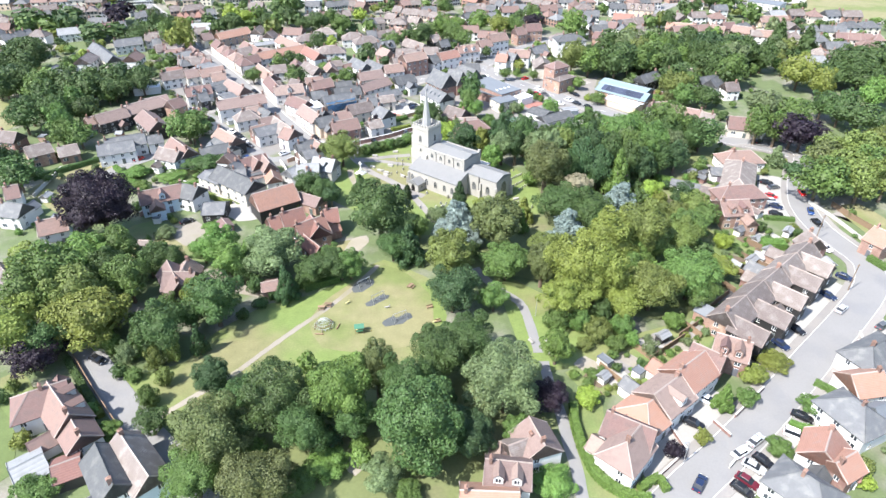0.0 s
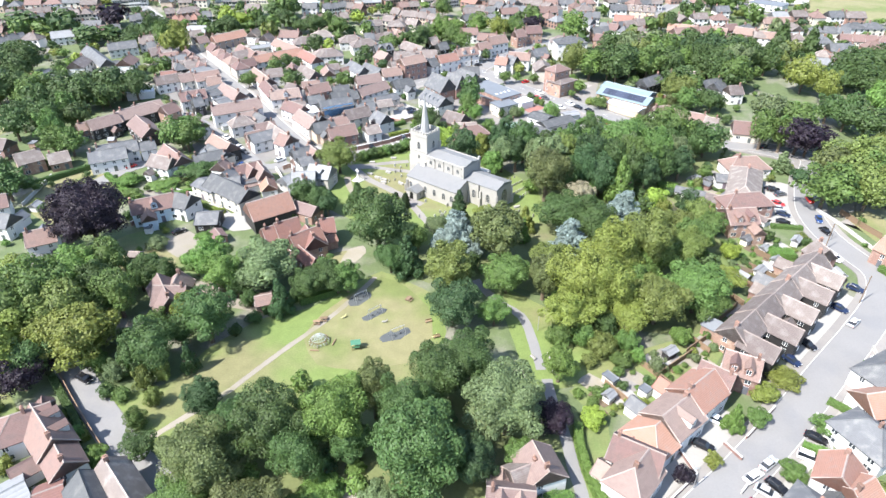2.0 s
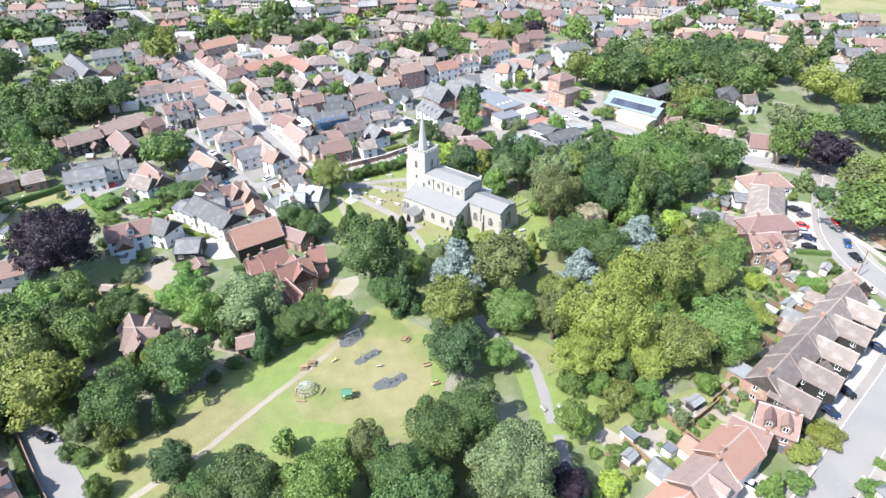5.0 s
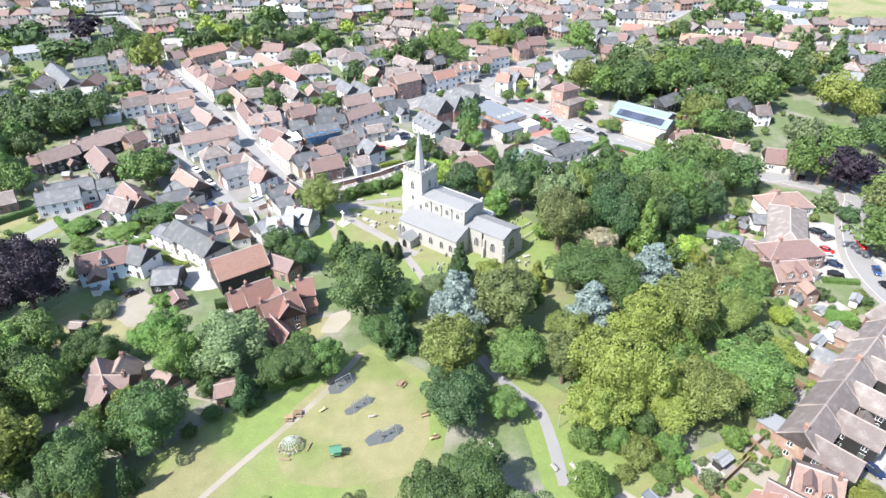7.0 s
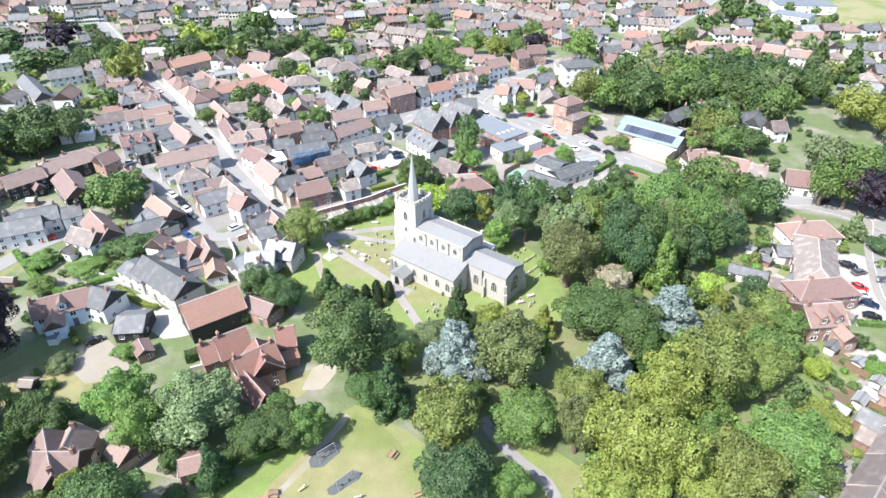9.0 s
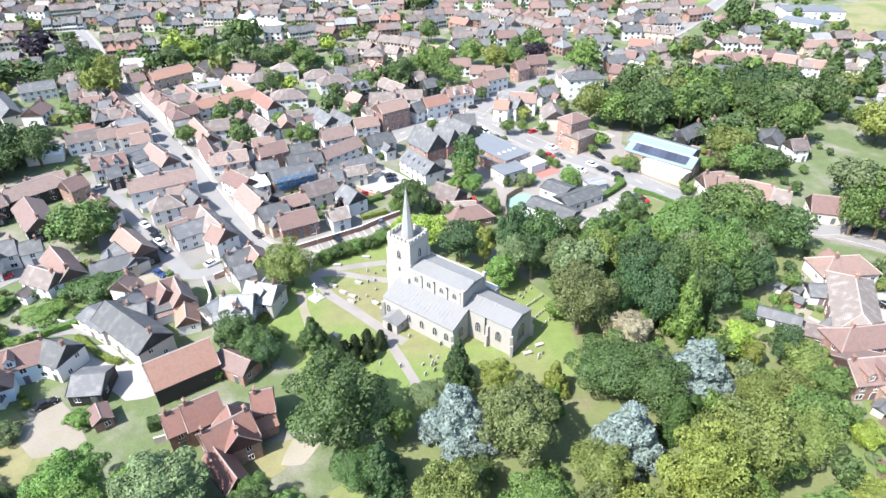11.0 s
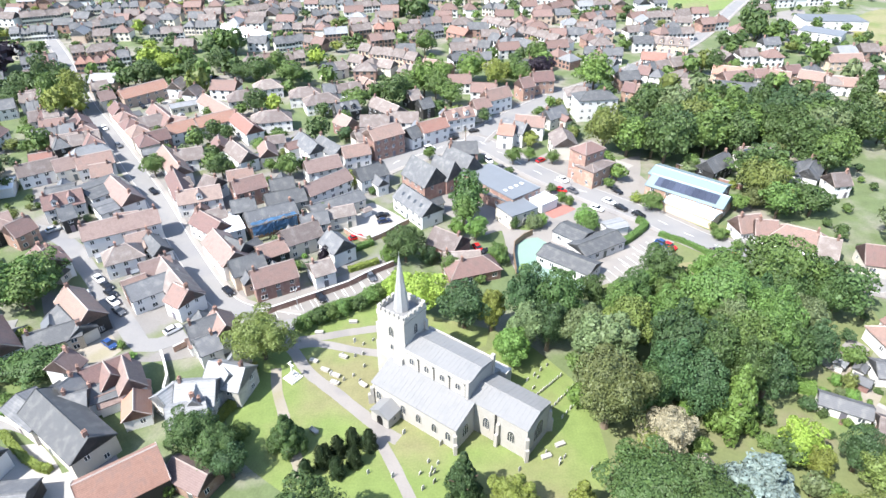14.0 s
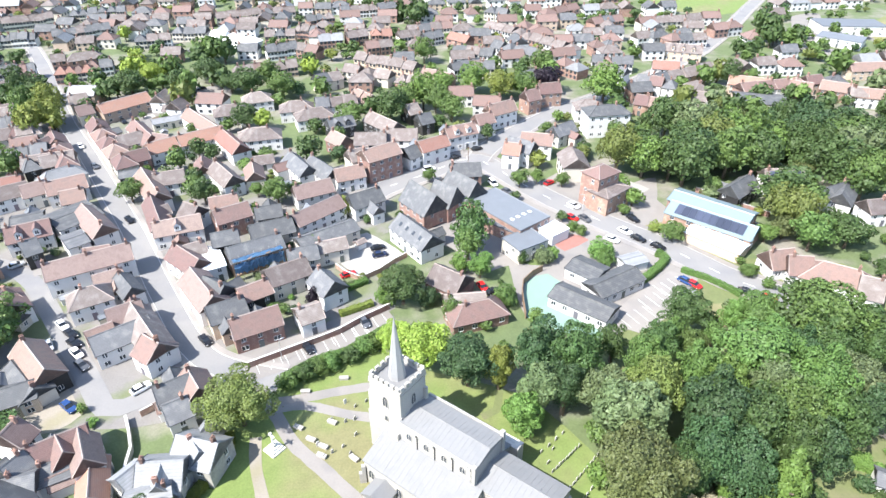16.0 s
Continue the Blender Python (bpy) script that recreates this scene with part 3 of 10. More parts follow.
# ---- trees ----
def crown_lobes(shape, seed, puffs):
    """Centres and radii of the rounded clumps that make up a crown of unit size."""
    rnd = np.random.RandomState(seed)
    n = {"broad": 36, "low": 26, "willow": 46, "dome": 60}.get(shape, 30)
    d = rnd.normal(size=(n, 3))
    d /= np.linalg.norm(d, axis=1)[:, None]
    d[:, 2] = np.where(d[:, 2] < -.35, -d[:, 2], d[:, 2])
    rad = rnd.uniform(.17, .40, n) if shape != "dome" else rnd.uniform(.2, .3, n)
    c = d * (1.0 - rad * .8 + (rnd.uniform(-.26, .10, n) if shape != "dome" else rnd.uniform(-.05, .03, n)))[:, None]
    if shape in ("cedar", "cone"):
        n = 60
        h = rnd.rand(n) ** 1.2
        th = rnd.rand(n) * 6.283
        q = (1 - h) ** (.6 if shape == "cedar" else .85) * (.74 if shape == "cedar" else .8) * rnd.uniform(.75, 1.12, n)
        c = np.stack([np.cos(th) * q, np.sin(th) * q, h * 1.75 - .85], 1)
        rad = rnd.uniform(.13, .26, n) * (1.15 - .65 * h)
        c = np.vstack([c, np.stack([np.zeros(9), np.zeros(9), np.linspace(-.7, .82, 9)], 1)])
        rad = np.append(rad, np.linspace(.5, .1, 9))
    elif puffs:
        # small puffs of twigs standing on the large clumps
        e = rnd.normal(size=(puffs, 3))
        e /= np.linalg.norm(e, axis=1)[:, None]
        e[:, 2] = np.where(e[:, 2] < -.3, -e[:, 2], e[:, 2])
        k = (e @ c.T).argmax(1)
        c2 = c[k] + e * (rad[k] * rnd.uniform(.75, 1.0, puffs))[:, None]
        c, rad = np.vstack([c, c2]), np.append(rad, rnd.uniform(.05, .15, puffs))
    if shape == "low":
        c[:, 2] *= .7
    if shape == "willow":
        c[:, 2] *= .92
    c = np.vstack([c, [[0, 0, -.1]]])
    rad = np.append(rad, .62 if shape not in ("cedar", "cone") else .4)
    return c, rad


def reach(dirs, c, rad):
    """How far the union of clumps reaches along each direction."""
    b = dirs @ c.T
    disc = b * b - (np.sum(c * c, 1) - rad ** 2)[None]
    return np.where(disc > 0, b + np.sqrt(np.maximum(disc, 0)), 0).max(1)


def leaf_points(c, rad, count, rs):
    """Points and normals spread evenly over the outside of the clumps, leaving the creases between them bare."""
    w = rad ** 2 / np.sum(rad ** 2)
    P, N, have = [], [], 0
    while have < count:
        m = max(400, int((count - have) * 2.2))
        k = rs.choice(len(rad), m, p=w)
        u = rs.normal(size=(m, 3))
        u /= np.linalg.norm(u, axis=1)[:, None]
        keep = (u[:, 2] > -.45) | (rs.rand(m) < .3)
        k, u = k[keep], u[keep]
        p = c[k] + u * (rad[k] * (1 + rs.normal(size=len(k)) * .13))[:, None]
        d2 = np.sum(p * p, 1)[:, None] + np.sum(c * c, 1)[None] - 2 * p @ c.T
        hidden = d2 < (rad * .90)[None] ** 2
        hidden[np.arange(len(k)), k] = False
        ok = ~hidden.any(1)
        P.append(p[ok])
        N.append(u[ok])
        have += int(ok.sum())
    return np.vstack(P)[:count], np.vstack(N)[:count]


def leaf_blades(p, nrm, along, size, rs, long=1.0):
    """One pointed blade for each tuft of leaves."""
    n = len(p)
    tilt = nrm + rs.normal(size=(n, 3)) * .5
    tilt /= np.linalg.norm(tilt, axis=1)[:, None]
    a = np.cross(tilt, along)
    a /= np.linalg.norm(a, axis=1)[:, None] + 1e-6
    b = np.cross(tilt, a)
    s = size * rs.uniform(.6, 1.35, (n, 1))
    a, b = a * s, b * s * long
    v = np.empty((n, 3, 3))
    v[:, 0], v[:, 1], v[:, 2] = p - a * .95 - b * .6, p + a * .95 - b * .6, p + b * 1.1
    return v.reshape(-1, 3)


CROWNS = {}


def crown_mesh(shape, colour, seed, detail):
    key = (shape, colour, seed, detail)
    if key in CROWNS:
        return CROWNS[key]
    rs = np.random.RandomState(seed + 11)
    n_leaf, size, puffs = {5: (15500, .0235, 260), 4: (9400, .029, 190), 3: (800, .085, 40), 2: (5200, .039, 150), 1: (1700, .062, 60),
                           0: (360, .125, 0), -1: (100, .23, 0)}[detail]
    bm = bmesh.new()
    bmesh.ops.create_icosphere(bm, subdivisions={-1: 1, 0: 1, 4: 3, 5: 3}.get(detail, 2), radius=1)
    dirs = np.array([v.co[:] for v in bm.verts])
    faces = [[v.index for v in f.verts] for f in bm.faces]
    bm.free()
    long = 1.0
    if shape != "column":
        c, rad = crown_lobes(shape, seed, puffs)
        core = dirs * (reach(dirs, c, rad) * (.9 if shape == "dome" else .76 if detail > 0 else .86))[:, None]
        p, nrm = leaf_points(c, rad, n_leaf, rs)
        out = p / (np.linalg.norm(p, axis=1)[:, None] + 1e-6)
        along = rs.normal(size=(n_leaf, 3))
        if shape in ("cedar", "cone"):
            along = np.cross(nrm, out + rs.normal(size=(n_leaf, 3)) * .35)
            long = 1.9
        if shape == "willow":
            along = np.cross(nrm, np.array([0, 0, 1.0])) + rs.normal(size=(n_leaf, 3)) * .2
            long = 1.6
        nrm = nrm + out * .15 + np.array([0, 0, .12])
    else:
        def prof(h, th):
            return np.clip(1 - h ** 3, 0, 1) ** .6 * (.85 + .15 * np.sin(th * 5 + h * 9))
        th, h = np.arctan2(dirs[:, 1], dirs[:, 0]), (dirs[:, 2] + 1) / 2
        q = prof(h, th) * .82
        core = np.stack([np.cos(th) * q, np.sin(th) * q, h * 2 - 1], 1)
        h, th = rs.rand(n_leaf) ** 1.35, rs.rand(n_leaf) * 6.2832
        q = prof(h, th) * rs.uniform(.8, 1.12, n_leaf)
        p = np.stack([np.cos(th) * q, np.sin(th) * q, h * 2 - 1], 1)
        nrm = np.stack([np.cos(th), np.sin(th), np.full(n_leaf, .3)], 1)
        along = np.stack([np.cos(th), np.sin(th), np.zeros(n_leaf)], 1) * .1 + np.array([0.3, .2, .1])
        long = 1.7
    verts = np.vstack([core, leaf_blades(p, nrm, along, size, rs, long)])
    n0 = len(core)
    faces += [[n0 + 3 * i, n0 + 3 * i + 1, n0 + 3 * i + 2] for i in range(n_leaf)]
    me = mesh_of("crown", verts.tolist(), faces, [LEAF[colour]])
    me.polygons.foreach_set("use_smooth", [i < len(faces) - n_leaf for i in range(len(faces))])
    CROWNS[key] = me
    return me


def trunk_mesh(limbs, seed):
    rnd = random.Random(seed)
    bm = bmesh.new()
    tube(bm, (0, 0, -.05), (0.01, 0, .45), .075, .05, 7)
    tube(bm, (0.01, 0, .45), (0, 0.02, .8), .05, .025, 6)
    for i in range(limbs):
        a = i * 6.283 / limbs + rnd.uniform(-.3, .3)
        h = rnd.uniform(.28, .45)
        tube(bm, (0, 0, h), (math.cos(a) * .32, math.sin(a) * .32, h + rnd.uniform(.15, .3)), .032, .012, 5)
    me = bpy.data.meshes.new("trunk")
    bm.to_mesh(me)
    bm.free()
    me.materials.append(M_BARK)
    return me


TRUNKS = [trunk_mesh(5, s) for s in range(3)]
LEAF_WORDS = {"n": "very dark green", "k": "dark olive green", "g": "mid-green", "d": "dark green", "t": "bluish dark green", "l": "fresh green", "y": "yellow-green", "Y": "bright yellow-green",
              "o": "olive green", "w": "grey-green", "b": "blue-grey", "p": "deep purple", "c": "cream-flowering"}
SHAPE_WORDS = {"dome": "broadleaf tree with dense rounded crown", "broad": "broadleaf tree with full rounded crown", "low": "spreading broad bush", "willow": "tree with drooping foliage",
               "cone": "conifer with a pointed crown", "cedar": "cedar with tiered branches", "column": "narrow upright clipped yew"}
TREE_NO = [0]


CROWN_DATA = {}


def far_tree(x, y, r, h, colour, shape, rnd, detail):
    me = crown_mesh(shape, colour, rnd.randrange(4), 1 if detail else 0 if y < 345 else -1)
    if me.name not in CROWN_DATA:
        a = np.empty(len(me.vertices) * 3)
        me.vertices.foreach_get("co", a)
        CROWN_DATA[me.name] = (a.reshape(-1, 3), [tuple(p.vertices) for p in me.polygons])
    v, f = CROWN_DATA[me.name]
    z0 = h * .1
    m = Matrix.LocRotScale((x, y, z0 + (h - z0) * .5), Euler((0, 0, rnd.uniform(0, 6.28))), (r, r, (h - z0) * .53))
    FAR_TREES.add(v, f, LEAF[colour], m)
    w = max(.12, h * .025)
    FAR_TREES.add(cube_v(x - w, x + w, y - w, y + w, -.2, h * .5), CUBE_F, M_BARK)


def tree(x, y, r, h, colour="g", shape="broad", detail=2, turn=None, where="on open ground", group=""):
    TREE_NO[0] += 1
    OCC.append((x, y, r * .8))
    rnd = random.Random(TREE_NO[0] * 13)
    if detail == 0 or detail == 1 and h > 3.2 and y > 262:
        far_tree(x, y, r, h, colour, shape, rnd, detail)
        return None
    small = h < 3.2
    name = "bush" if small or shape == "low" else "tree"
    words = SHAPE_WORDS[shape] if not small else "rounded garden bush"
    t = root(name, pose(x, y, 0, 0, 0, rnd.uniform(0, 360)), LEAF_WORDS[colour] + " " + words + ", " + where, name, group)
    if shape in ("cone", "cedar", "column"):
        z0 = .04 * h
        cz, sz = (h + z0) / 2, (h - z0) / 2
    else:
        z0 = h * (.14 if h > 6 else -.12)
        cz, sz = z0 + (h - z0) * .47, (h - z0) * .53
    me = crown_mesh(shape, colour, rnd.randrange(5 if detail == 2 else 4) + (3 if shape == "low" else 0), detail)
    put("crown", me, t, Matrix.LocRotScale((0, 0, cz), None, (r, r * rnd.uniform(.9, 1.1), sz)))
    if not small:
        put("trunk", TRUNKS[TREE_NO[0] % 3], t, Matrix.LocRotScale((0, 0, 0), None, (h * .6, h * .6, h * .85)))
    return t


def hedge(pts, width, height, colour="g", label="clipped green hedge along the garden edge", name="hedge"):
    """A clipped hedge: a core slab with leaves standing out of its faces."""
    line = smooth_line(pts, 1.5)
    v, f = strip_mesh(line, width / 2 * .88, -width / 2 * .88, -.2, height * .94)
    rs = np.random.RandomState(int(abs(pts[0][0]) * 10) % 1000)
    L = sum((line[i + 1] - line[i]).length for i in range(len(line) - 1))
    n = int(min(9000, L * (width + 2 * height) * 42))
    idx = rs.randint(0, len(line) - 1, n)
    t = rs.rand(n)
    P = np.array([p[:] for p in line])
    q = P[idx] * (1 - t)[:, None] + P[idx + 1] * t[:, None]
    d = P[idx + 1] - P[idx]
    d /= np.linalg.norm(d, axis=1)[:, None] + 1e-6
    nn = np.stack([-d[:, 1], d[:, 0]], 1)
    u = rs.rand(n) * (width + 2 * height)
    top = u < width
    side = np.where(u < width + height, 1.0, -1.0)
    off = np.where(top, u - width / 2, side * width / 2)
    z = np.where(top, height, rs.rand(n) * height)
    p = np.stack([q[:, 0] + nn[:, 0] * off, q[:, 1] + nn[:, 1] * off, z], 1) + rs.normal(size=(n, 3)) * .06
    nrm = np.stack([np.where(top, 0, nn[:, 0] * side), np.where(top, 0, nn[:, 1] * side), np.where(top, 1.0, .2)], 1)
    lump = .5 + .5 * np.sin(p[:, 0] * 1.9 + np.sin(p[:, 1] * 1.3) * 2) * np.cos(p[:, 1] * 1.7)
    p += nrm * (lump * .17 * min(1.0, height / 2))[:, None]
    blades = leaf_blades(p, nrm, rs.normal(size=(n, 3)), .14, rs)
    n0 = len(v)
    faces = [tuple(k) for k in f] + [(n0 + 3 * i, n0 + 3 * i + 1, n0 + 3 * i + 2) for i in range(n)]
    return tagged(put(name, mesh_of(name, v + blades.tolist(), faces, [LEAF[colour]])), label, "hedge")


def wall_line(pts, height, thick, material, label, name="garden_wall", category="wall"):
    line = smooth_line(pts, 4)
    v, f = strip_mesh(line, thick / 2, -thick / 2, -.2, height)
    ob = tagged(put(name, mesh_of(name, v, f, [material])), label, category)
    v, f = strip_mesh(line, thick / 2 + .05, -thick / 2 - .05, height, height + .09)
    put("coping", mesh_of("coping", v, f, [M_KERB if material != M_WOOD else M_WOOD]), ob)
    return ob


# ---- cars ----
CAR_PAINT = {}
CAR_WORDS = {"black": (0.012, 0.012, 0.014), "white": (0.78, 0.78, 0.78), "silver": (0.45, 0.46, 0.47), "grey": (0.10, 0.105, 0.115),
             "blue": (0.025, 0.06, 0.17), "dark blue": (0.015, 0.025, 0.06), "red": (0.42, 0.02, 0.02), "maroon": (0.10, 0.015, 0.025),
             "yellow": (0.7, 0.62, 0.02)}
CAR_PROTO = {}


def car_body(bm, van):
    """Body shell lofted from cross-sections along its length."""
    prof = [(-2.1, .45, .62, .74), (-2.05, .32, .86, .82), (-1.2, .28, .92, .87), (0, .26, .94, .88), (1.3, .28, .88, .87), (1.95, .32, .72, .80), (2.12, .42, .58, .66)]
    rings = []
    for x, z0, z1, w in prof:
        rings.append([bm.verts.new(p) for p in ((x, -w, z0), (x, -w - .03, (z0 + z1) / 2), (x, -w * .93, z1), (x, w * .93, z1), (x, w + .03, (z0 + z1) / 2), (x, w, z0))])
    for a, b in zip(rings, rings[1:]):
        for i in range(6):
            bm.faces.new((a[i], a[(i + 1) % 6], b[(i + 1) % 6], b[i]))
    bm.faces.new(rings[0][::-1])
    bm.faces.new(rings[-1])


def car_proto(colour, van):
    key = (colour, van)
    if key in CAR_PROTO:
        return CAR_PROTO[key]
    paint = mat(colour.replace(" ", "_") + "_car_paint", CAR_WORDS[colour], 0.25, metal=0.2 if colour in ("silver", "grey") else 0.0, vary=0.0, bump=0.0, per_object=0.05)
    bm = bmesh.new()
    car_body(bm, van)
    bmesh.ops.recalc_face_normals(bm, faces=bm.faces)
    body = bpy.data.meshes.new("body")
    bm.to_mesh(body)
    bm.free()
    body.materials.append(paint)
    x0, x1, x2, x3, zt = (-2.0, -1.85, .55, 1.25, 1.75) if van else (-1.75, -1.15, .25, 1.05, 1.42)

    def loft(name, ins, za, zb, k0, k1, m):
        b = bmesh.new()
        lo = [(x0 + k0, -.80 + ins), (x3 - k0, -.80 + ins), (x3 - k0, .80 - ins), (x0 + k0, .80 - ins)]
        hi = [(x1 + k1, -.62 + ins), (x2 - k1, -.62 + ins), (x2 - k1, .62 - ins), (x1 + k1, .62 - ins)]
        A = [b.verts.new((*p, za)) for p in lo]
        B = [b.verts.new((*p, zb)) for p in hi]
        b.faces.new(B)
        b.faces.new(A[::-1])
        for i in range(4):
            b.faces.new((A[i], A[(i + 1) % 4], B[(i + 1) % 4], B[i]))
        me = bpy.data.meshes.new(name)
        b.to_mesh(me)
        b.free()
        me.materials.append(m)
        return me
    glass = loft("cabin_glass", 0, .84, zt - .04, 0, 0, M_CARGLASS)
    b = bmesh.new()
    box(b, x1 - .06, x2 + .06, -.64, .64, zt - .05, zt + .03, 0, .04)
    roofm = bpy.data.meshes.new("car_roof")
    b.to_mesh(roofm)
    b.free()
    roofm.materials.append(paint)
    CAR_PROTO[key] = (body, glass, roofm)
    return CAR_PROTO[key]


wbm = bmesh.new()
tube(wbm, (0, -.1, 0), (0, .1, 0), .32, .32, 12, 0)
tube(wbm, (0, -.105, 0), (0, .105, 0), .2, .2, 8, 1)
WHEEL = bpy.data.meshes.new("wheel")
wbm.to_mesh(WHEEL)
wbm.free()
WHEEL.materials.append(M_TYRE)
WHEEL.materials.append(M_STEEL)
lbm = bmesh.new()
box(lbm, -.05, .05, -.16, .16, -.07, .07, 0, .02)
LAMP = bpy.data.meshes.new("headlight")
lbm.to_mesh(LAMP)
lbm.free()
LAMP.materials.append(M_LAMP)
TAIL = LAMP.copy()
TAIL.name = "tail_light"
TAIL.materials[0] = M_REDLAMP


def car(x, y, ang, colour="black", van=False, z=0.09, where="parked on the street"):
    body, glass, roofm = car_proto(colour, van)
    name = "van" if van else "car"
    c = root(name, pose(x, y, z, 0, 0, ang), colour + (" van " if van else " hatchback car ") + where, name, "parked cars")
    OCC.append((x, y, 2.3))
    put("body", body, c)
    put("cabin_glass", glass, c)
    put("car_roof", roofm, c)
    for wx in (-1.3, 1.32):
        for wy in (-.78, .78):
            put("wheel", WHEEL, c, pose(wx, wy, .32))
    for wy in (-.55, .55) if y < 240 else ():
        put("headlight", LAMP, c, pose(2.06, wy, .62))
        put("tail_light", TAIL, c, pose(-2.08, wy, .68))
    return c


def row(x0, y0, x1, y1, n, roof, wall):
    """A row of houses along a line, each a little different."""
    rnd = random.Random(int(abs(x0 * 7 + y0)))
    ang = math.degrees(math.atan2(y1 - y0, x1 - x0))
    step = math.hypot(x1 - x0, y1 - y0) / n
    if math.cos(radians(ang)) < 0:
        ang += 180
    for i in range(n):
        t = (i + .5) / n
        rf = roof if rnd.random() < .7 else rnd.choice(("brown", "slate", "clay", "brown"))
        wl = wall if rnd.random() < .7 else rnd.choice(("white", "cream", "brick", "buff"))
        dz = rnd.uniform(-.4, .5)
        cx, cy, a = x0 + (x1 - x0) * t, y0 + (y1 - y0) * t, ang + rnd.uniform(-2, 2)
        size = max(5, min(step * rnd.uniform(.9, .99), 16)), rnd.uniform(6.6, 8), 4.6 + dz, 7.3 + dz
        hp = "gg" if rnd.random() < .75 else "hh"
        if cy < 400:
            house(cx, cy, a, *size, rf, wl, hp, 1, 0, 0.75, group="rows of houses")
        else:
            far_house(cx, cy, a, *size, rf, wl, hp)


# ---- ground ----
bm = bmesh.new()
G = 2600
vs = [bm.verts.new(p) for p in ((-G, -700, 0), (G, -700, 0), (G, 2 * G, 0), (-G, 2 * G, 0))]
bm.faces.new(vs)
tagged(part("ground", bm, M_GROUND), "gardens and rough grass spreading to the horizon", "ground", kind="structure")
patch("park_lawn", [(-15.0, 142.0), (-20.8, 137.0), (-31.4, 126.4), (-43.5, 121.7), (-53.1, 110.9), (-56.5, 101.3), (-65.1, 97.4), (-72.1, 100.4), (-63.1, 91.0), (-53.1, 81.9), (-47.3, 84.8), (-38.9, 87.8), (-16.8, 101.2), (-1.5, 101.2), (2.4, 117.2), (-0.6, 131.3), (-6.9, 136.5)], M_LAWN, 0.0300, "green mown grass, patchy and dry in places")
patch("playground_grass", [(-14.8, 139.2), (-20.5, 133.9), (-28.1, 124.0), (-31.5, 115.0), (-26.6, 105.9), (-17.1, 104.0), (-5.6, 106.5), (-0.7, 115.0), (-2.0, 126.3), (-8.3, 135.2)], M_DRY, 0.0504, "dry yellowing mown grass")
patch("woodland_floor", [(-2.2, 136.5), (14.8, 136.4), (28.0, 131.2), (48.5, 117.1), (65.2, 117.1), (81.1, 153.6), (88.9, 186.0), (55.1, 199.1), (29.9, 190.4), (11.4, 167.1), (-2.7, 160.3), (-13.9, 147.7)], M_EARTH, 0.0208, "bare earth and leaf litter under the trees")
patch("woodland_floor", [(-52.9, 70.1), (-43.6, 87.9), (-21.9, 101.2), (3.6, 104.9), (23.6, 97.6), (28.1, 87.8), (23.7, 81.9), (11.0, 76.4), (6.3, 66.4), (-39.9, 62.2)], M_EARTH, 0.0212, "bare earth and leaf litter under the trees")
patch("path_side_grass", [(14.8, 136.4), (17.7, 117.1), (20.2, 101.2), (23.6, 97.6), (36.8, 101.2), (46.3, 108.8), (40.1, 117.1), (27.3, 126.3), (22.0, 131.2)], M_LAWN, 0.0416, "green mown grass, patchy and dry in places")
patch("woodland_floor", [(32.7, 217.7), (59.8, 252.7), (111.4, 251.0), (106.9, 208.8), (86.5, 188.9), (65.9, 186.8), (48.6, 190.0), (39.0, 204.5)], M_EARTH, 0.0220, "bare earth and leaf litter under the trees")
patch("churchyard", [(-40.3, 189.1), (-38.2, 208.0), (-27.1, 215.4), (-9.0, 221.9), (1.2, 215.5), (15.0, 210.4), (22.8, 205.8), (33.0, 190.0), (33.5, 171.3), (24.5, 159.0), (12.1, 155.0), (-12.9, 155.8), (-24.6, 168.0), (-35.0, 176.5)], M_LAWN, 0.0324, "green mown grass, patchy and dry in places")
patch("lawn", [(-138.6, 186.7), (-124.7, 206.9), (-105.1, 199.7), (-113.3, 190.9), (-117.2, 178.6), (-119.0, 167.5), (-134.1, 178.7)], M_DRY, 0.0328, "dry yellowing mown grass")
patch("lawn", [(-92.9, 150.9), (-82.4, 160.5), (-73.8, 150.9), (-72.9, 139.3), (-83.9, 139.3)], M_DRY, 0.0432, "dry yellowing mown grass")
patch("lawn", [(-96.0, 156.5), (-88.4, 163.9), (-72.3, 154.2), (-61.4, 142.5), (-71.3, 136.9), (-81.7, 135.7)], M_GARDEN, 0.0336, "green garden lawn behind the houses")
patch("drive", [(-80.1, 156.1), (-75.2, 163.5), (-64.7, 152.3), (-73.7, 149.1)], M_GRAVEL, 0.0540, "pale gravel surface")
patch("yard", [(-70.7, 170.5), (-61.9, 174.7), (-55.3, 165.0), (-61.9, 163.2)], M_CONCRETE, 0.0544, "bright pale concrete surface")
patch("drive", [(-81.0, 178.6), (-72.6, 180.7), (-63.5, 171.4), (-70.7, 165.4), (-75.8, 169.6)], M_CONCRETE, 0.0548, "bright pale concrete surface")
patch("car_park", [(-25.9, 263.8), (-15.8, 271.6), (-4.5, 258.8), (-14.3, 250.1), (-20.2, 254.1)], M_CONCRETE, 0.0552, "bright pale concrete surface")
patch("yard", [(-79.1, 209.2), (-75.8, 215.3), (-67.5, 205.8), (-71.0, 201.8), (-76.6, 201.3)], M_GRAVEL, 0.0556, "pale gravel surface")
patch("games_court", [(26.3, 246.0), (32.7, 249.5), (40.6, 235.2), (42.9, 225.9), (36.0, 224.3), (24.4, 232.7)], M_COURT, 0.0560, "pale green hard games court")
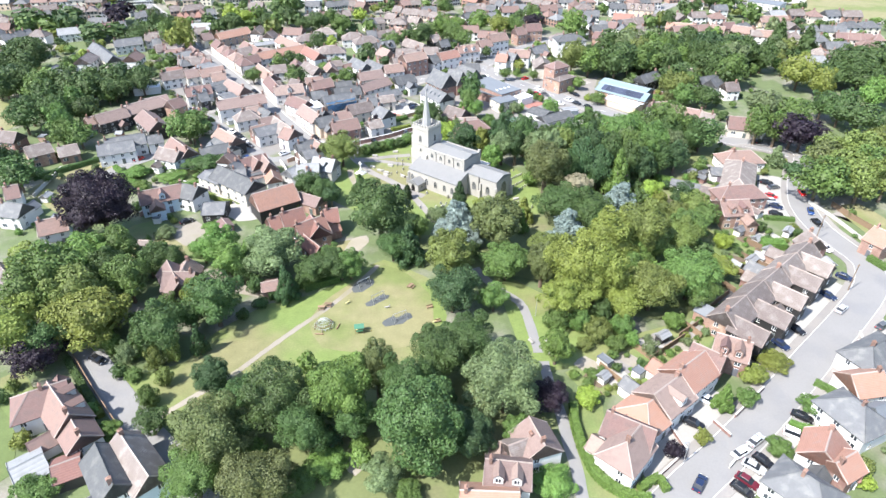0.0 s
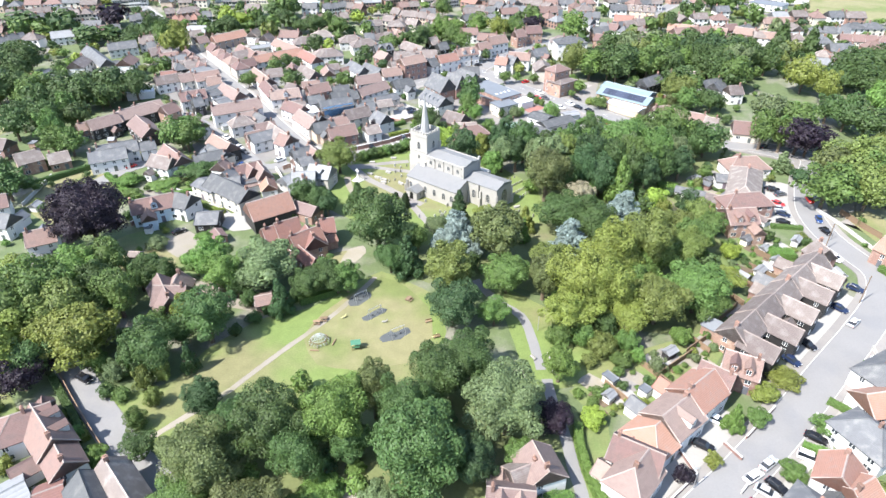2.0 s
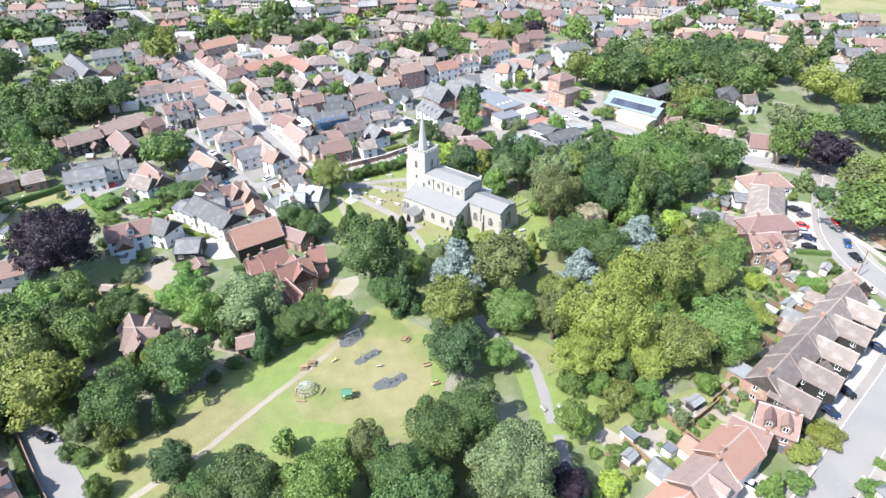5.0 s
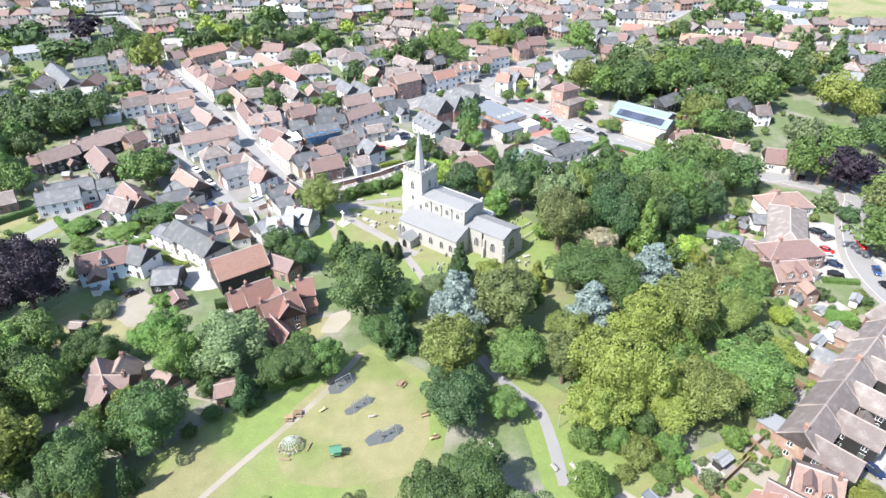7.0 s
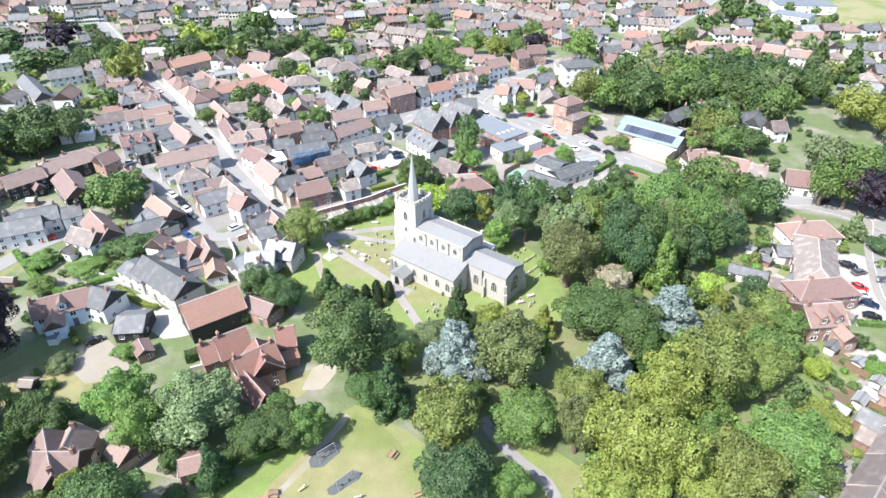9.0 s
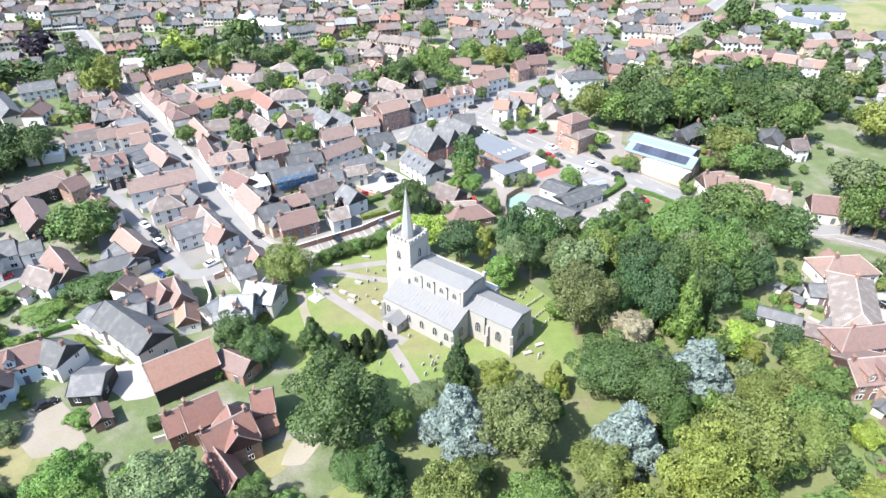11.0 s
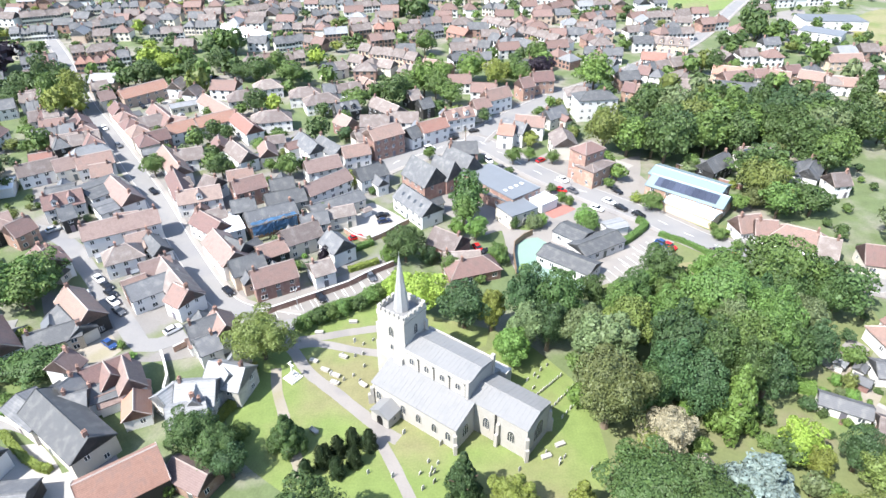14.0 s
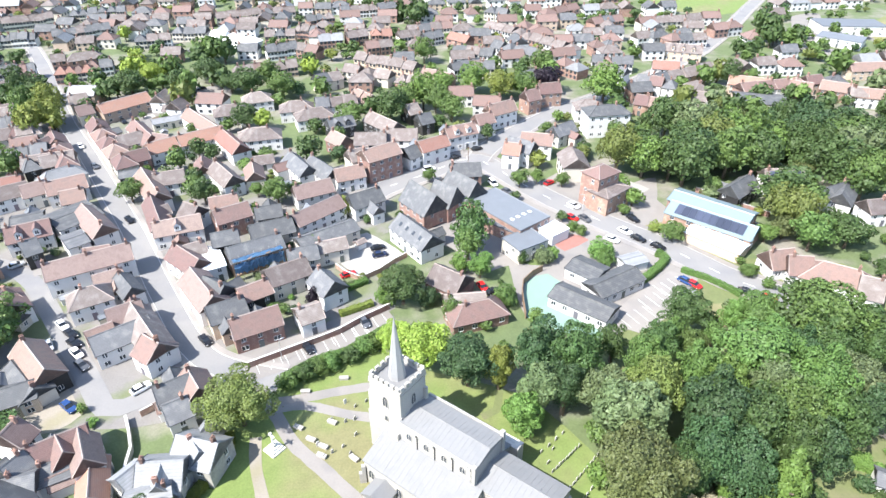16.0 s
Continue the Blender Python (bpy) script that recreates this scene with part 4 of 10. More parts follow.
patch("car_park", [(48.2, 236.0), (64.5, 249.5), (70.0, 244.3), (63.9, 235.4), (49.3, 225.7), (45.8, 229.8)], M_PAVE, 0.0564, "pale grey paved surface")
patch("lawn", [(68.0, 235.2), (75.5, 234.9), (73.3, 226.7), (66.5, 223.1), (64.2, 227.1)], M_DRY, 0.0468, "dry yellowing mown grass")
patch("gravel_drive", [(-26.9, 146.4), (-25.5, 153.0), (-21.4, 154.7), (-20.3, 151.2), (-22.7, 146.3)], M_GRAVEL, 0.0572, "pale gravel surface")
patch("manor_lawn", [(-36.2, 143.4), (-31.7, 149.8), (-26.0, 152.2), (-24.1, 147.9), (-28.1, 143.3)], M_DRY, 0.0476, "dry yellowing mown grass")
patch("yard", [(66.6, 296.6), (77.7, 302.1), (69.0, 275.1), (61.4, 272.2)], M_PAVE, 0.0580, "pale grey paved surface")
patch("garden_beds", [(28.5, 97.6), (43.7, 108.8), (65.2, 117.1), (73.9, 121.5), (62.3, 104.9), (45.9, 92.6), (34.6, 91.0)], M_GARDEN, 0.0384, "green garden lawn behind the houses")
patch("lawn", [(28.7, 87.8), (34.6, 91.0), (34.5, 84.8), (30.0, 73.8), (33.1, 68.9), (39.6, 70.1), (39.7, 66.6), (27.6, 66.6), (27.3, 76.4)], M_GARDEN, 0.0488, "green garden lawn behind the houses")
patch("forecourt", [(48.3, 84.8), (59.1, 92.6), (63.3, 87.8), (57.0, 80.5), (52.7, 77.8), (46.7, 72.6), (39.6, 70.1), (38.5, 73.8)], M_CONCRETE, 0.0592, "bright pale concrete surface")
patch("forecourt", [(78.3, 108.8), (93.8, 121.5), (106.0, 131.1), (106.3, 126.2), (93.6, 112.8), (81.8, 104.9)], M_CONCRETE, 0.0596, "bright pale concrete surface")
patch("forecourt", [(56.1, 75.1), (63.7, 80.5), (75.3, 90.9), (85.1, 101.2), (96.9, 108.7), (109.7, 117.0), (104.2, 101.1), (95.8, 97.6), (83.6, 90.9), (75.5, 81.9), (68.5, 76.4), (56.8, 66.4), (52.7, 66.4)], M_CONCRETE, 0.0600, "bright pale concrete surface")
patch("forecourt", [(111.7, 194.4), (121.5, 190.1), (117.7, 177.9), (112.8, 166.8), (100.4, 163.4)], M_CONCRETE, 0.0604, "bright pale concrete surface")
patch("lawn", [(86.5, 188.9), (95.8, 186.0), (92.2, 178.7), (80.1, 174.3), (75.9, 181.5)], M_GARDEN, 0.0508, "green garden lawn behind the houses")
patch("lawn", [(76.8, 152.3), (81.9, 157.7), (87.0, 150.3), (79.8, 139.2), (71.6, 136.5)], M_GARDEN, 0.0512, "green garden lawn behind the houses")
patch("field", [(-215.2, 277.3), (-204.3, 281.1), (-185.2, 266.0), (-175.0, 245.8), (-178.5, 233.7), (-190.4, 230.8)], M_DRY, 0.0516, "dry yellowing mown grass")
patch("playing_field", [(257.0, 480.4), (303.0, 521.7), (409.1, 520.3), (349.7, 434.7), (280.3, 419.6), (249.0, 430.9)], M_DRY, 0.0520, "dry yellowing mown grass")
patch("playing_field", [(148.6, 560.4), (195.3, 615.6), (245.9, 612.4), (217.3, 539.6), (180.3, 521.6)], M_LAWN, 0.0524, "green mown grass, patchy and dry in places")
patch("school_yard", [(231.6, 515.7), (252.9, 521.9), (215.5, 447.8), (224.4, 442.0), (201.5, 433.1), (203.3, 453.8)], M_PAVE, 0.0528, "pale grey paved surface")
patch("car_park", [(-106.3, 396.7), (-90.3, 403.6), (-83.9, 388.3), (-91.5, 380.2), (-98.5, 383.3)], M_PAVE, 0.0532, "pale grey paved surface")
patch("lawn", [(-95.6, 96.0), (-91.7, 97.7), (-86.3, 92.6), (-85.5, 84.8), (-88.0, 83.4)], M_GARDEN, 0.0536, "green garden lawn behind the houses")
patch("bays", [(123.1, 166.8), (129.3, 168.6), (129.3, 150.4), (134.9, 160.0)], M_PAVE, 0.0640, "pale grey paved surface")
patch("verge", [(126.7, 170.4), (135.9, 174.0), (139.8, 156.7), (135.9, 150.4), (129.0, 149.8)], M_DRY, 0.0644, "dry yellowing mown grass")
patch("cottage_lawn", [(-100.8, 194.1), (-93.7, 202.4), (-81.7, 196.3), (-83.0, 188.4), (-92.1, 188.6)], M_GARDEN, 0.0548, "green garden lawn behind the houses")
patch("clearing", [(-16.6, 76.2), (-13.6, 76.4), (-12.9, 73.2), (-14.6, 71.0), (-16.9, 73.0)], M_GRAVEL, 0.0508, "bare pale ground in a clearing")
patch("lawn", [(-95.1, 91.0), (-83.8, 81.9), (-78.7, 71.3), (-82.2, 70.1)], M_GARDEN, 0.0552, "green garden lawn behind the houses")
patch("town_paving", [(-36.1, 219.7), (-6.6, 237.0), (-16.8, 263.4), (21.2, 302.5), (11.4, 335.0), (-28.4, 313.0), (-73.4, 355.4), (-148.4, 406.5), (-180.2, 408.0), (-134.3, 297.5), (-86.7, 211.8), (-64.2, 202.2), (-46.5, 204.4)], M_YARD, 0.0306, "worn paved yards and small gardens between old houses")
patch("school_yard", [(-9.4, 275.1), (2.4, 291.7), (19.0, 298.6), (44.3, 286.3), (66.4, 257.3), (71.7, 246.7), (55.1, 231.5), (39.8, 224.1), (24.4, 232.7), (22.8, 253.7), (18.1, 251.3), (8.2, 262.4)], M_PAVE, 0.0410, "pale grey paved surface")
patch("station_yard", [(37.4, 297.8), (55.7, 313.8), (70.3, 296.4), (78.8, 265.4), (68.8, 264.3), (51.2, 280.8)], M_PAVE, 0.0564, "pale grey paved surface")
patch("lawn", [(23.8, 261.8), (30.7, 265.8), (37.1, 261.2), (31.8, 253.3), (26.0, 254.9)], M_GARDEN, 0.0668, "green garden lawn behind the houses")
patch("back_gardens", [(93.3, 181.0), (86.7, 152.1), (84.4, 139.1), (88.6, 133.3), (100.0, 151.7), (96.8, 161.1), (93.0, 171.7)], M_GARDEN, 0.0472, "green garden lawn behind the houses")
patch("verge", [(63.7, 271.5), (72.1, 274.3), (76.7, 264.0), (81.3, 251.4), (79.2, 248.9), (69.8, 258.0), (63.7, 263.6)], M_DRY, 0.0676, "dry yellowing mown grass")
patch("brick_paving", [(36.6, 264.7), (42.7, 268.3), (46.9, 265.2), (39.1, 259.8)], M_RED, 0.0780, "small red brick paved terrace")
patch("yard", [(61.6, 294.9), (68.4, 299.7), (73.3, 294.4), (65.2, 288.3)], M_CONCRETE, 0.0684, "bright pale concrete surface")
patch("gravel_drive", [(-66.0, 134.6), (-63.4, 137.9), (-51.0, 130.6), (-42.2, 127.8), (-45.2, 124.7), (-57.8, 128.5)], M_GRAVEL, 0.0688, "pale gravel surface")
road([(-29.5, 214.1), (-37.1, 216.0), (-43.0, 218.3), (-48.2, 221.6), (-54.0, 228.3), (-60.6, 238.1), (-68.2, 249.7), (-76.4, 263.0), (-86.0, 278.2), (-98.1, 295.9), (-112.3, 316.7), (-125.6, 336.0), (-140.9, 357.3), (-154.1, 377.8), (-167.8, 399.7), (-185.6, 429.3), (-209.1, 464.6), (-234.1, 500.7)], 5.6, "grey asphalt high street between old houses", 1.4, False, z=0.066)
road([(-54.9, 211.0), (-60.4, 207.5), (-63.8, 207.6), (-68.1, 212.6), (-74.9, 221.2), (-83.9, 231.7), (-90.1, 239.2), (-99.0, 249.7), (-109.2, 257.6), (-118.8, 261.4)], 4.6, "narrow grey asphalt lane", 0, False, z=0.072)
road([(105.7, 225.5), (93.2, 234.3), (79.1, 245.9), (67.8, 260.0), (50.5, 277.8), (38.3, 292.0), (25.8, 310.7), (19.6, 318.5), (12.6, 317.9), (2.6, 309.1), (-10.4, 299.9), (-18.9, 290.8)], 8.5, "pale worn asphalt street with pavements", 1.8, True, z=0.078)
road([(19.6, 318.5), (25.8, 330.3), (42.1, 348.9), (57.4, 364.6), (65.8, 370.8)], 8, "pale worn asphalt street with pavements", 1.6, False, z=0.084)
road([(109.9, 226.1), (121.3, 220.3), (128.8, 214.8), (134.7, 208.0)], 7.5, "pale worn asphalt street with pavements", 1.6, False, z=0.090)
road([(-38.7, 218.1), (-30.9, 221.6), (-19.2, 228.3), (-7.8, 235.0)], 10, "paved car park lane beside a hedge", 0, False, z=0.096, material=M_PAVE)
road([(135.3, 217.4), (135.7, 209.2), (126.7, 194.4), (119.6, 179.8), (116.3, 170.4), (115.3, 158.4), (117.5, 146.9), (118.7, 138.9), (113.5, 128.6), (102.1, 117.0), (85.6, 102.1), (72.5, 90.1), (58.2, 77.8), (47.7, 69.5), (40.9, 63.8)], 7.5, "pale worn asphalt street with pavements", 1.8, False, z=0.102)
road([(137.1, 212.2), (133.2, 217.4), (124.0, 223.8), (113.0, 223.9)], 7, "pale worn asphalt street with pavements", 1.6, False, z=0.108)
road([(-83.0, 106.9), (-76.2, 99.5), (-68.0, 91.0), (-59.7, 82.6), (-50.4, 74.5), (-43.3, 67.7), (-38.8, 63.2)], 6.5, "narrow grey asphalt lane", 0, False, z=0.114)
road([(-122.5, 186.9), (-118.0, 194.6), (-113.5, 203.5), (-106.0, 211.3), (-95.8, 214.8)], 6, "narrow grey asphalt lane", 0, False, z=0.120)
road([(-95.8, 214.8), (-92.1, 188.6), (-79.4, 187.0), (-61.6, 178.1), (-56.6, 169.1)], 6, "narrow grey asphalt lane", 0, False, z=0.126)
road([(121.3, 418.4), (147.8, 446.0), (181.8, 490.8), (220.9, 547.6), (253.2, 591.3)], 6.5, "pale worn asphalt street with pavements", 1.5, False, z=0.132)
road([(65.8, 370.8), (87.1, 387.4), (121.3, 418.4)], 6.5, "pale worn asphalt street with pavements", 1.5, False, z=0.138)
# ---- houses, street by street ----
house(-68.0, 269.5, 20.3, 12.6, 6.6, 4.5, 7.3, "faded", "white", dormers=1)
house(-54.1, 274.0, 31.5, 9.8, 6.6, 5.5, 8.3, "clay", "brick")
house(-63.0, 300.5, -52.5, 14.2, 6.6, 4.5, 7.3, "brown", "white")
house(-80.1, 298.9, 17.7, 9.2, 6.6, 4.5, 7.3, "brown", "white")
house(-83.9, 293.5, -56.5, 20.5, 6.6, 4.5, 7.3, "clay", "white")
house(-91.0, 323.7, 37.7, 9.7, 6.6, 4.5, 7.3, "orange", "white")
house(-75.5, 357.5, 19.4, 13.2, 8.2, 4.5, 7.3, "brown", "white", hips="hh")
house(-68.2, 371.2, 19.1, 11.9, 8.2, 4.5, 7.3, "brown", "white", hips="hh")
house(-57.4, 333.0, 12.6, 12.2, 8.2, 4.5, 7.3, "brown", "white", hips="hh")
house(-110.9, 295.6, 30.8, 11.2, 8.2, 4.5, 7.3, "clay", "white")
house(-119.4, 292.7, 35.0, 6.7, 6.6, 4.5, 7.3, "faded", "cream")
house(-60.6, 225.3, -51.6, 17.9, 6.6, 4.5, 7.3, "brown", "white")
house(-57.0, 219.6, -34.8, 5.3, 7.4, 4.5, 7.3, "clay", "white")
house(-48.6, 207.4, 31.0, 7.1, 6.6, 4.5, 7.3, "slate", "white")
house(-44.8, 208.0, -54.7, 7.2, 6.6, 4.5, 7.3, "clay", "white")
house(-47.0, 203.1, 33.5, 4.6, 6.6, 4.0, 6.0, "slate", "white")
house(-39.4, 192.8, -16.1, 8.0, 7.4, 4.6, 7.4, "pale", "stone")
house(-44.3, 188.4, 2.2, 7.6, 7.4, 4.6, 7.4, "pale", "stone")
house(-63.6, 191.2, 28.1, 7.0, 6.6, 3.5, 5.0, "slate", "white")
house(-56.7, 188.1, -68.9, 9.5, 4.9, 3.0, 5.0, "orange", "white", stacks=0)
house(-79.7, 216.1, -44.7, 13.3, 6.6, 4.5, 7.3, "clay", "black")
house(-60.0, 252.8, -41.1, 11.6, 6.6, 4.5, 7.3, "clay", "white")
house(-44.9, 231.8, 30.2, 8.4, 6.6, 4.5, 7.3, "slate", "buff")
house(-49.4, 239.6, -34.5, 7.2, 6.6, 4.5, 7.3, "slate", "white")
house(-40.6, 240.1, 33.0, 7.4, 6.6, 3.8, 6.0, "clay", "black")
house(-37.3, 227.3, 26.7, 10.7, 6.6, 4.5, 7.5, "clay", "brick")
house(-33.7, 246.3, 31.8, 10.4, 7.4, 4.5, 7.3, "brown", "cream")
house(-23.1, 241.2, -52.0, 7.9, 6.6, 4.5, 7.3, "slate", "white")
house(-26.1, 230.9, 28.0, 5.4, 6.6, 4.0, 6.0, "brown", "white")
house(6.8, 243.0, -38.3, 8.9, 8.2, 3.5, 6.5, "brown", "brick")
house(10.0, 234.7, 4.3, 9.5, 7.4, 3.0, 5.5, "brown", "buff")
house(12.4, 231.6, 17.5, 13.5, 7.4, 3.0, 5.5, "clay", "brick", hips="hh")
house(38.2, 234.0, -40.6, 15.1, 7.0, 3.0, 4.2, "slate", "white", stacks=0, name="school")
house(42.2, 247.4, -44.0, 8.6, 7.4, 3.0, 3.9, "slate", "white", stacks=0, name="school")
house(47.4, 241.7, 29.7, 14.3, 7.0, 3.0, 4.3, "slate", "white", stacks=0, name="school")
house(55.0, 251.5, 20.0, 6.4, 4.6, 2.6, 3.0, "pale", "white", stacks=0, win=0, name="school")
house(0.6, 279.5, -53.9, 12.4, 9.0, 5.0, 10.0, "slate", "brick", stacks=0, name="school")
house(7.2, 281.6, -40.6, 8.1, 8.0, 5.0, 10.0, "slate", "brick", stacks=0, name="school")
house(12.6, 286.7, -49.4, 11.7, 9.0, 5.0, 10.0, "slate", "brick", name="school")
house(-1.6, 263.1, -54.7, 15.2, 7.4, 4.5, 7.5, "slate", "white", stacks=0, skylights=4)
house(-17.1, 283.1, 31.9, 10.0, 7.4, 4.5, 7.3, "slate", "white")
house(-33.4, 289.4, 26.2, 11.6, 6.6, 4.5, 7.3, "faded", "white")
house(-30.5, 276.2, 44.2, 16.3, 6.6, 4.5, 7.0, "faded", "white")
house(-23.4, 299.8, 22.8, 9.3, 6.6, 4.5, 7.3, "clay", "white")
house(-13.8, 308.1, 33.9, 12.4, 8.2, 7.9, 10.6, "clay", "brick", stacks=2)
house(-21.5, 313.6, 31.1, 7.4, 6.6, 4.5, 7.3, "brown", "cream")
house(-3.5, 314.8, 43.5, 6.3, 6.6, 4.5, 7.3, "slate", "white")
house(3.6, 319.1, 33.2, 11.2, 6.6, 5.5, 8.3, "orange", "white")
house(13.9, 330.3, 24.0, 11.7, 6.6, 5.5, 8.3, "clay", "white", stacks=2, dormers=2)
house(23.4, 340.8, 25.6, 7.1, 6.6, 5.5, 8.3, "clay", "white")
house(-14.2, 341.8, -48.9, 16.4, 7.4, 4.5, 7.3, "brown", "black")
house(-4.0, 354.8, 33.3, 5.3, 7.4, 4.5, 7.3, "brown", "black")
house(1.1, 344.4, 29.4, 5.4, 6.6, 4.5, 7.3, "slate", "black")
house(-30.6, 341.9, 28.5, 9.8, 6.6, 4.5, 7.3, "slate", "black", dormers=2)
house(-29.2, 327.1, -49.0, 8.4, 6.6, 4.5, 7.3, "faded", "brick")
house(-40.2, 306.6, -56.1, 14.4, 6.6, 4.5, 7.3, "slate", "white")
house(-32.2, 303.6, -51.3, 13.9, 6.6, 4.5, 7.3, "slate", "white")
house(-41.8, 352.0, 19.4, 14.6, 8.2, 4.5, 7.3, "brown", "white", hips="hh")
house(-59.6, 333.4, 13.2, 14.0, 8.2, 4.5, 7.3, "brown", "white", hips="hh")
house(-50.0, 360.4, 11.7, 13.3, 8.2, 4.5, 7.3, "brown", "white", hips="hh")
house(-44.0, 257.3, 30.0, 14.3, 6.6, 4.5, 7.3, "slate", "brick")
house(-26.2, 264.9, 33.4, 17.0, 6.6, 4.0, 5.5, "slate", "cream")
house(31.2, 313.6, -20.7, 5.8, 6.6, 5.5, 8.3, "orange", "white", stacks=2)
house(34.5, 316.3, -35.7, 9.6, 6.6, 5.5, 8.3, "slate", "white")
house(40.7, 321.4, -15.8, 10.9, 6.6, 5.5, 8.3, "clay", "white")
house(51.7, 332.0, 35.0, 9.7, 6.6, 4.5, 7.3, "slate", "stone")
house(44.7, 363.5, 29.1, 6.3, 6.6, 6.0, 9.2, "clay", "brick", stacks=2)
house(53.5, 371.5, 10.1, 9.3, 6.6, 6.0, 9.2, "clay", "brick", stacks=2)
house(30.8, 349.9, 31.5, 11.8, 6.6, 6.0, 9.2, "clay", "white", stacks=2)
house(69.5, 340.4, 6.9, 16.1, 9.0, 8.7, 11.0, "slate", "white", hips="hh", stacks=2)
house(82.2, 268.1, -41.9, 24.1, 9.0, 4.0, 6.0, "blue", "brick", stacks=0, solar=10, name="hall")
house(84.5, 274.4, -43.0, 23.0, 9.0, 4.8, 6.0, "blue", "brick", stacks=0, name="hall")
house(97.3, 285.5, 38.4, 12.6, 6.6, 4.5, 7.3, "slate", "black")
house(113.9, 292.1, -2.5, 12.0, 6.6, 4.5, 7.3, "brown", "white", solar=2)
house(126.0, 279.4, 50.7, 11.1, 6.6, 4.5, 7.3, "slate", "white")
house(123.7, 280.9, 22.8, 11.0, 6.6, 4.5, 7.3, "slate", "white")
house(130.7, 271.9, 7.2, 6.0, 6.6, 4.5, 7.3, "brown", "white")
house(91.3, 247.9, 8.2, 6.8, 6.6, 3.5, 7.0, "clay", "white")
house(94.9, 244.9, -10.0, 5.6, 6.6, 3.5, 7.0, "clay", "white")
house(102.5, 240.2, -32.7, 16.2, 8.2, 3.5, 7.0, "clay", "white", hips="hh")
house(107.3, 235.1, -28.1, 5.0, 8.2, 3.5, 7.0, "brown", "white")
house(114.4, 405.0, -15.7, 11.8, 6.6, 4.5, 7.3, "orange", "white")
house(132.5, 432.0, -22.8, 18.1, 8.2, 4.5, 7.3, "brown", "buff", dormers=3)
house(142.7, 380.8, -22.5, 15.9, 7.4, 4.5, 7.3, "orange", "buff")
house(138.8, 361.9, -16.7, 19.3, 13.1, 4.5, 6.0, "slate", "buff", stacks=0)
house(112.3, 364.2, -15.5, 9.3, 6.6, 4.5, 7.3, "brown", "cream")
house(162.1, 373.5, -33.1, 8.7, 6.6, 4.5, 7.3, "clay", "brick")
house(176.5, 372.0, -32.8, 11.6, 6.6, 4.5, 7.3, "clay", "brick")
house(185.0, 363.5, -19.5, 12.0, 6.6, 4.5, 7.3, "clay", "white")
house(184.1, 429.3, 9.3, 9.5, 6.6, 4.5, 7.3, "slate", "white")
house(205.8, 398.2, 2.8, 17.2, 6.6, 4.5, 7.3, "clay", "buff")
house(244.7, 478.6, -7.4, 35.4, 18.0, 5.0, 5.0, "flat", "white", stacks=0, name="school")
house(226.3, 453.4, -41.5, 21.8, 14.0, 4.0, 4.0, "flat", "white", stacks=0, name="school")
house(69.7, 111.7, 41.8, 9.3, 7.4, 4.80, 8.00, "brown", "brick", stacks=1, group="stepped row by the street")
house(76.7, 118.0, 41.8, 9.3, 7.4, 4.64, 7.84, "brown", "brick", stacks=0, group="stepped row by the street")
house(83.8, 124.3, 41.8, 9.3, 7.4, 4.48, 7.68, "brown", "brick", stacks=1, group="stepped row by the street")
house(90.8, 130.6, 41.8, 9.3, 7.4, 4.32, 7.52, "brown", "brick", stacks=0, group="stepped row by the street")
house(97.8, 136.9, 41.8, 9.3, 7.4, 4.16, 7.36, "brown", "brick", stacks=1, group="stepped row by the street")
house(71.3, 105.8, -48.0, 8.0, 5.3, 4.6, 7.0, "brown", "black", stacks=0)
house(79.1, 111.7, -48.0, 8.0, 5.3, 4.6, 7.0, "brown", "black", stacks=0)
house(85.9, 118.6, -48.0, 8.0, 5.3, 4.6, 7.0, "brown", "black", stacks=0)
house(93.1, 125.7, -48.0, 8.0, 5.3, 4.6, 7.0, "brown", "black", stacks=0)
house(99.1, 131.8, -48.0, 8.0, 5.3, 4.6, 7.0, "brown", "black", stacks=0)
house(53.3, 93.0, 38.0, 9.0, 8.4, 4.9, 8.0, "orange", "white")
house(46.6, 87.0, 38.0, 8.8, 8.8, 4.3, 7.2, "faded", "white", dormers=1)
house(40.6, 82.2, 38.0, 6.4, 9.2, 3.4, 6.0, "orange", "white", hips="hg", stacks=0)
house(35.4, 73.2, 48.0, 9.0, 7.4, 4.5, 7.4, "faded", "white", hips="hg")
house(37.0, 77.6, -31.0, 9.2, 6.6, 4.5, 7.4, "clay", "white")
house(65.4, 100.8, -27.6, 7.2, 7.4, 4.5, 7.3, "clay", "brick", dormers=2)
house(58.4, 96.9, -39.7, 6.9, 6.6, 4.5, 7.5, "clay", "brick")
house(19.0, 75.2, 108.0, 6.8, 7.4, 4.5, 7.3, "faded", "white")
house(16.2, 74.1, 23.8, 5.7, 5.7, 4.0, 6.0, "brown", "white")
house(13.2, 68.6, -7.0, 8.0, 6.6, 4.5, 7.3, "faded", "white", dormers=2)
house(9.6, 63.5, -2.5, 9.9, 6.6, 3.5, 6.0, "orange", "brick")
house(82.3, 82.4, -66.1, 11.1, 8.6, 4.0, 7.0, "slate", "white", hips="hh")
house(72.1, 73.8, 52.9, 7.0, 7.4, 3.9, 6.8, "orange", "white")
house(64.6, 65.6, -50.0, 11.0, 8.2, 3.9, 6.8, "slate", "white", hips="hh")
house(73.7, 70.4, 26.7, 5.4, 5.7, 4.0, 6.0, "orange", "brick")
house(88.6, 90.6, 9.2, 7.1, 7.4, 4.0, 6.8, "orange", "white")
